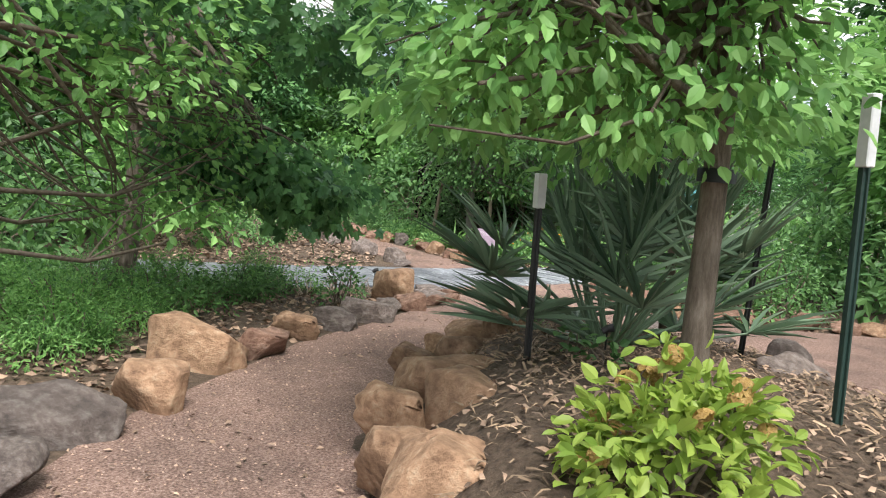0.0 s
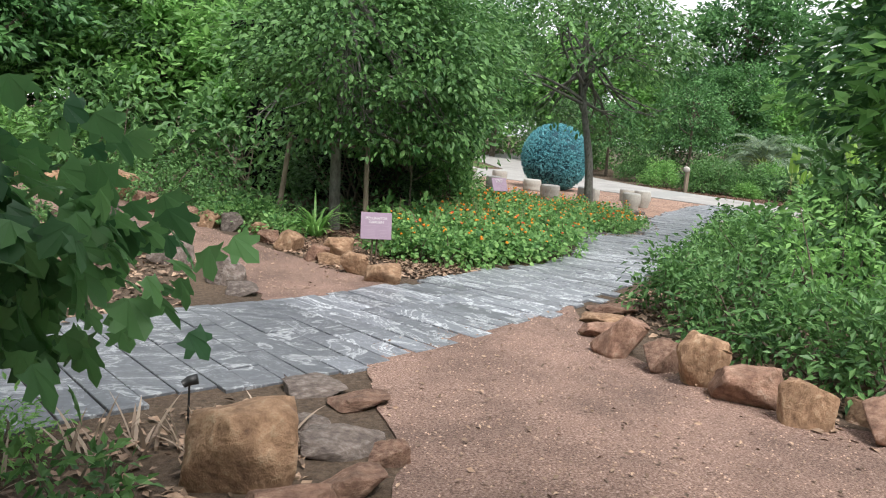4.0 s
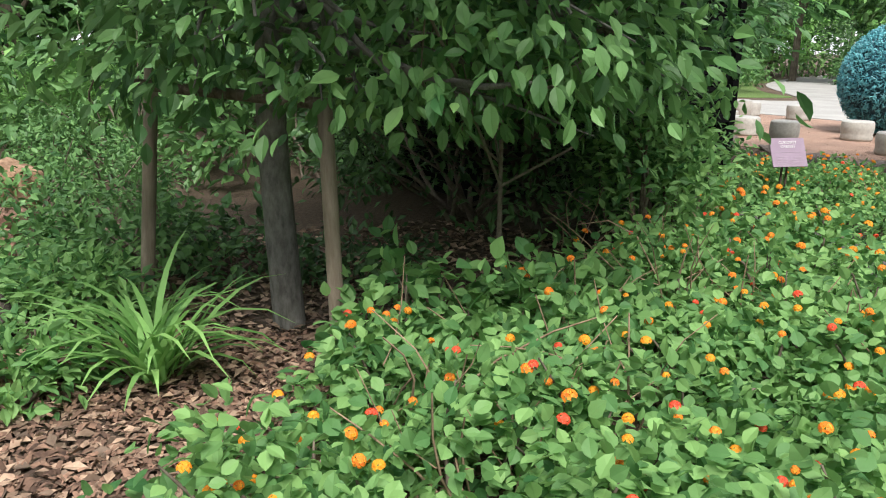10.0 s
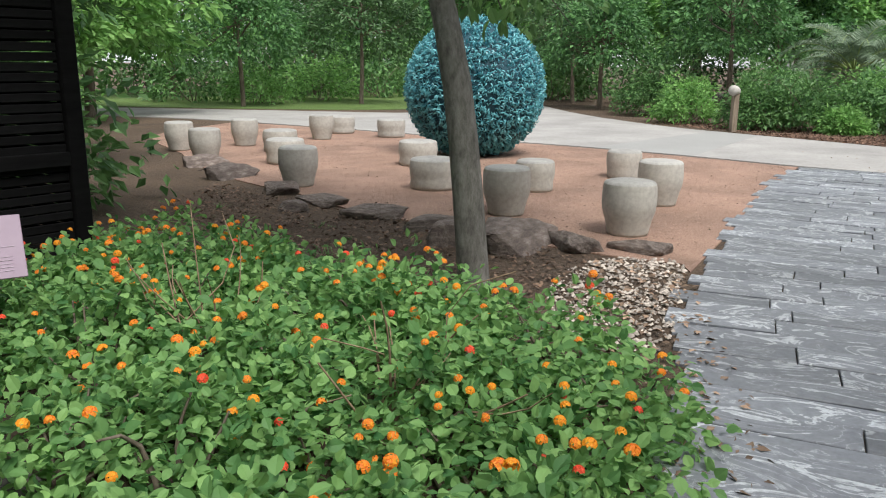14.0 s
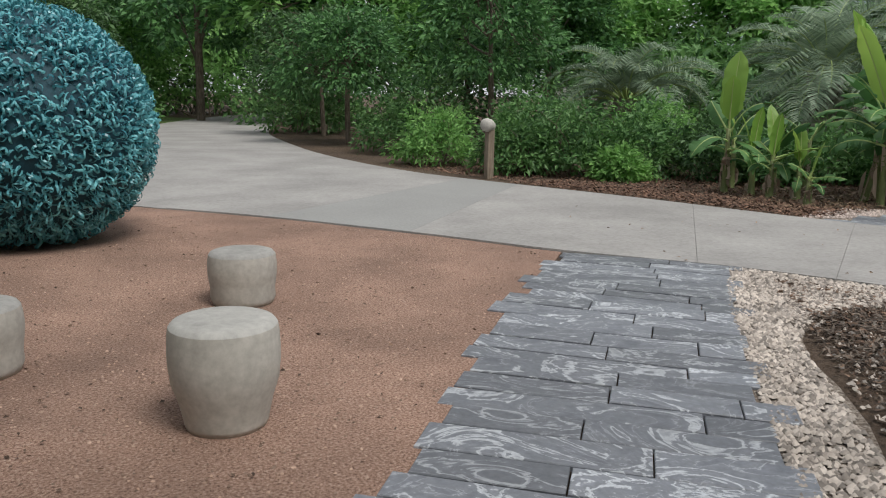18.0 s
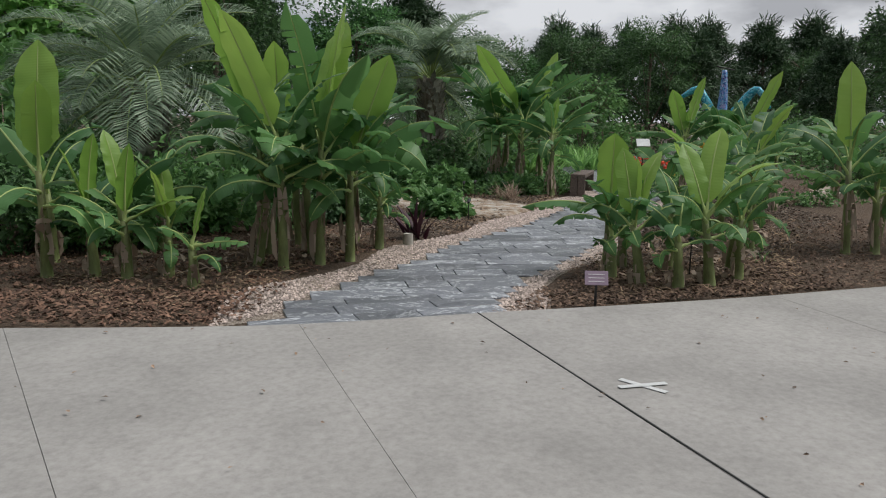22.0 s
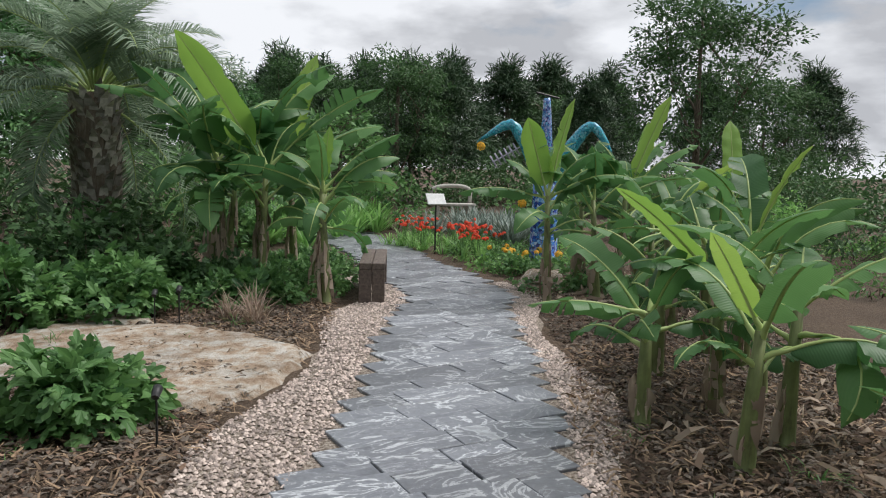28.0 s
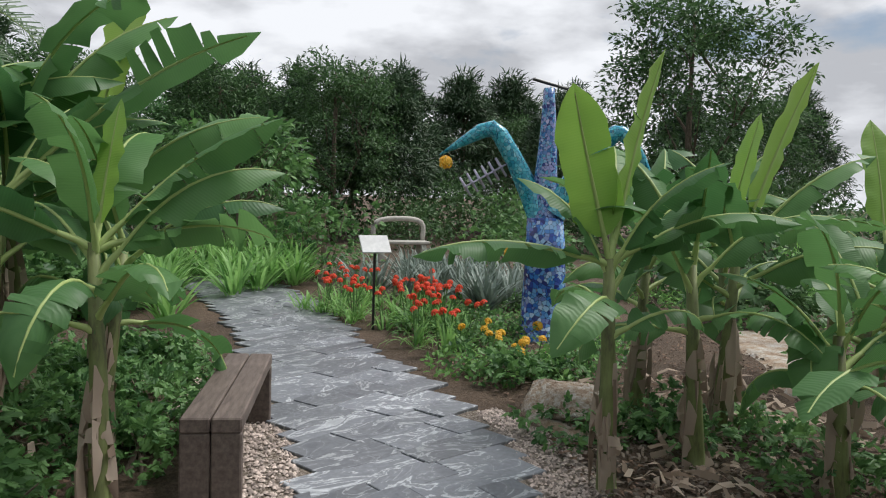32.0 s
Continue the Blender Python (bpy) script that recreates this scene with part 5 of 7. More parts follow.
def sign_board(x, y, z, w, h, turn, tilt, label, lines):
    root = thing("garden_sign", label, "sign", at=pose(x, y, 0, 0, 0, turn))
    board = part("board", box("board", w, 0.012, h, M["sign"], 0.003, False), root, "", pose(0, 0, z, -tilt, 0, 0))
    for s in (-1, 1):
        part("post", box("post", 0.018, 0.018, z + 0.02, M["post_brown"], 0.003), root, "", pose(s * 0.028, 0.03, -0.03))
    for k, (txt, size, dz) in enumerate(lines):
        cu = bpy.data.curves.new("lettering", "FONT")
        cu.body, cu.size, cu.align_x, cu.extrude = txt, size, "CENTER", 0.0008
        tmp = bpy.data.objects.new("lettering", cu)
        me = bpy.data.meshes.new_from_object(tmp)
        bpy.data.objects.remove(tmp)
        me.materials.clear()
        me.materials.append(M["white"])
        part("lettering", me, board, "white capital lettering", pose(0, -0.0085, dz, 90, 0, 0))
    for s in (-1, 1):
        for k in range(5):
            part("text_bar", box("text_bar", w * 0.32, 0.002, 0.003, M["print"], 0, False), board, "", pose(s * w * 0.2, -0.0075, -h * 0.16 - k * h * 0.055))
    part("rule", box("rule", w * 0.8, 0.002, 0.003, M["print"], 0, False), board, "", pose(0, -0.0075, 0.0))
    return root


M["post_brown"] = surface("rusted_post", [(0.3, (0.06, 0.04, 0.03)), (0.7, (0.16, 0.11, 0.08))], 30, 3, 0.8, 0.2, 0.003)
sign_board(0.93, 14.68, 0.48, 0.375, 0.32, 3, 12, "mauve garden sign with white capital letters", [("POLLINATOR", 0.044, 0.075), ("GARDEN", 0.044, 0.03)])
sign_board(4.5, 21.25, 0.63, 0.38, 0.29, 20, 24, "mauve garden sign beside the dark pavilion", [("CURIOSITY", 0.04, 0.085), ("CABINET", 0.04, 0.045)])


# ---- pavilion ----
def pavilion():
    root = thing("pavilion", "black slatted timber pavilion with a flat roof", "pavilion", at=pose(3.45, 22.75, 0, 0, 0, 38.5))
    H, W, D = 3.5, 1.25, 3.4
    for px, py in ((0, 0), (W, 0), (W, D), (-2.6, 0.0), (-2.6, D)):
        part("post", box("post", 0.12, 0.12, H, M["dark_slat"], 0.008), root, "", pose(px, py, 0))
    slat = box("slat", W - 0.12, 0.024, 0.058, M["dark_slat"], 0.005)
    slat2 = box("slat", D - 0.12, 0.024, 0.058, M["dark_slat"], 0.005)
    # added slats across the open front, in place of the dark interior
    shade_slat = box("slat", 2.48, 0.024, 0.058, M["dark_slat"], 0.005)
    rng = np.random.default_rng(5)
    for k in range(49):
        z = 0.06 + k * 0.069
        part("slat", slat, root, "", pose(W / 2, 0, z + rng.normal() * 0.003, 0, rng.normal() * 0.25, 0))
        part("slat", slat2, root, "", pose(W, D / 2, z, 0, 0, 90))
        part("slat", slat2, root, "", pose(-2.6, D / 2, z, 0, 0, 90))
        # added screen that reads as the shaded inside left of the corner post
        part("slat", shade_slat, root, "", pose(-1.3, 0, z + rng.normal() * 0.003, 0, rng.normal() * 0.2, 0))
    part("rail", box("rail", W, 0.05, 0.1, M["dark_slat"], 0.006), root, "", pose(W / 2, -0.03, 0.72))
    part("back_wall", box("back_wall", 3.9, 0.05, H, M["dark_slat"], 0.006), root, "", pose(-0.65, D, 0))
    part("roof", box("roof", 4.6, 4.2, 0.16, M["dark_slat"], 0.01), root, "", pose(-0.65, D / 2, H))
    return root


pavilion()

# ---- tree by the plaza ----
tree(7.08, 22.38, 4.4, 0.115, (3.9, 2.5, 1.4, -0.3, 0.2), 200, 36, (0.13, 0.065), "ovate", "leaf_mid", 61, (-0.55, 0.1), clump=0.55, label="street tree with smooth grey trunk and drooping leaves", bark="grey_bark", limbs=22, fork=0.55, droop=0.6,
     extra=[(0.9, 0.6, 2.3), (-0.9, 0.9, 2.2), (0.4, 1.2, 2.3), (1.4, -0.3, 2.5), (-1.5, 0.3, 2.4), (1.9, 0.8, 2.4), (0.75, 1.7, 1.98), (0.4, 1.6, 2.05), (1.0, 1.4, 2.0)])
for x_, y_, sx_, sz_ in [(7.75, 23.5, 0.52, 0.22), (8.2, 23.35, 0.3, 0.2), (8.65, 23.1, 0.26, 0.16), (7.2, 23.6, 0.3, 0.26), (7.2, 24.3, 0.4, 0.14), (6.75, 24.9, 0.34, 0.14), (6.3, 25.7, 0.32, 0.12), (5.9, 26.6, 0.36, 0.14), (5.3, 27.8, 0.4, 0.2), (6.0, 25.4, 0.3, 0.12), (4.9, 29.0, 0.35, 0.18)]:
    rock(x_, y_, sx_, sx_ * 0.6, sz_ * 0.75, x_ * 77 % 180, 7 + int(x_ * 10) % 4, sz_ * 0.12, label="dark flat boulder edging the gravel plaza")


# ---- stools ----
def stool_mesh(rt, rb, h, name="stool"):
    prof = np.array([(0.0, h), (rt * 0.5, h + 0.002), (rt * 0.8, h), (rt * 0.9, h - 0.008), (rt * 0.96, h - 0.025), (rt * 0.985, h - 0.06), (rt, h * 0.72), (rt, h * 0.6), (rt * 0.97, h * 0.45), (rt * 0.5 + rb * 0.47, h * 0.28), (rb * 1.03, h * 0.12), (rb, 0.025), (rb * 0.96, 0), (0, 0)])
    s = 28
    th = np.linspace(0, 2 * np.pi, s, endpoint=False)
    v = np.stack([prof[:, None, 0] * np.cos(th), prof[:, None, 0] * np.sin(th), np.repeat(prof[:, None, 1], s, 1)], -1).reshape(-1, 3)
    f = [(i * s + j, (i + 1) * s + j, (i + 1) * s + (j + 1) % s, i * s + (j + 1) % s) for i in range(len(prof) - 1) for j in range(s)]
    k = 4 * s
    rim = [z for z in f if max(z) < k + s]
    body = [tuple(i - k for i in z) for z in f if min(z) >= k]
    return mesh_of("seat_top", v[:k + s], rim, M["stool_top"], True), mesh_of("body", v[k:], body, M["stool"], True)


STOOL = [stool_mesh(0.235, 0.18, 0.47), stool_mesh(0.285, 0.27, 0.36), stool_mesh(0.23, 0.21, 0.36)]
for x, y, k in [(8.82, 23.68, 0), (9.81, 24.98, 0), (8.04, 24.75, 0), (8.81, 26.1, 2), (10.33, 26.92, 2), (7.67, 26.45, 1), (7.9, 28.6, 1), (6.12, 26.92, 0), (6.02, 29.1, 1), (4.86, 29.68, 0), (4.35, 31.1, 0), (5.39, 31.7, 0), (5.98, 30.7, 1), (6.8, 32.7, 0), (7.3, 34.0, 1), (8.2, 33.0, 1)]:
    st = thing("stool", "pale cast concrete drum stool on orange gravel" if k != 1 else "low wide cast concrete drum stool on gravel", "stool", at=pose(x, y, 0.012, 0, 0, x * 50), group="plaza stools")
    part("seat_top", STOOL[k][0], st)
    part("body", STOOL[k][1], st)


# ---- turquoise ball ----
def ball(x, y, r):
    rng = np.random.default_rng(70)
    root = thing("ball_sculpture", "large turquoise ball made of many short looped strips", "sculpture", at=pose(x, y, 0))
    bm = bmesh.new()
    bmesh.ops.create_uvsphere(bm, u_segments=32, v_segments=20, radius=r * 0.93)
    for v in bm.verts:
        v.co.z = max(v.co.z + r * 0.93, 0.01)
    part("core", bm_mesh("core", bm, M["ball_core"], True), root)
    n = 9000
    d = spread(rng, n)
    P = d * r * rng.uniform(0.9, 0.985, (n, 1)) + np.array([0, 0, r * 0.93])
    ok = P[:, 2] > 0.06
    P, d = P[ok], d[ok]
    n = len(P)
    out = unit(d + rng.normal(size=d.shape) * 0.55)
    side = unit(np.cross(out, rng.normal(size=d.shape)))
    axis = np.cross(out, side)
    k = 9
    th = np.linspace(-2.5, 2.5, k)
    rad = rng.uniform(0.022, 0.042, (n, 1, 1))
    ring = P[:, None] + rad * (np.cos(th)[None, :, None] * out[:, None] * 1.25 + np.sin(th)[None, :, None] * side[:, None])
    edge = axis[:, None] * rng.uniform(0.006, 0.011, (n, 1, 1))
    v = np.stack([ring - edge, ring + edge], 2).reshape(-1, 3)
    j = (np.arange(n)[:, None] * k + np.arange(k - 1)[None]).ravel() * 2
    part("bristle", mesh_of("bristle", v, np.stack([j, j + 1, j + 3, j + 2], 1), M["ball"]), root, "short turquoise strips bent into loops")
    return root


M["ball"] = leafy("turquoise_strip", (0.025, 0.17, 0.185), (0.2, 0.56, 0.5), rough=0.35, through_light=0.15, gloss=0.5)
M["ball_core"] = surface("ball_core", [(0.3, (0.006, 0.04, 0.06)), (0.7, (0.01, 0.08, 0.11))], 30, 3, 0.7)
ball(9.07, 29.85, 1.14)

# bollard lamp
bol = thing("bollard_light", "weathered grey timber bollard with a lamp head", "bollard", at=pose(16.05, 33.3, 0))
part("post", box("post", 0.13, 0.13, 0.86, M["stake"], 0.01), bol)
v_, f_ = tube(smooth_line([(0.08, 0.05, 0.88), (-0.05, -0.02, 0.93), (-0.16, -0.09, 0.92)], 4), np.interp(np.linspace(0, 1, 9), [0, 0.2, 0.8, 1], [0.06, 0.1, 0.12, 0.08]), 12)
part("lamp_head", mesh_of("lamp_head", v_, f_, M["stool"], True), bol, "pale rounded lamp head")

# ---- shrubs and trees beyond the concrete ----
for i, (x, y, w, h, m) in enumerate([(17.0, 33.9, 1.5, 1.2, "leaf_mid"), (17.9, 33.4, 1.7, 1.3, "leaf_mid"), (18.2, 32.4, 0.9, 0.5, "leaf_light"), (19.0, 32.9, 1.7, 1.25, "leaf_mid"), (19.9, 32.0, 1.6, 1.1, "leaf_dark"), (20.3, 31.0, 1.4, 0.9, "leaf_mid"), (16.4, 36.0, 1.8, 1.2, "leaf_light"), (18.3, 35.2, 2.2, 1.6, "leaf_mid"), (20.3, 33.9, 2.2, 1.5, "leaf_light"), (22.0, 32.6, 2.0, 1.2, "leaf_mid"), (16.9, 39.0, 2, 1.2, "leaf_mid"), (21.9, 31.0, 1.6, 1.0, "leaf_mid")]):
    shrub(x, y, w, h, 190, (0.125, 0.055), "kite", m, 400 + i, "leafy green shrub in a mulched bed", clump=0.2, per=14)
for i, (x, y, h, r, m) in enumerate([(16.9, 42.5, 3.6, 1.7, "leaf_deep"), (14.5, 68.0, 7.5, 3.2, "leaf_deep"), (18.7, 37.8, 4.6, 1.8, "leaf_deep"), (17.5, 46.5, 4.2, 2.2, "leaf_dark"), (9.2, 46, 4.2, 2.2, "leaf_dark"), (5.0, 44.5, 4.0, 1.9, "leaf_deep")]):
    tree(x, y, h, 0.09, (h * 0.6, r, h * 0.42), 170, 32, (0.18, 0.085), "kite", m, 420 + i, clump=0.5, label="leafy ornamental tree beside the concrete walk", limbs=14)
feather_palm(21.9, 36.7, 1.3, 0.3, 38, 2.4, 430, "pindo palm with arching grey-green fronds")
feather_palm(23.6, 32.6, 1.9, 0.34, 42, 2.3, 431, "pindo palm with a shaggy trunk")
feather_palm(31.2, 29.8, 2.45, 0.34, 40, 2.4, 432, "pindo palm with shaggy leaf bases and arching fronds")

# ---- banana groves ----
def grove(rows, seed, n, dead):
    for i, (x, y, stem, L, young, own) in enumerate(rows):
        banana(x, y, stem, L, seed + i, n if stem > 0.45 else 4, young, own, dead)


# low clump with light leaves by the concrete
grove([(18.65, 30.45, 1.0, 0.8, 1, [(20, 84, 1.0, 0.38, 10, 1)]), (18.8, 30.05, 0.6, 0.62, 2, []), (18.76, 29.68, 0.55, 0.6, 2, [(-80, 30, 0.6, 0.2, 30, 1)]), (19.1, 29.9, 0.7, 0.65, 1, []), (19.3, 30.9, 0.8, 0.7, 1, []), (19.0, 29.4, 0.5, 0.55, 2, []), (18.62, 28.92, 0.38, 0.45, 1, [(-80, 15, 0.42, 0.15, 30, 0)]), (20.3, 30.3, 0.8, 0.7, 0, [])], 500, 6, 4)
# tall clump at the mouth of the slate walk
grove([(20.25, 28.03, 1.05, 0.85, 0, [(-75, 72, 1.0, 0.36, 12, 1, -75), (-85, 42, 1.15, 0.36, 75, 0, -30), (-110, 15, 0.75, 0.26, 50, 0, -30)]), (19.95, 28.25, 1.25, 1.05, 1, [(120, 78, 1.2, 0.34, 14, 0, 50), (-40, 82, 1.2, 0.26, 6, 1)]), (19.6, 28.5, 1.25, 1.05, 0, [(100, 70, 1.15, 0.34, 14, 1, 75)]), (20.3, 29.0, 1.35, 1.1, 1, [(80, 72, 1.3, 0.38, 12, 1, 75)]), (21.1, 27.97, 0.6, 0.45, 0, []), (20.6, 28.6, 1.3, 1.1, 1, []), (20.95, 28.9, 1.4, 1.1, 0, []), (20.75, 28.2, 1.15, 0.95, 0, []), (21.5, 28.4, 1.2, 1.0, 0, []), (19.75, 28.85, 1.15, 0.95, 0, []), (21.3, 29.3, 1.3, 1.1, 1, [])], 520, 8, 3)
# low clump with light leaves on the other side of the slate
grove([(20.3, 25.35, 0.68, 0.55, 0, [(180, 87, 0.62, 0.3, 4, 1), (105, 12, 0.75, 0.22, 35, 0), (150, 20, 0.5, 0.2, 55, 0)]), (19.85, 25.03, 0.58, 0.52, 1, [(10, 82, 0.62, 0.22, 8, 1), (-50, 68, 0.66, 0.22, 35, 1)]), (19.95, 24.4, 0.66, 0.6, 1, [(-30, 70, 0.8, 0.25, 30, 1), (-100, 55, 0.7, 0.24, 60, 1)]), (19.75, 24.7, 0.5, 0.5, 0, []), (20.6, 24.75, 0.6, 0.6, 0, []), (20.9, 24.1, 0.66, 0.62, 1, []), (20.35, 24.1, 0.6, 0.58, 0, []), (20.65, 25.2, 0.5, 0.5, 0, []), (21.2, 24.6, 0.6, 0.6, 0, []), (20.05, 25.3, 0.42, 0.45, 0, [])], 540, 7, 3)
grove([(22.4, 22.6, 1.1, 0.8, 0, [(0, 85, 0.98, 0.3, 8, 1)]), (22.5, 22.25, 0.9, 0.8, 0, []), (23.3, 22.0, 0.9, 0.8, 1, []), (22.7, 21.8, 0.8, 0.8, 0, [])], 550, 7, 4)
# pale rock at the foot of the clump
block = thing("boulder", "low pale buff rock beside the slate", "rock", me=rock_mesh(77, M["flag"]))
block.matrix_basis = pose(29.55, 23.75, 0.06, 0, 0, -35) @ Matrix.Diagonal((0.55, 0.32, 0.14, 1))
# bed on the outer side of the bend
grove([(23.15, 24.35, 0.75, 0.75, 0, [(75, 60, 0.5, 0.16, 12, 1, 40)]), (23.9, 24.6, 0.7, 0.7, 0, [(95, 12, 0.7, 0.2, 30, 0, 30)]), (25.05, 24.0, 0.7, 0.58, 0, []), (25.6, 23.3, 0.95, 0.85, 0, []), (24.45, 23.5, 0.9, 0.8, 0, []), (23.5, 23.9, 0.8, 0.8, 0, []), (26.83, 23.05, 1.0, 0.7, 0, [(95, 18, 0.8, 0.26, 55, 0, 35), (120, 5, 0.75, 0.25, 40, 0, 30), (-80, 45, 0.8, 0.28, 30, 1, -50)]), (24.13, 24.0, 0.85, 0.75, 0, [(80, 48, 0.8, 0.19, 22, 1, 30), (-80, 35, 0.6, 0.2, 50, 0, -30)]), (26.75, 22.6, 1.0, 0.8, 0, []), (25.2, 23.2, 1.0, 0.9, 0, [(-70, 60, 0.8, 0.25, 20, 1, -60)]), (22.2, 23.7, 0.6, 0.6, 0, [])], 560, 6, 3)
# tall clump behind the bench
grove([(28.16, 26.53, 1.28, 0.9, 0, [(-80, 48, 0.95, 0.3, 45, 0, -40), (-40, 80, 0.65, 0.2, 5, 1), (-85, 18, 0.75, 0.28, 60, 0, -35), (95, 28, 0.95, 0.26, 45, 0, 35)]), (29.05, 27.33, 1.5, 1.15, 0, [(-75, 50, 1.5, 0.46, 42, 0, -45), (90, 56, 1.6, 0.42, 12, 1, 65), (95, 30, 1.2, 0.34, 45, 0, 35), (80, 10, 1.1, 0.34, 50, 0, 30)]), (29.3, 27.75, 1.6, 1.2, 0, [(75, 60, 1.3, 0.36, 30, 0, 50)]), (28.79, 26.7, 1.2, 0.9, 0, []), (30.0, 27.4, 1.8, 1.3, 0, []), (30.6, 27.0, 1.6, 1.2, 1, []), (31.2, 28.0, 1.6, 1.2, 0, []), (29.6, 28.0, 1.8, 1.3, 0, [])], 580, 8, 7)
# clump before the sculpture
grove([(28.1, 24.0, 1.25, 0.8, 0, [(95, 16, 0.95, 0.27, 40, 0, 30), (-60, 74, 1.0, 0.3, 10, 1, -70), (100, 74, 0.8, 0.28, 12, 1, 70), (-90, 30, 0.9, 0.28, 60, 0, -30)]), (28.88, 22.86, 1.3, 0.95, 0, [(-75, 70, 1.15, 0.3, 8, 1, -70), (-80, 25, 1.0, 0.3, 50, 0, -35), (85, 35, 1.0, 0.32, 60, 0, 35)]), (29.3, 23.25, 1.2, 0.95, 0, []), (28.4, 23.3, 1.2, 0.9, 0, []), (29.6, 22.3, 1.2, 0.95, 1, []), (28.2, 22.5, 1.0, 0.85, 0, []), (29.61, 20.9, 1.2, 0.95, 1, []), (30.5, 20.7, 1.2, 0.95, 0, []), (27.7, 22.9, 0.9, 0.8, 0, [])], 600, 7, 6)


# ---- bench ----
def bench():
    root = thing("bench", "low timber bench of two thick weathered planks", "bench", at=pose(28.1, 26.03, 0, 0, 0, -5))
    for s in (-1, 1):
        part("plank", box("plank", 1.5, 0.142, 0.075, M["bench"], 0.008), root, "", pose(0.75, s * 0.074, 0.385))
        for e in (0.04, 1.46):
            part("end_board", box("end_board", 0.075, 0.142, 0.385, M["bench"], 0.008), root, "", pose(e, s * 0.074, 0))
    return root


bench()


# ---- bird tree sculpture ----
def mosaic(name, cols, scale):
    m, nd, ln, bsdf = nodes_of(name)
    co = nd.new("ShaderNodeTexCoord")
    vo = nd.new("ShaderNodeTexVoronoi")
    vo.inputs["Scale"].default_value = scale
    ln.new(co.outputs["Object"], vo.inputs["Vector"])
    ed = nd.new("ShaderNodeTexVoronoi")
    ed.feature = "DISTANCE_TO_EDGE"
    ed.inputs["Scale"].default_value = scale
    ln.new(co.outputs["Object"], ed.inputs["Vector"])
    sep = nd.new("ShaderNodeSeparateColor")
    ln.new(vo.outputs["Color"], sep.inputs[0])
    col = ramp(nd, [(i / (len(cols) - 1), c) for i, c in enumerate(cols)])
    ln.new(sep.outputs[0], col.inputs[0])
    cut = ramp(nd, [(0.0, (0.05, 0.05, 0.08)), (0.06, (1, 1, 1))])
    ln.new(ed.outputs["Distance"], cut.inputs[0])
    mult = nd.new("ShaderNodeMixRGB")
    mult.blend_type, mult.inputs[0].default_value = "MULTIPLY", 1.0
    ln.new(col.outputs[0], mult.inputs[1])
    ln.new(cut.outputs[0], mult.inputs[2])
    ln.new(mult.outputs[0], bsdf.inputs["Base Color"])
    bsdf.inputs["Roughness"].default_value = 0.25
    return m


M["mosaic"] = mosaic("blue_mosaic", [(0.02, 0.02, 0.12), (0.03, 0.08, 0.4), (0.04, 0.2, 0.6), (0.2, 0.45, 0.75), (0.45, 0.6, 0.8), (0.05, 0.1, 0.45)], 22)
M["mosaic2"] = mosaic("violet_mosaic", [(0.04, 0.03, 0.2), (0.05, 0.2, 0.5), (0.35, 0.35, 0.65), (0.1, 0.4, 0.65), (0.5, 0.5, 0.75)], 30)
M["teal"] = mosaic("teal_mosaic", [(0.01, 0.18, 0.28), (0.03, 0.35, 0.45), (0.1, 0.5, 0.6), (0.02, 0.25, 0.4), (0.2, 0.55, 0.62)], 26)
M["lilac"] = surface("pale_lilac", [(0.3, (0.5, 0.46, 0.62)), (0.7, (0.62, 0.58, 0.72))], 20, 2, 0.5, 0.1, 0.002)


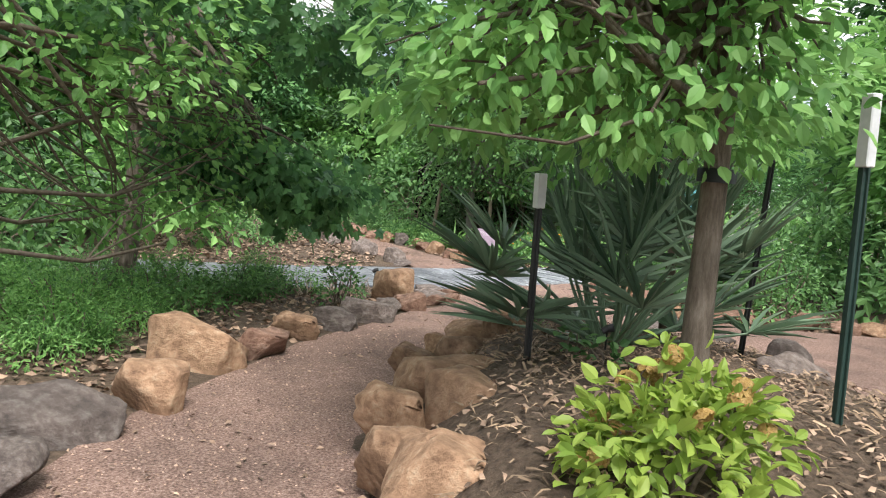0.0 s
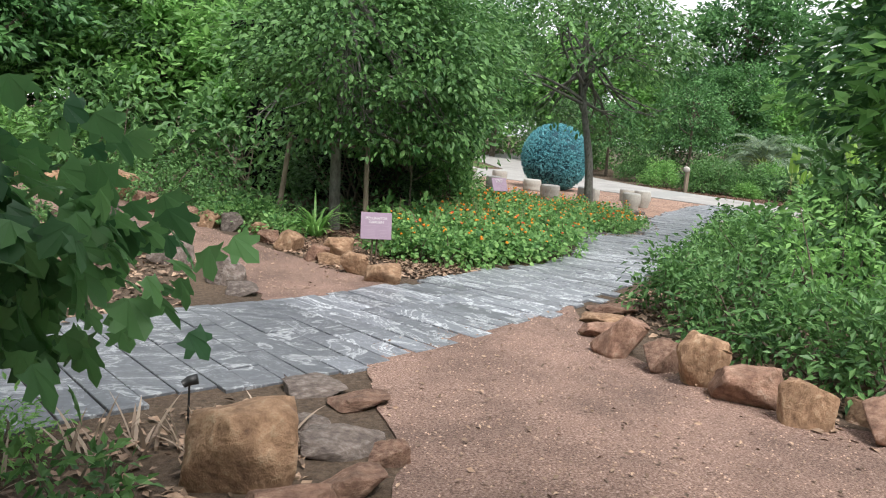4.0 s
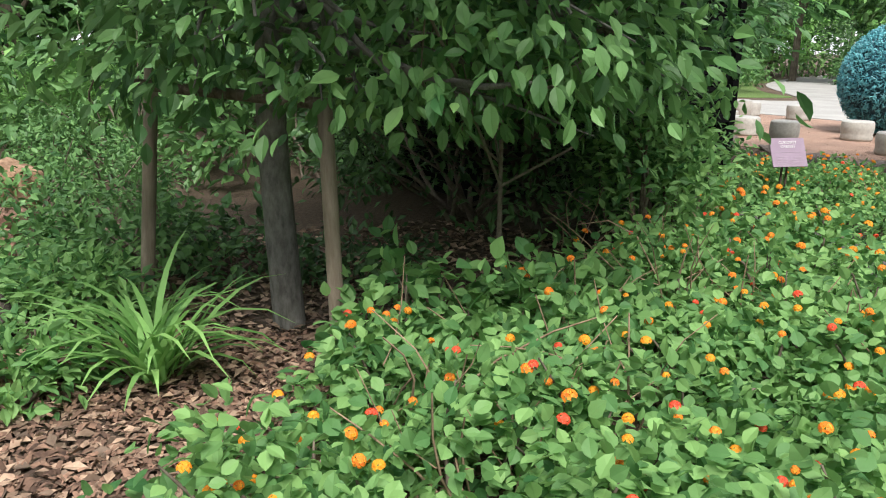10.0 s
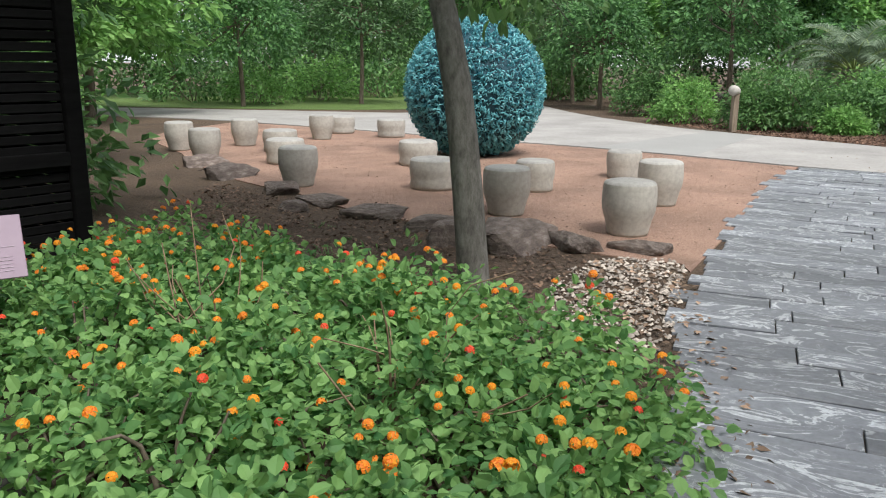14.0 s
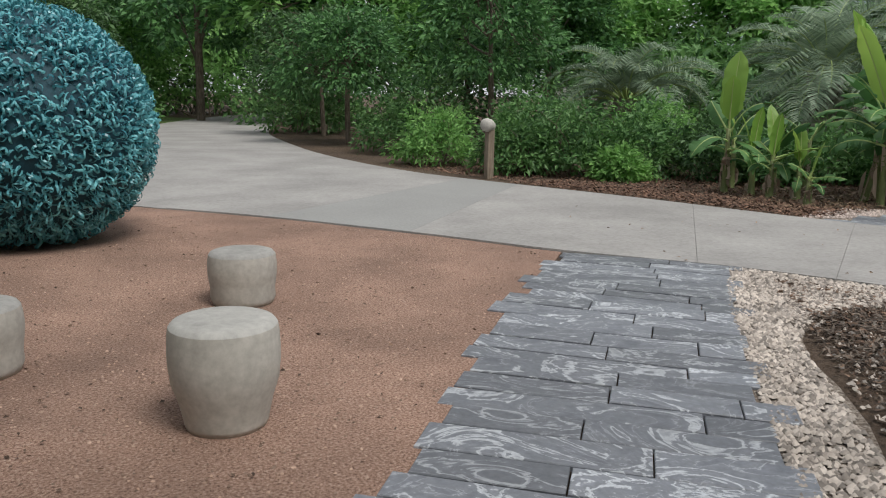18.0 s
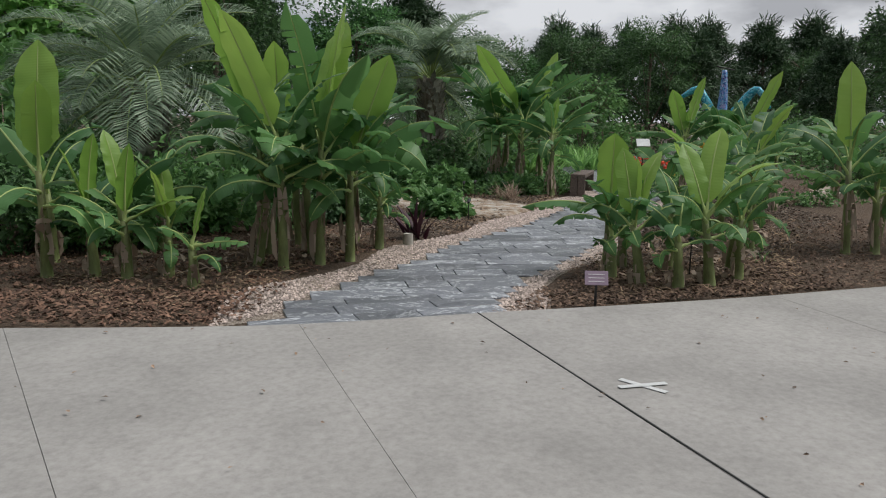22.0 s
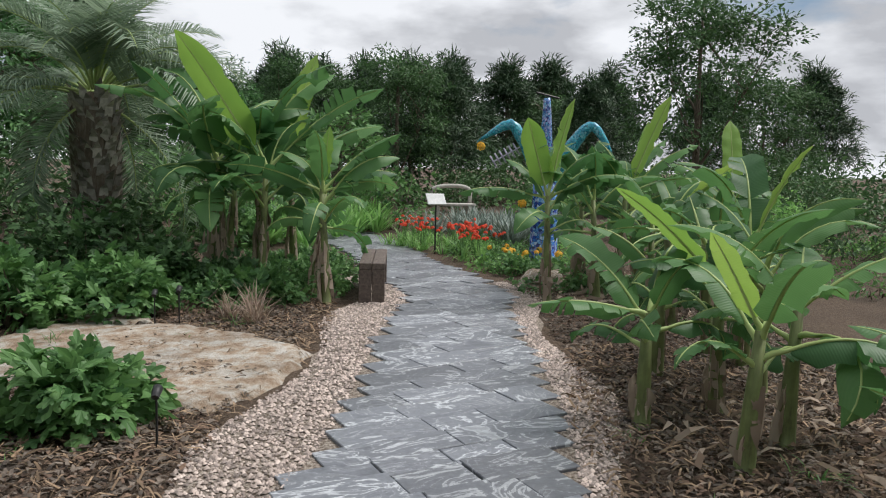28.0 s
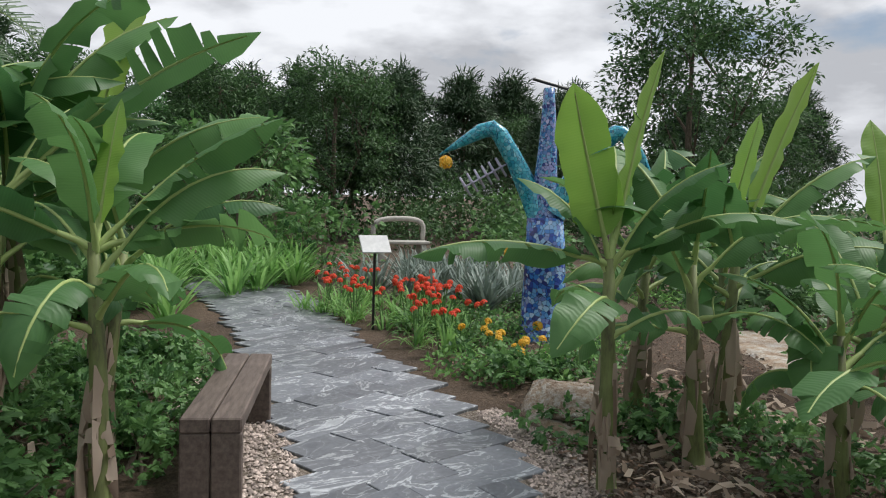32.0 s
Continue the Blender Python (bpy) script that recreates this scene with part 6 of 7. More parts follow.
def sculpture():
    root = thing("bird_tree_sculpture", "blue mosaic tree sculpture with turquoise bird-neck branches", "sculpture", at=pose(32.4, 22.85, 0))
    v, f = tube([(0, 0, -0.05), (0, 0, 0.5), (0, 0, 1.0), (0, 0.02, 1.35)], [0.245, 0.24, 0.22, 0.2], 14)
    part("trunk", mesh_of("trunk", v, f, M["mosaic"], True), root)
    v, f = tube(smooth_line([(0, 0.02, 1.25), (0, 0.03, 1.7), (0, 0.02, 2.2), (0.0, 0.03, 2.75)], 4), np.linspace(0.17, 0.06, 13), 12)
    part("upright_branch", mesh_of("upright_branch", v, f, M["mosaic2"], True), root)
    v, f = tube([(0.02, 0.05, 1.35), (0.06, 0.2, 1.65), (0.11, 0.36, 1.97), (0.16, 0.52, 2.24), (0.18, 0.6, 2.3), (0.21, 0.72, 2.27), (0.27, 0.93, 2.14), (0.33, 1.15, 2.0)], [0.15, 0.12, 0.1, 0.095, 0.095, 0.085, 0.05, 0.01], 12)
    part("bird_branch", mesh_of("bird_branch", v, f, M["teal"], True), root, "turquoise branch shaped like a bird's neck and beak")
    v, f = tube(smooth_line([(-0.05, -0.05, 1.4), (-0.15, -0.35, 1.9), (-0.27, -0.65, 2.28), (-0.36, -0.85, 2.1), (-0.42, -0.98, 1.85)], 4), np.linspace(0.15, 0.03, 17), 12)
    part("side_branch", mesh_of("side_branch", v, f, M["teal"], True), root)
    fern = [tube([(0.25, 0.87, 1.66), (0.14, 0.42, 1.93)], [0.012, 0.012], 6)]
    for k in range(7):
        t = k / 6
        c = np.array([0.25, 0.87, 1.66]) * (1 - t) + np.array([0.14, 0.42, 1.93]) * t
        for s in (-1, 1):
            fern.append(tube([c, c + s * np.array([0.02, 0.06, 0.1])], [0.018, 0.014], 6))
    v, f = joined(fern)
    part("fern_ornament", mesh_of("fern_ornament", v, f, M["lilac"], True), root, "pale lilac fern-shaped ornament")
    for p in [(0.3, 1.1, 1.93), (0.0, 0.42, 0.98), (-0.08, -0.16, 1.52), (-0.1, 0.1, 0.2), (-0.2, -0.2, 0.12)]:
        part("ornament", flower_mesh("yellow_flower", 0.09), root, "yellow flower ornament", pose(p[0] - 0.1, p[1], p[2], 0, -70, 0))
    part("top_ornament", box("top_ornament", 0.03, 0.42, 0.03, M["black_metal"], 0.008), root, "dark metal finial", pose(0, 0.02, 2.78, 12, 0, 0))
    return root


sculpture()

# plaque, low wall, frame, small labels and lamps
pq = thing("plaque", "tilted pale information plaque on a thin stake", "sign", at=pose(33.05, 24.65, 0, 0, 0, -80))
part("stake", box("stake", 0.025, 0.025, 0.95, M["black_metal"], 0.003), pq)
part("panel", box("panel", 0.34, 0.02, 0.26, M["white_paint"], 0.004, False), pq, "pale printed panel", pose(0, 0, 0.98, -45, 0, 0))
sg = thing("plant_label", "small grey plant label on a black stake", "sign", at=pose(18.87, 25.42, 0, 0, 0, -82))
part("stake", box("stake", 0.02, 0.02, 0.22, M["black_metal"], 0.003), sg)
lab = part("panel", box("panel", 0.19, 0.012, 0.12, M["sign"], 0.003, False), sg, "", pose(0, 0, 0.245, -25, 0, 0))
for k in range(3):
    part("text_bar", box("text_bar", 0.13, 0.002, 0.006, M["white"], 0, False), lab, "", pose(0, -0.0072, 0.03 - k * 0.03))


def stake_lamp(x, y, h):
    root = thing("path_light", "small black spotlight on a thin ground stake", "lamp", at=pose(x, y, gz1(x, y)), group="path lights")
    v, f = tube([(0, 0, -0.03), (0.0, 0, h)], [0.007, 0.006], 6)
    part("stake", mesh_of("stake", v, f, M["black_metal"]), root)
    v, f = tube([(-0.03, 0, h), (0.0, 0, h + 0.02), (0.04, 0, h + 0.03)], [0.02, 0.026, 0.028], 10)
    part("head", mesh_of("head", v, f, M["black_metal"], True), root)
    return root


for p in [(23.7, 27.4, 0.3), (27.0, 27.9, 0.32), (13.9, 24.1, 0.18), (20.35, 24.55, 0.35), (-0.75, 9.6, 0.28), (1.15, 4.95, 0.12), (26.9, 28.1, 0.3)]:
    stake_lamp(*p)
v_, f_ = joined([tube([(0, 0, -0.02), (0, 0, 0.15)], [0.06, 0.06], 16, False), tube([(0, 0, 0.15), (0, 0, 0.02)], [0.05, 0.05], 16, True)])
thing("pipe_cap", "short grey plastic pipe standing in the mulch", "pipe", at=pose(21.4, 27.7, 0), me=mesh_of("pipe_cap", v_, f_, M["stool"], True))
strap_clump(21.95, 27.75, 26, 0.55, 0.05, 640, "cordyline", "dark maroon spiky cordyline", "cordyline", "plant", 0.35)

for i, (x, y) in enumerate([(27.2, 27.45), (27.0, 27.2), (27.4, 27.25)]):
    strap_clump(x, y, 60, 0.45, 0.012, 1380 + i, "dry_leaf", "tuft of withered tan grass under the bananas", "dry_grass_tuft", "grass", 0.5)
# flat stones set in the beds
def flag(pts, seed, label):
    rng = np.random.default_rng(seed)
    o = smooth_line(pts, 6, True)
    o = o + rng.normal(size=o.shape) * 0.025
    lo_, hi_ = o.min(axis=0), o.max(axis=0)
    q = np.stack(np.meshgrid(np.arange(lo_[0], hi_[0], 0.09), np.arange(lo_[1], hi_[1], 0.09)), -1).reshape(-1, 2)
    q = q[inside(q, o)]
    q = q[edge_distance(q[:, 0], q[:, 1], np.concatenate([o, o[:1]])) > 0.04]
    c0 = o.mean(axis=0)
    rim = o + (c0 - o) * 0.02
    n = len(o)
    allp = np.concatenate([o, q])
    co, _, tri, *_ = delaunay_2d_cdt([Vector(p) for p in allp], [(i, (i + 1) % n) for i in range(n)], [], 0, 1e-5)
    co = np.array([tuple(c) for c in co])
    tri = [tuple(t) for t in tri if inside(co[list(t)].mean(axis=0)[None], o)[0]]
    z = np.array([0.045 + 0.018 * noise.noise(Vector((x * 1.6, y * 1.6, seed))) + 0.012 * noise.noise(Vector((x * 6, y * 6, seed))) for x, y in co])
    z[:n] = -0.005
    me = mesh_of("flagstone", np.c_[co, z], tri, M["flag"], True)
    return thing("flagstone", label, "stone", me=me)


for k, pts in enumerate([[(25.4, 29.2), (26.8, 29.1), (26.9, 28.0), (26.1, 26.85), (25.4, 26.7), (24.5, 27.05), (24.35, 27.5), (24.9, 28.2)], [(27.6, 28.9), (27.4, 28.25), (27.0, 28.15), (27.0, 28.6), (27.2, 29.1)], [(29.55, 24.0), (29.9, 23.65), (29.6, 23.4), (28.95, 23.6), (29.0, 23.9)], [(29.5, 23.3), (29.3, 22.95), (28.9, 23.1), (29.0, 23.4)], [(29.6, 22.5), (29.5, 22.1), (29.15, 22.1), (29.2, 22.5)], [(31.9, 20.9), (31.8, 20.4), (31.2, 20.4), (31.1, 20.85)], [(30.3, 21.5), (30.1, 21.0), (29.7, 21.1), (29.8, 21.6)]]):
    flag(pts, 20 + k, "broad pale buff flagstone set in the bed")

flag([(32.6, 20.6), (32.4, 19.7), (31.2, 20.4), (30.0, 21.1), (30.1, 21.6), (31.2, 21.0)], 40, "pale flagstones of a side path")
# chalk cross on the concrete
cross = thing("chalk_cross", "white chalk cross marked on the concrete", "marking", at=pose(16.9, 25.1, 0.035))
for a_ in (18, 78):
    part("stroke", box("stroke", 0.3, 0.042, 0.002, M["white_paint"], 0), cross, "", pose(0, 0, 0.0 if a_ == 18 else 0.003, 0, 0, a_ + 40))
v_, f_ = tube([(15.42, 24.5, 0.029), (18.3, 26.3, 0.029)], [0.008, 0.008], 6)
thing("expansion_joint", "dark filler of an expansion joint in concrete", "joint", kind="structure", me=mesh_of("expansion_joint", v_, f_, M["black_metal"]))


# low ground cover under the bananas and by the maple
gc = np.random.default_rng(640)
for i, (x, y) in enumerate(list(scatter(gc, np.array([(28.3, 26.6), (29.2, 26.2), (31.5, 26.4), (31.5, 28.0), (28.6, 28.6), (27.6, 27.6)]), 34)) + list(scatter(gc, np.array([(29.3, 24.0), (30.8, 23.9), (30.2, 21.8), (27.5, 21.5), (28.0, 23.2)]), 9)) + list(scatter(gc, np.array([(22.6, 28.8), (24.0, 29.0), (25.3, 30.0), (23.0, 30.3)]), 6))):
    shrub(x, y, 0.7, gc.uniform(0.16, 0.32), 26, (0.07, 0.05), "maple", "leaf_mid", 641 + i, "low leafy ground cover in the bed", "ground_cover_plant", 0.1, 5, "plant", None, 9)
for i, (x, y) in enumerate(list(scatter(gc, np.array([(-5.5, 5.0), (-2.2, 5.2), (-1.9, 7.0), (-1.6, 8.8), (-3.0, 9.0), (-5.5, 8.5)]), 16))):
    shrub(x, y, 0.8, gc.uniform(0.25, 0.5), 30, (0.07, 0.03), "kite", "grass", 675 + i, "soft green undergrowth beneath the maple", "ground_cover_plant", 0.13, 5, "plant", None, 12)

for i, (x, y) in enumerate(list(scatter(gc, np.array([(22.8, 27.3), (24.4, 27.3), (27.6, 27.0), (28.0, 27.9), (25.5, 29.5), (22.8, 28.6)]), 12)) + list(scatter(gc, np.array([(19.5, 25.6), (23.0, 25.0), (28.0, 24.2), (27.0, 22.5), (21.0, 23.0)]), 12)) + list(scatter(gc, np.array([(11.0, 21.0), (13.8, 24.4), (15.2, 23.4), (12.5, 19.5)]), 6)) + list(scatter(gc, np.array([(5.0, 25.8), (6.2, 25.4), (7.0, 23.8), (6.6, 22.8), (5.4, 24.0)]), 7)) + list(scatter(gc, np.array([(0.5, 4.4), (0.9, 6.6), (1.2, 5.0), (0.7, 3.6)]), 4))):
    strap_clump(x, y, 24, gc.uniform(0.12, 0.26), 0.008, 1300 + i, "grass" if i % 3 else "dry_leaf", "small tuft of weedy grass in the mulch", "weed_tuft", "grass", 1.1)

for i, (x, y) in enumerate(scatter(gc, np.array([(30.4, 24.1), (31.6, 24.35), (33.5, 24.2), (36.0, 23.0), (35.0, 21.2), (31.4, 22.2), (30.4, 23.2)]), 44)):
    shrub(x, y, 0.7, gc.uniform(0.1, 0.24), 22, (0.06, 0.035), "ovate", "leaf_mid" if i % 3 else "leaf_light", 1400 + i, "low leafy ground cover in the bed", "ground_cover_plant", 0.1, 4, "plant", None, 7)
for i, (x, y) in enumerate(scatter(gc, np.array([(27.0, 21.2), (30.0, 20.2), (36.0, 20.4), (38.0, 15.0), (30.0, 14.0), (26.0, 18.0)]), 60)):
    shrub(x, y, 1.1, gc.uniform(0.12, 0.3), 24, (0.09, 0.04), "kite", "grass" if i % 3 else "leaf_light", 1460 + i, "low weedy growth on the open ground", "ground_cover_plant", 0.13, 4, "plant", None, 8)
# lawn beyond the fork of the walk
sheet("lawn", smooth_line([(10.6, 42.6), (11.0, 46), (12.4, 54), (16.0, 64), (2, 66), (-6, 50), (4, 43.6)], 4, True), 0.012, 0.03, M["lawn"], "mown green lawn beyond the walk", "lawn", 0.05, 9)

# ---- flower bed by the sculpture ----
lil = np.array([(31.6, 24.45), (32.4, 24.55), (33.6, 25.0), (35.0, 25.6), (36.0, 24.6), (34.5, 23.6), (32.6, 23.7), (31.4, 24.0)])
for i, (x, y) in enumerate(scatter(np.random.default_rng(71), lil, 48)):
    strap_clump(x, y, 20, 0.5, 0.025, 700 + i, "leaf_light", "clump of daylily leaves with red-orange flowers", "daylily", "flower", 0.9, ("red_flower", 3, 0.048, 0.5) if i % 3 else None)
for i in range(7):
    strap_clump(rs.uniform(30.7, 32.0), rs.uniform(23.3, 24.0), 16, 0.3, 0.025, 735 + i, "leaf_light", "low plant with yellow flowers", "daylily", "flower", 0.9, ("yellow_flower", 2, 0.05, 0.3))
for i, (x, y) in enumerate(scatter(np.random.default_rng(72), np.array([(34.0, 23.4), (36.5, 24.6), (38.5, 23.5), (37.0, 21.5), (34.5, 21.8)]), 32)):
    strap_clump(x, y, 44, 0.8, 0.04, 750 + i, "silver", "spiky silver-green bromeliad clump", "bromeliad", "plant", 0.45)
for i, (x, y) in enumerate(scatter(np.random.default_rng(73), np.array([(33.2, 26.6), (35.0, 26.9), (36.5, 25.2), (39, 25.0), (39.5, 27.0), (36, 28.3), (33.6, 28.0)]), 46)):
    strap_clump(x, y, 34, 0.95, 0.05, 780 + i, "leaf_light", "tall bright green ginger clump", "ginger_clump", "plant", 0.5)
for i, (x, y, w, h, m) in enumerate([(27.5, 28.6, 1.0, 0.55, "leaf_mid"), (27.0, 29.4, 1.0, 0.6, "leaf_mid"), (24.15, 27.95, 0.7, 0.36, "leaf_mid"), (23.7, 29.3, 0.9, 0.4, "leaf_mid"), (28.6, 28.4, 1.0, 0.6, "leaf_dark"), (28.2, 27.3, 0.8, 0.3, "leaf_mid"), (28.9, 27.7, 0.8, 0.35, "leaf_dark"), (29.0, 29.5, 1.4, 0.9, "leaf_dark"), (30.4, 29.2, 1.4, 1.0, "leaf_dark"), (27.5, 30.5, 1.6, 1.1, "leaf_dark"), (29.0, 31.5, 2.0, 1.5, "leaf_dark"), (26.0, 31.0, 1.8, 1.2, "leaf_dark"), (24.0, 31, 1.8, 1.2, "leaf_dark"), (33.5, 30.5, 2.2, 1.6, "leaf_dark"), (33.8, 28.5, 1.6, 1.0, "leaf_mid"), (22.3, 30.2, 1.5, 0.9, "leaf_mid"), (23.2, 29.3, 1.2, 0.6, "leaf_dark"), (25.2, 29.6, 1.3, 0.7, "leaf_dark"),
                                     (38.5, 25.0, 2.0, 1.6, "leaf_mid"), (41.0, 26.0, 2.4, 1.8, "leaf_mid"), (39.0, 21.0, 2.2, 1.4, "leaf_mid"), (36.0, 19.5, 2.0, 1.2, "leaf_mid"), (33.5, 19.5, 1.8, 1.0, "leaf_dark"), (34.5, 28.0, 1.4, 0.8, "leaf_mid")]):
    shrub(x, y, w, h, 90, (0.12, 0.09), "maple", m, 800 + i, "leafy green garden plant", clump=0.17 if h < 0.8 else 0.26, per=9)
tree(40.0, 26.5, 2.6, 0.06, (2.0, 1.4, 0.9), 60, 26, (0.18, 0.09), "ovate", "leaf_mid", 830, clump=0.45, label="small multi-stemmed tree with open leafy crown", limbs=18, fork=0.1)


def low_arch(x, y):
    root = thing("arched_bench", "low pale concrete bench with a curved back", "bench", at=pose(x, y, 0, 0, 0, -82))
    part("seat", box("seat", 1.3, 0.45, 0.08, M["stool"], 0.02), root, "", pose(0, 0, 0.42))
    for s in (-1, 1):
        part("leg", box("leg", 0.14, 0.4, 0.42, M["stool"], 0.02), root, "", pose(s * 0.5, 0, 0))
    v, f = tube(smooth_line([(-0.6, 0.2, 0.5), (-0.55, 0.2, 0.9), (0, 0.2, 1.0), (0.55, 0.2, 0.92), (0.6, 0.2, 0.5)], 4), [0.06] * 17, 8)
    part("back_rail", mesh_of("back_rail", v, f, M["stool"], True), root)
    return root


low_arch(41.9, 22.95)
tr = thing("timber_frame", "low dark timber frame round a young plant", "frame", at=pose(40.0, 25.3, 0, 0, 0, -85))
for s in (-1, 0, 1):
    part("post", box("post", 0.07, 0.07, 1.1, M["stake"], 0.006), tr, "", pose(s * 0.48, 0, 0))
for z_ in (0.6, 1.05):
    part("rail", box("rail", 1.1, 0.05, 0.09, M["stake"], 0.006), tr, "", pose(0, -0.05, z_))

# ---- trees all round ----
rb = np.random.default_rng(90)
protos = []
for i, (h, r, cz, rz, m, kind, lf) in enumerate([(8, 3.0, 4.2, 3.6, "leaf_deep", "kite", (0.26, 0.13)), (8.5, 3.0, 4.3, 4.1, "leaf_dark", "kite", (0.2, 0.1)), (6.5, 2.8, 3.2, 3.0, "leaf_light", "kite", (0.3, 0.15)), (9, 3.2, 4.8, 4.2, "pine", "blade", (0.5, 0.075))]):
    protos.append(tree(0, 0, h * 0.9, 0.16, (cz, r, rz), 230, (44, 52, 44, 44)[i], lf, kind, m, 900 + i, clump=0.66, label=["broad green woodland tree", "dark green woodland tree", "light green woodland tree", "dark conifer on the skyline"][i], name="woodland_tree", limbs=8, at=pose(70 + 12 * i, 85, 0), split=False, fork=0.2, cone=i == 3))
bushes = []
for i, (w, h, m) in enumerate([(4.0, 2.6, "leaf_mid"), (4.0, 2.2, "leaf_light"), (4.2, 2.8, "leaf_dark")]):
    b_ = shrub(66, 70 + i * 6, w, h, 145, (0.255, 0.13), "kite", m, 910 + i, ["dense green thicket bush of small leaves", "light green thicket bush of small leaves", "dark green thicket bush of small leaves"][i], "thicket_bush", 0.5, 7, per=9)
    bushes.append(b_)


def wood(x, y, k, s, sz=1.0):
    return copy_thing(protos[k], pose(x, y, 0, 0, 0, rb.uniform(0, 360)) @ Matrix.Diagonal((s, s, s * sz, 1)))


def bush(x, y, k, s):
    return copy_thing(bushes[k], pose(x, y, 0, 0, 0, rb.uniform(0, 360)) @ Matrix.Scale(s, 4))


# beside the start and the garden path
for row in [(-9, 3, 0, 0.7), (-9.5, 9, 1, 0.8), (-8.5, 14, 2, 1.0), (-10.5, 18, 2, 1.1), (-3.2, 28.0, 2, 0.8), (0.2, 25.6, 2, 0.8), (-8, 27.5, 0, 1.0), (-13, 22, 1, 1.0), (-14, 12, 1, 1.1), (-3, 29, 1, 1.0), (1.8, 28.5, 0, 0.8), (-11, 16, 0, 1.2)]:
    wood(*row)
# south of the slate walk
for row in [(11.5, 16.3, 2, 1.0), (9.8, 14.3, 0, 0.95), (13.5, 18.0, 1, 0.8), (7.5, 3, 0, 0.8), (9.5, 7.5, 2, 0.8), (9.0, 12.0, 2, 0.9), (12, 9.5, 0, 1.0), (14, 14, 2, 0.9), (17, 11, 0, 1.0)]:
    wood(*row)
# north-west of the plaza
for row in [(-8, 33, 2, 1.2), (0, 36, 2, 0.8), (2, 52, 2, 1.0), (-6, 48, 0, 1.1), (1.2, 40, 2, 1.0), (-10.5, 33, 0, 0.9), (-13, 37, 1, 1.1), (-6.8, 36, 2, 1.1), (-2.5, 42, 2, 1.2), (-16, 34, 0, 1.3), (-13, 31, 2, 1.1)]:
    wood(*row)
# beyond the fork of the concrete walk
for row in [(18, 72, 2, 1.3), (25, 77, 0, 1.3), (9, 72, 0, 1.3), (33, 92, 0, 1.5), (20, 84, 0, 1.4), (8, 54, 0, 0.9), (12, 66, 2, 1.0), (22, 60, 0, 0.9), (26, 52, 2, 1.0), (30, 50, 0, 1.1), (36, 76, 1, 1.1), (26, 90, 0, 1.3), (44, 82, 1, 1.2), (29, 50, 0, 1.6), (22, 57, 2, 1.6), (16, 60, 0, 1.4)]:
    wood(*row)
# behind the palms
for row in [(27, 44, 2, 0.9), (24, 43, 0, 0.8), (30, 40, 2, 1.0), (34, 37, 1, 0.8), (38, 34, 0, 0.7), (36, 42, 1, 1.0), (42, 40, 3, 0.8), (46, 31, 1, 0.62), (47.5, 33.5, 1, 0.62), (40, 46, 3, 1.0), (52, 36, 3, 0.9), (43, 35, 1, 0.6)]:
    wood(*row)
# on the eastern skyline
for row in [(49, 27.5, 1, 0.66), (49, 24, 1, 0.7), (55, 21, 3, 0.72), (57, 18, 3, 0.74), (52, 15.5, 3, 0.6), (46.5, 13.2, 1, 0.98), (51, 22, 3, 0.62), (58, 27, 3, 0.72), (53, 30, 0, 0.6), (57, 16, 1, 0.62), (60, 15, 3, 0.8), (56, 25, 3, 0.7), (60, 29, 3, 0.8), (50, 8.5, 1, 0.7), (56, 8, 3, 0.7), (46, 2, 1, 0.8), (62, 11, 3, 0.8), (64, 22, 3, 0.85), (58, 1, 3, 0.8), (40, 3, 0, 0.7)]:
    wood(*row)
# beside the start and the garden path
for row in [(-5.2, 12.8, 1, 0.9), (-6.0, 16.2, 1, 1.0), (-8.0, 19.3, 1, 1.1), (-10.6, 22.0, 0, 1.0), (-3.6, 23.4, 0, 0.9), (-0.9, 22.6, 0, 0.85), (0.6, 23.4, 0, 0.8), (-7.5, 13, 0, 1.1), (-7, 7, 0, 0.9), (-6.5, 10.8, 2, 0.8), (-10, 10, 2, 1.2), (-5.5, 1.5, 0, 0.9), (-10, 26, 0, 1.1), (-4, 28, 2, 1.0), (-7.2, 26.0, 1, 0.8), (-10.5, 27.8, 1, 1.0), (-12.5, 29.6, 1, 1.1), (-5.2, 24.6, 1, 0.7), (-15.5, 28.0, 1, 1.1), (1.5, 26.8, 0, 0.8), (5.8, 12.4, 0, 0.62), (-5.8, 6.2, 0, 0.7)]:
    bush(*row)
# behind the maple and the pavilion
for row in [(-6.5, 4.0, 1, 0.7), (-5.2, 8.6, 0, 0.55), (3.2, 25.9, 0, 0.7), (2.2, 24.5, 2, 0.7)]:
    bush(*row)
# south of the slate walk
for row in [(6.6, 14.3, 1, 0.55), (8.4, 14.8, 0, 0.8), (7.0, 10.2, 0, 0.8), (10, 16.4, 1, 0.7), (11.5, 13.5, 0, 0.9), (15, 17.5, 0, 0.8), (19, 14, 0, 0.9), (9, 5, 2, 0.9), (7, 1, 0, 1.0), (27, 16, 0, 0.5), (12.5, 17.3, 0, 0.6), (14.5, 15.5, 1, 0.7)]:
    bush(*row)
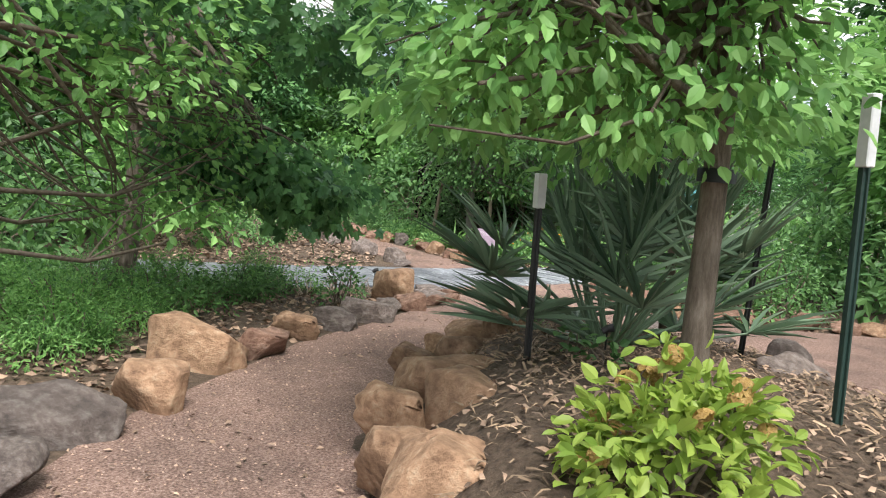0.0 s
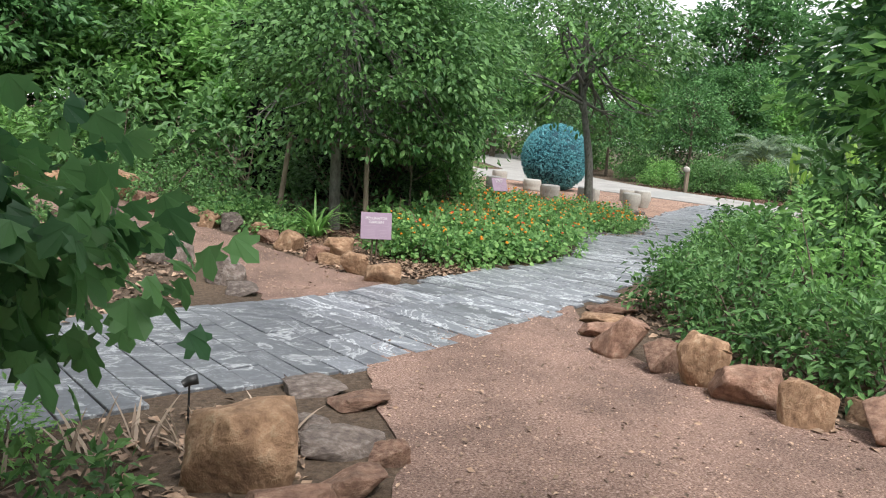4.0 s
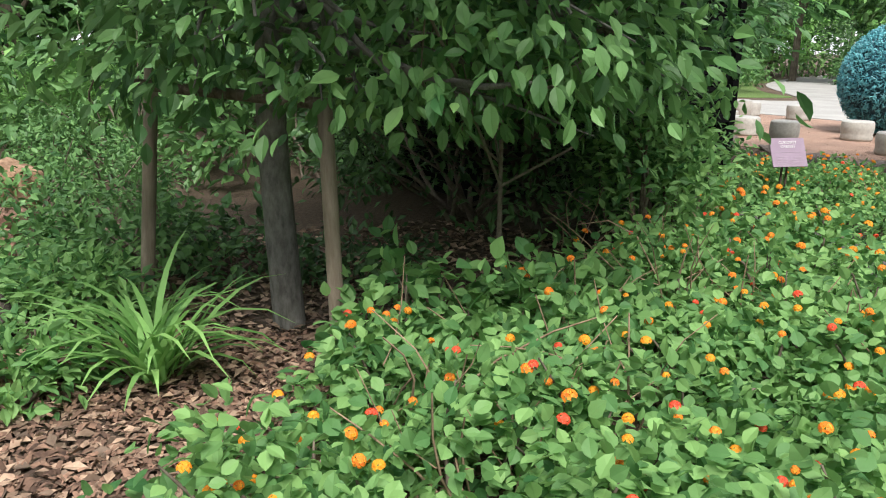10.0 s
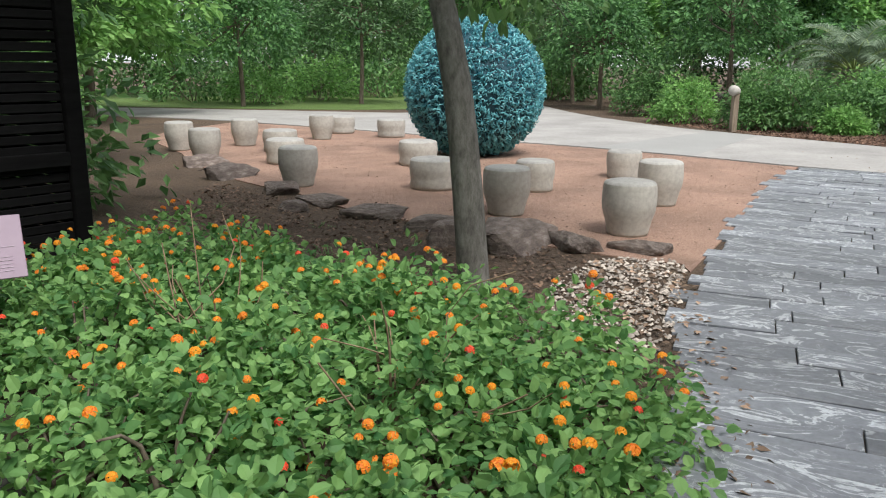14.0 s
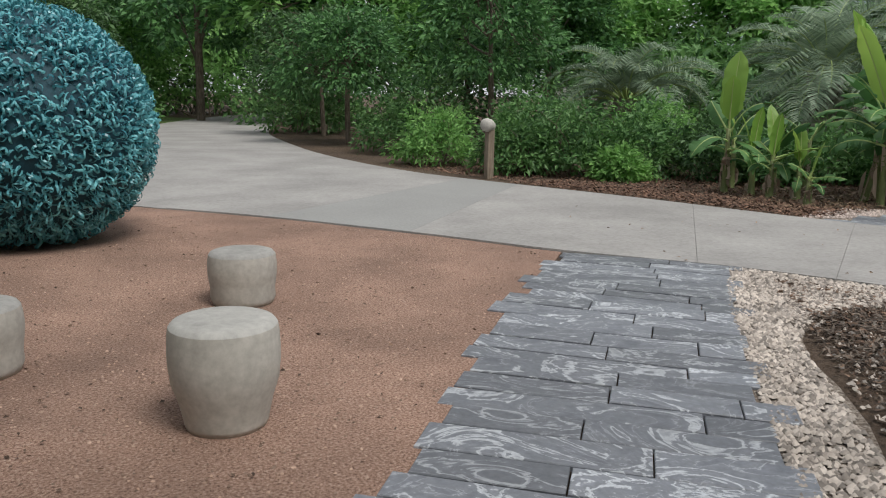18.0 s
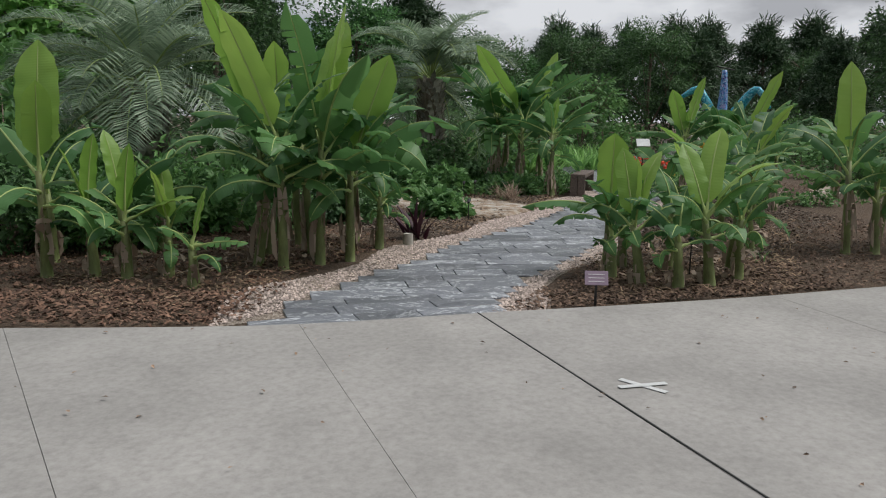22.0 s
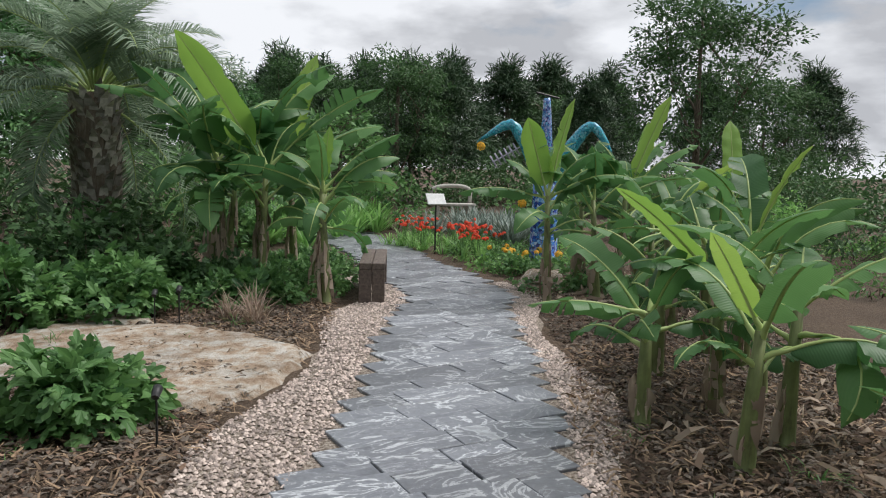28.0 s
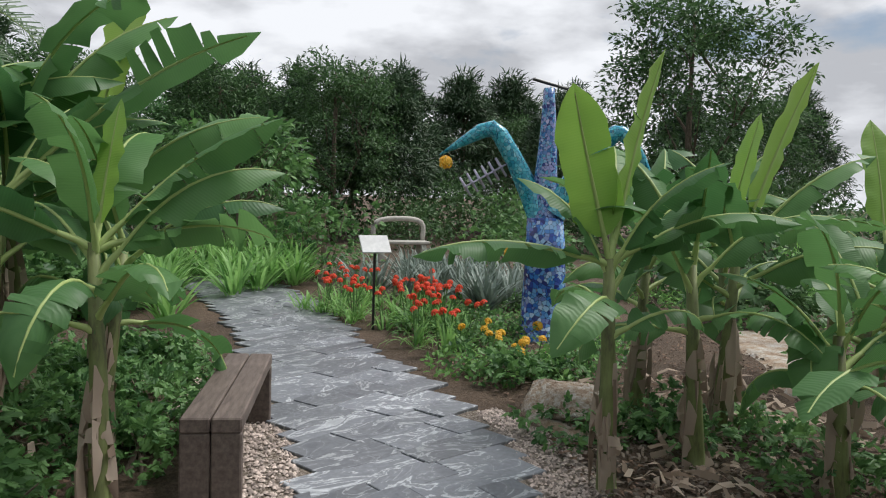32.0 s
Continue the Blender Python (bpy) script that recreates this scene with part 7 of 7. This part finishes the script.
# north-west of the plaza
for row in [(-14, 30, 0, 1.3), (-9, 31, 0, 1.3), (-6.4, 31.5, 0, 1.2), (-12, 33.5, 0, 1.4), (-1, 40, 0, 1.0), (-5, 37, 1, 1.0), (3, 48, 0, 0.8), (-8, 42, 0, 1.2), (1.0, 32.0, 1, 0.7), (2.0, 30.0, 0, 0.6), (5.5, 46.5, 1, 0.6), (-2, 47.5, 1, 0.8), (5, 64, 2, 1.6), (1, 62, 2, 1.5), (0, 56, 0, 1.3)]:
    bush(*row)
# beyond the fork of the concrete walk
for row in [(8, 49, 1, 0.8), (12, 57, 0, 1.0), (10, 61, 2, 1.0), (19, 50, 0, 0.9), (22, 66, 0, 1.2), (30, 64, 2, 1.2), (16, 74, 2, 1.3), (9, 66, 1, 1.6), (13, 70, 0, 1.7), (17, 68, 1, 1.7), (21, 70, 2, 1.6), (25, 66, 2, 1.6), (6, 50.5, 0, 1.0), (10.5, 52, 0, 0.9), (6, 58, 2, 1.3), (18.5, 55, 0, 1.0), (17.5, 48.5, 0, 0.8)]:
    bush(*row)
# behind the palms
for row in [(20.5, 45, 0, 0.9), (22.5, 40.5, 0, 0.8), (25, 38.5, 0, 0.8), (28, 36.5, 2, 0.8), (30.5, 34, 2, 0.7), (34, 33, 2, 0.7), (37, 30.5, 0, 0.7), (40, 31, 2, 0.8), (24.5, 37.0, 0, 1.1), (26.8, 39.3, 0, 1.2), (29, 41.5, 1, 1.3), (23, 47, 2, 1.0), (27, 41, 0, 0.9), (32, 37.5, 2, 0.9), (36, 34, 2, 0.9), (49, 31.5, 2, 0.8)]:
    bush(*row)
# on the eastern skyline
for row in [(43, 28.5, 2, 0.7), (45, 26, 2, 0.6), (46, 22, 2, 0.55), (45, 18, 2, 0.65), (42, 16, 0, 0.6), (38, 14, 2, 0.6), (34, 13, 0, 0.7), (41, 9, 2, 0.8), (30, 12, 0, 0.7), (36, 5, 0, 0.9), (48, 18, 0, 0.7), (50, 20, 2, 0.8), (52, 28, 2, 0.9), (47, 29, 2, 0.9), (49, 25.5, 2, 0.9), (51, 23, 2, 0.9), (53, 19, 2, 1.0), (52, 16, 2, 0.9), (50, 12, 2, 0.9), (47, 9, 2, 0.9), (44, 12, 2, 0.8), (56, 13, 2, 1.0)]:
    bush(*row)
# beyond the banana beds
for row in [(26.5, 18.8, 2, 0.45), (29.0, 17.6, 0, 0.5), (32.0, 17.0, 2, 0.5), (35.0, 17.0, 1, 0.5), (24.6, 17.6, 0, 0.45), (27.5, 15.0, 2, 0.6), (54, 4, 2, 1.1)]:
    bush(*row)

for i, (x, y, w, h, m) in enumerate([(0.0, 18.6, 1.2, 0.36, "leaf_dark"), (0.95, 18.5, 1.1, 0.3, "leaf_dark"), (-0.5, 18.3, 1.2, 0.55, "leaf_mid"), (-1.35, 18.25, 0.9, 0.42, "leaf_mid"), (-0.85, 17.4, 0.8, 0.4, "lantana"), (-2.25, 19.6, 1.0, 0.5, "leaf_mid"), (-0.15, 16.35, 0.6, 0.32, "lantana"), (-3.0, 20.7, 1.0, 0.5, "leaf_mid")]):
    shrub(x, y, w, h, 60, (0.075, 0.042), "ovate", m, 930 + i, "low leafy shrub behind the boulder edging", clump=0.17, per=10)
# shrubs along the garden path
for i, (x, y, w, h, m) in enumerate([(-3.6, 13.6, 1.6, 0.9, "leaf_mid"), (-3.4, 15.2, 1.4, 0.9, "leaf_mid"), (-4.9, 17.4, 1.7, 1.2, "leaf_light"), (-3.2, 21.6, 1.7, 0.9, "leaf_mid"), (-2.0, 20.4, 1.5, 0.75, "leaf_mid"), (-0.9, 18.6, 1.3, 0.6, "leaf_mid"), (-0.45, 17.3, 0.8, 0.45, "lantana"), (-4.6, 22.7, 1.6, 0.9, "leaf_mid"), 
                                     (3.75, 10.6, 1.0, 0.8, "leaf_mid"), (3.6, 11.5, 0.9, 0.75, "leaf_mid"), (4.4, 11.2, 1.2, 1.3, "leaf_light"), (3.65, 12.5, 0.9, 0.7, "leaf_mid"), (4.6, 12.6, 1.3, 1.2, "leaf_mid"), (4.9, 13.7, 1.1, 0.9, "leaf_mid"), (5.5, 14.6, 1.1, 0.8, "leaf_light"), (6.5, 15.8, 1.1, 0.8, "leaf_mid"), (7.4, 16.9, 1.1, 0.8, "leaf_light"), (8.6, 18.2, 1.0, 0.6, "leaf_mid"), (3.9, 9.9, 1.0, 0.9, "leaf_mid"), (4.6, 10.2, 1.2, 1.2, "leaf_mid")]):
    shrub(x, y, w, h, 80, (0.085, 0.04), "kite", m, 950 + i, "loose green shrub along the garden path", clump=0.19, per=15)


# ---- litter, chips and pebbles ----
litter("leaf_litter", [(-5.5, 2.5), (-1.9, 2.5), (-1.55, 5.0), (-0.7, 7.4), (-0.1, 9.2), (-0.3, 10.2), (-2.2, 9.3), (-5.5, 8.0)], 5200, 0.075, "litter", 1001, "fallen brown leaves under the trees")
litter("leaf_litter", [(-0.1, 2.2), (0.3, 6.4), (1.2, 8.4), (2.6, 8.2), (3.0, 2.0)], 2600, 0.05, "litter", 1002, "fallen brown leaves and bark in the raised bed", kind="blade", aspect=0.35)
litter("leaf_litter", [(0.4, 14.2), (1.3, 13.9), (2.3, 14.6), (2.2, 16.0), (0.6, 17.5), (-0.6, 17.0), (-0.2, 15.6)], 4200, 0.075, "litter", 1003, "large fallen leaves round the sign")
litter("leaf_litter", [(-0.4, 17.4), (1.0, 17.1), (2.2, 17.6), (3.0, 19.4), (1.4, 20.4), (-0.4, 19.6)], 2600, 0.07, "litter", 1049, "fallen brown leaves in the shade of the thicket")
litter("leaf_litter", [(-1.0, 12.4), (-1.2, 15.0), (-3.2, 18.0), (-5.5, 17.0), (-5.5, 11.0), (-2.0, 11.4)], 3000, 0.09, "litter", 1004, "fallen brown leaves beside the far path")
litter("leaf_litter", [(2.9, 9.2), (2.9, 12.6), (5.0, 14.6), (6.0, 13.0), (5.0, 9.4)], 1800, 0.08, "litter", 1005, "fallen brown leaves under the shrubs")
litter("wood_mulch", [(16.2, 32.6), (17.0, 30.3), (17.7, 28.0), (19.4, 28.2), (21.6, 27.9), (22.4, 28.6), (21.6, 30.6), (18.6, 33.8), (16.2, 36.6), (15.4, 36.0)], 9000, 0.06, "mulch_red", 1006, "reddish-brown bark mulch in the bed", kind="blade", aspect=0.4)
litter("wood_mulch", [(18.6, 25.8), (19.6, 24.3), (21.2, 21.5), (26.0, 21.5), (29.0, 24.0), (26.5, 24.4), (22.2, 25.2), (20.6, 25.7)], 9000, 0.055, "mulch", 1007, "dark bark mulch under the bananas", kind="blade", aspect=0.35)
litter("wood_mulch", [(10.2, 20.6), (12.8, 23.8), (13.7, 25.1), (14.7, 25.0), (16.4, 22.6), (14.0, 18.5), (10.5, 18.6)], 13000, 0.055, "mulch", 1008, "dark shredded mulch beside the pebbles", kind="blade", aspect=0.3)
litter("wood_mulch", [(22.3, 27.3), (24.2, 27.1), (24.6, 28.2), (28.0, 28.4), (29.5, 27.8), (28.2, 26.4), (26.6, 26.5), (26.8, 29.8), (22.5, 29.5)], 5200, 0.05, "mulch", 1009, "brown mulch with dry stalks", kind="blade", aspect=0.35)
litter("wood_mulch", [(6.3, 22.5), (7.6, 21.5), (8.2, 22.9), (7.4, 24.0), (6.4, 25.2), (5.2, 27.2), (4.6, 25.5), (5.6, 23.9)], 2600, 0.05, "mulch", 1010, "dark mulch round the tree", kind="blade", aspect=0.35)
litter("wood_mulch", [(30.0, 21.0), (29.2, 23.9), (31.2, 24.2), (34.0, 23.0), (33.0, 20.0)], 2500, 0.05, "mulch", 1011, "brown mulch round the sculpture", kind="blade", aspect=0.35)
litter("shredded_mulch", [(12.2, 23.2), (13.5, 25.1), (14.6, 25.0), (16.0, 23.0), (14.6, 20.8), (12.0, 21.2)], 11000, 0.08, "mulch_grey", 1012, "greyish shredded mulch beside the pebbles", kind="blade", aspect=0.14)
litter("dry_straw", [(22.4, 27.4), (24.2, 27.1), (26.0, 26.6), (28.0, 26.4), (29.0, 27.6), (26.8, 28.0), (23.0, 28.4)], 2600, 0.12, "straw", 1013, "dry tan stalks scattered on the bed", kind="blade", aspect=0.08)
litter("dry_straw", [(18.2, 28.3), (19.6, 28.3), (21.8, 28.0), (22.0, 29.5), (18.5, 30.5), (17.6, 29.0)], 1200, 0.1, "straw", 1014, "dry tan stalks under the bananas", kind="blade", aspect=0.12)
litter("dry_straw", [(19.2, 25.4), (21.0, 25.5), (24.0, 25.0), (26.0, 24.4), (25.5, 22.5), (20.0, 23.6)], 3200, 0.11, "straw", 1015, "dry tan stalks under the bananas", kind="blade", aspect=0.12)
pebbles("pebbles", [(10.1, 20.9), (12.6, 24.0), (14.5, 26.0), (15.6, 24.2), (16.4, 22.4), (14.2, 20.2), (10.8, 19.6)], 2600, 0.022, "pebble", 1030, "pale pebbles strewn over the mulch", 0.02)
pebbles("pebbles", STREW_A, 13000, 0.022, "pebble", 1021, "white and buff river pebbles")
G1 = np.concatenate([PATH_L[8:], [(0.45, 11.35), (1.6, 12.2), (2.8, 13.0)], PATH_R[:18], ISLAND[42:86]])
litter("wood_shreds", [(-0.1, 2.2), (0.2, 5.0), (0.5, 6.6), (1.2, 7.8), (2.6, 7.6), (3.0, 2.0)], 2600, 0.09, "straw", 1040, "shredded wood scattered over the raised bed", 0.012, "blade", 0.12)
litter("wood_mulch", [(22.2, 25.15), (24.4, 24.65), (26.9, 24.35), (28.8, 24.0), (29.2, 22.6), (26.0, 21.8), (22.0, 23.4), (20.4, 25.3)], 8000, 0.06, "mulch_grey", 1041, "greyish bark mulch under the bananas", 0.014, "blade", 0.3)
litter("wood_mulch", [(22.0, 27.5), (24.4, 27.1), (26.4, 26.75), (27.8, 26.5), (28.4, 27.4), (26.8, 28.2), (22.6, 29.0)], 5000, 0.06, "mulch_grey", 1042, "greyish bark mulch beside the pebbles", 0.014, "blade", 0.3)
litter("wood_mulch", [(10.3, 21.2), (12.6, 24.0), (14.3, 25.9), (14.9, 25.0), (13.4, 24.3), (11.2, 21.6)], 1000, 0.04, "mulch", 1043, "dark chips lying among the pebbles", 0.03, "blade", 0.35)
litter("bark_chips", [(-0.3, 15.8), (0.5, 15.3), (1.2, 15.6), (1.4, 16.6), (1.1, 17.3), (0.2, 17.3), (-0.5, 16.8)], 2600, 0.06, "mulch_red", 1044, "pinkish bark chips round the strap-leaved plant", 0.016, "blade", 0.35)
litter("leaf_litter", [(13.6, 27.4), (15.2, 25.2), (17.4, 21.6), (19.6, 22.8), (18.2, 26.0), (16.4, 30.2), (14.4, 30.2)], 70, 0.035, "litter", 1045, "a few dry leaves on the concrete", 0.034)
litter("leaf_litter", [(2.9, 12.7), (4.0, 13.8), (5.2, 15.1), (5.8, 14.4), (4.6, 12.8), (3.4, 12.2)], 1300, 0.06, "litter", 1046, "brown leaves at the edge of the slate", 0.016)
litter("wood_mulch", [(17.5, 28.1), (16.95, 30.0), (16.0, 32.6), (17.2, 32.4), (18.0, 30.4), (18.6, 28.3)], 3200, 0.06, "mulch_red", 1047, "reddish bark mulch along the concrete", 0.016, "blade", 0.35)
litter("wood_mulch", [(18.45, 26.1), (19.4, 24.5), (20.3, 23.1), (21.6, 23.6), (20.6, 25.4), (19.4, 25.9)], 3000, 0.06, "mulch", 1048, "dark bark mulch along the concrete", 0.016, "blade", 0.35)
litter("leaf_litter", G1, 900, 0.035, "litter", 1031, "dry leaves strewn on the gravel path", 0.02)
litter("leaf_litter", [(-0.4, 13.0), (0.8, 13.5), (-1.3, 16.6), (-3.4, 20.0), (-4.6, 19.6), (-2.4, 16.4), (-1.2, 14.4)], 500, 0.04, "litter", 1032, "dry leaves strewn on the gravel path", 0.02)
litter("leaf_litter", [(8.8, 22.8), (13.3, 27.5), (11.4, 30.2), (8.0, 32.5), (5.4, 30.6), (6.6, 25.6)], 1500, 0.025, "mulch", 1033, "bits of dry leaf on the plaza", 0.016)
litter("leaf_litter", [(6.2, 18.4), (7.6, 19.9), (8.6, 22.3), (8.2, 22.9), (7.4, 21.6), (6.2, 19.6), (5.6, 18.6)], 900, 0.05, "litter", 1034, "dry leaves and chips at the edge of the bed", 0.016)
litter("dead_banana_leaves", [(27.8, 23.9), (30.2, 23.6), (30.8, 21.6), (28.6, 21.4), (27.4, 22.6)], 420, 0.16, "dry_leaf", 1035, "withered banana leaves lying on the bed", 0.03, "blade", 0.22, 0.8)
litter("dead_banana_leaves", [(28.2, 27.3), (29.2, 26.5), (31.2, 26.6), (31.4, 28.2), (29.4, 28.2)], 200, 0.15, "dry_leaf", 1036, "withered banana leaves lying on the bed", 0.03, "blade", 0.22, 0.8)
litter("dead_banana_leaves", [(18.6, 29.4), (20.0, 28.5), (21.8, 28.2), (21.6, 29.6), (19.4, 30.6)], 130, 0.15, "dry_leaf", 1037, "withered banana leaves lying on the bed", 0.03, "blade", 0.22, 0.8)
litter("dead_banana_leaves", [(19.6, 25.2), (21.2, 25.2), (24.6, 24.4), (24.8, 22.8), (20.4, 24.0)], 260, 0.15, "dry_leaf", 1038, "withered banana leaves lying on the bed", 0.03, "blade", 0.22, 0.8)
pebbles("pebbles", STREW_B, 14000, 0.015, "pebble_pink", 1022, "small pale pebbles along the slate")
pebbles("pebbles", STREW_C, 10000, 0.015, "pebble_pink", 1023, "small pale pebbles along the slate")
pebbles("pebbles", PEB_D, 1300, 0.018, "pebble", 1024, "small pale pebbles by the tree")
pebbles("gravel_grains", G1, 6500, 0.008, "grain", 1025, "loose pinkish granite grains on the path", 0.016)
pebbles("gravel_grains", np.concatenate([FAR_L[:16][::-1], FAR_R[16:][::-1]]), 2500, 0.008, "grain", 1026, "loose pinkish granite grains on the path", 0.014)
pebbles("gravel_grains", [(8.8, 22.8), (13.3, 27.5), (11.4, 30.2), (8.0, 28.5), (6.6, 25.6)], 6000, 0.009, "grain", 1027, "loose orange granite grains on the plaza", 0.013)


# ---- slate slabs, deck boards: the pieces of the ground ----
def slate_walk(left, right, label, seed, keep, ragged=0.12, skew=0.0, long=(0.6, 0.75, 0.95, 1.2), deep=(0.19, 0.22, 0.25)):
    rng = np.random.default_rng(seed)
    root = thing("slate_path", label, "path", kind="structure")
    mid = (left + right) / 2
    seg = np.linalg.norm(np.diff(mid, axis=0), axis=1)
    cum = np.concatenate([[0], np.cumsum(seg)])
    d, rest, meshes = 0.0, [], {}
    while d < cum[-1] - 0.1:
        depth = rng.choice(deep)
        tt = d + depth / 2
        C = np.array([np.interp(tt, cum, mid[:, k]) for k in (0, 1)])
        a_, b_ = (np.array([np.interp(np.clip(tt + o, 0, cum[-1]), cum, mid[:, k]) for k in (0, 1)]) for o in (-0.9, 0.9))
        T = unit(b_ - a_)
        u = np.array([T[1], -T[0]])
        ca, sa = math.cos(radians(skew)), math.sin(radians(skew))
        u = np.array([u[0] * ca - u[1] * sa, u[0] * sa + u[1] * ca])
        T = np.array([-u[1], u[0]])

        def reach(line):
            al, ac = (line - C) @ T, (line - C) @ u
            near = np.abs(ac) < 3
            o = np.argsort(al[near])
            return float(np.interp(0, al[near][o], ac[near][o]))
        s, end = reach(left), reach(right)
        s -= rng.uniform(-0.06, ragged)
        end += rng.uniform(-0.06, ragged)
        ang = math.degrees(math.atan2(u[1], u[0]))
        while s < end - 0.1:
            ln = rng.choice(long)
            if s + ln > end - 0.22:
                ln = max(round((end - s) / 0.05) * 0.05, 0.15)
            key = (round(ln, 2), depth)
            if key not in meshes:
                bm = bmesh.new()
                bmesh.ops.create_cube(bm, size=1)
                bmesh.ops.scale(bm, vec=(ln - 0.008, depth - 0.008, 0.05), verts=bm.verts)
                bmesh.ops.bevel(bm, geom=[e for e in bm.edges if all(v.co.z > 0 for v in e.verts)], offset=0.004, segments=1, affect="EDGES")
                meshes[key] = bm_mesh("slab", bm, M["slate"])
            c = C + u * (s + ln / 2)
            m = pose(c[0], c[1], -0.001 + rng.normal() * 0.0025, rng.normal() * 0.35, rng.normal() * 0.35, ang + (180 if rng.random() < 0.5 else 0))
            if keep[0] < c[0] < keep[1]:
                part("slab", meshes[key], root, "", m)
            else:
                rest.append((meshes[key], m))
            s += ln
        d += depth
    if rest:
        v, f = joined([(np.array([m @ q.co for q in me.vertices]), [tuple(p.vertices) for p in me.polygons]) for me, m in rest])
        o = part("slab_rest", mesh_of("slab_rest", v, f, M["slate"]), root)
        o["kind"] = "stuff"
    return root


def slate_material():
    m, nd, ln, bsdf = nodes_of("veined_slate")
    co = nd.new("ShaderNodeTexCoord")
    info = nd.new("ShaderNodeObjectInfo")
    off = nd.new("ShaderNodeVectorMath")
    off.operation = "MULTIPLY_ADD"
    off.inputs[1].default_value = (37, 53, 71)
    ln.new(info.outputs["Random"], off.inputs[0])
    ln.new(co.outputs["Object"], off.inputs[2])
    mp = nd.new("ShaderNodeMapping")
    mp.inputs["Scale"].default_value = (1.35, 2.3, 2)
    mp.inputs["Rotation"].default_value = (0, 0, 0.2)
    ln.new(off.outputs[0], mp.inputs[0])
    n1 = noise_node(nd, ln, mp.outputs[0], 1.3, 8, 0.56)
    n1.inputs["Distortion"].default_value = 1.8
    col = ramp(nd, [(0.32, (0.13, 0.14, 0.16)), (0.42, (0.18, 0.19, 0.215)), (0.427, (0.38, 0.4, 0.43)), (0.435, (0.19, 0.2, 0.22)), (0.5, (0.165, 0.177, 0.2)), (0.54, (0.2, 0.212, 0.235)), (0.548, (0.52, 0.545, 0.57)), (0.575, (0.37, 0.39, 0.42)), (0.582, (0.175, 0.185, 0.205)), (0.64, (0.22, 0.232, 0.26)), (0.65, (0.47, 0.495, 0.52)), (0.7, (0.32, 0.335, 0.36))])
    ln.new(n1.outputs[0], col.inputs[0])
    n2 = noise_node(nd, ln, off.outputs[0], 30, 6, 0.7)
    tone = ramp(nd, [(0.3, (0.72, 0.72, 0.72)), (0.7, (1.1, 1.1, 1.1))])
    ln.new(n2.outputs[0], tone.inputs[0])
    mult = nd.new("ShaderNodeMixRGB")
    mult.blend_type, mult.inputs[0].default_value = "MULTIPLY", 1.0
    ln.new(col.outputs[0], mult.inputs[1])
    ln.new(tone.outputs[0], mult.inputs[2])
    hsv = nd.new("ShaderNodeHueSaturation")
    rng = nd.new("ShaderNodeMapRange")
    rng.inputs["To Min"].default_value, rng.inputs["To Max"].default_value = 0.72, 1.32
    ln.new(info.outputs["Random"], rng.inputs["Value"])
    ln.new(rng.outputs[0], hsv.inputs["Value"])
    ln.new(mult.outputs[0], hsv.inputs["Color"])
    ln.new(hsv.outputs[0], bsdf.inputs["Base Color"])
    bsdf.inputs["Roughness"].default_value = 0.42
    b = nd.new("ShaderNodeBump")
    b.inputs["Strength"].default_value, b.inputs["Distance"].default_value = 0.3, 0.006
    ln.new(n1.outputs[0], b.inputs["Height"])
    ln.new(b.outputs[0], bsdf.inputs["Normal"])
    return m


M["slate"] = slate_material()
slate_walk(SLATE_L, SLATE_R, "walk of grey slate slabs with white veins", 11, (0.0, 15))
slate_walk(SLATE2_L, SLATE2_R, "winding walk of grey veined slate with ragged edges", 12, (17, 33), 0.1, 33, (0.4, 0.5, 0.6, 0.8), (0.26, 0.3, 0.34))

# deck boards from the slate into the pavilion
deck = thing("deck", "boardwalk of weathered grey boards", "deck", at=pose(5.85, 18.74, 0.0, 0, 0, 122), kind="structure")
for k in range(0, 34):
    part("board", box("board", 0.138, 1.42, 0.04, M["deck"], 0.004), deck, "", pose(0.07 + k * 0.145, 0.66, -0.005))
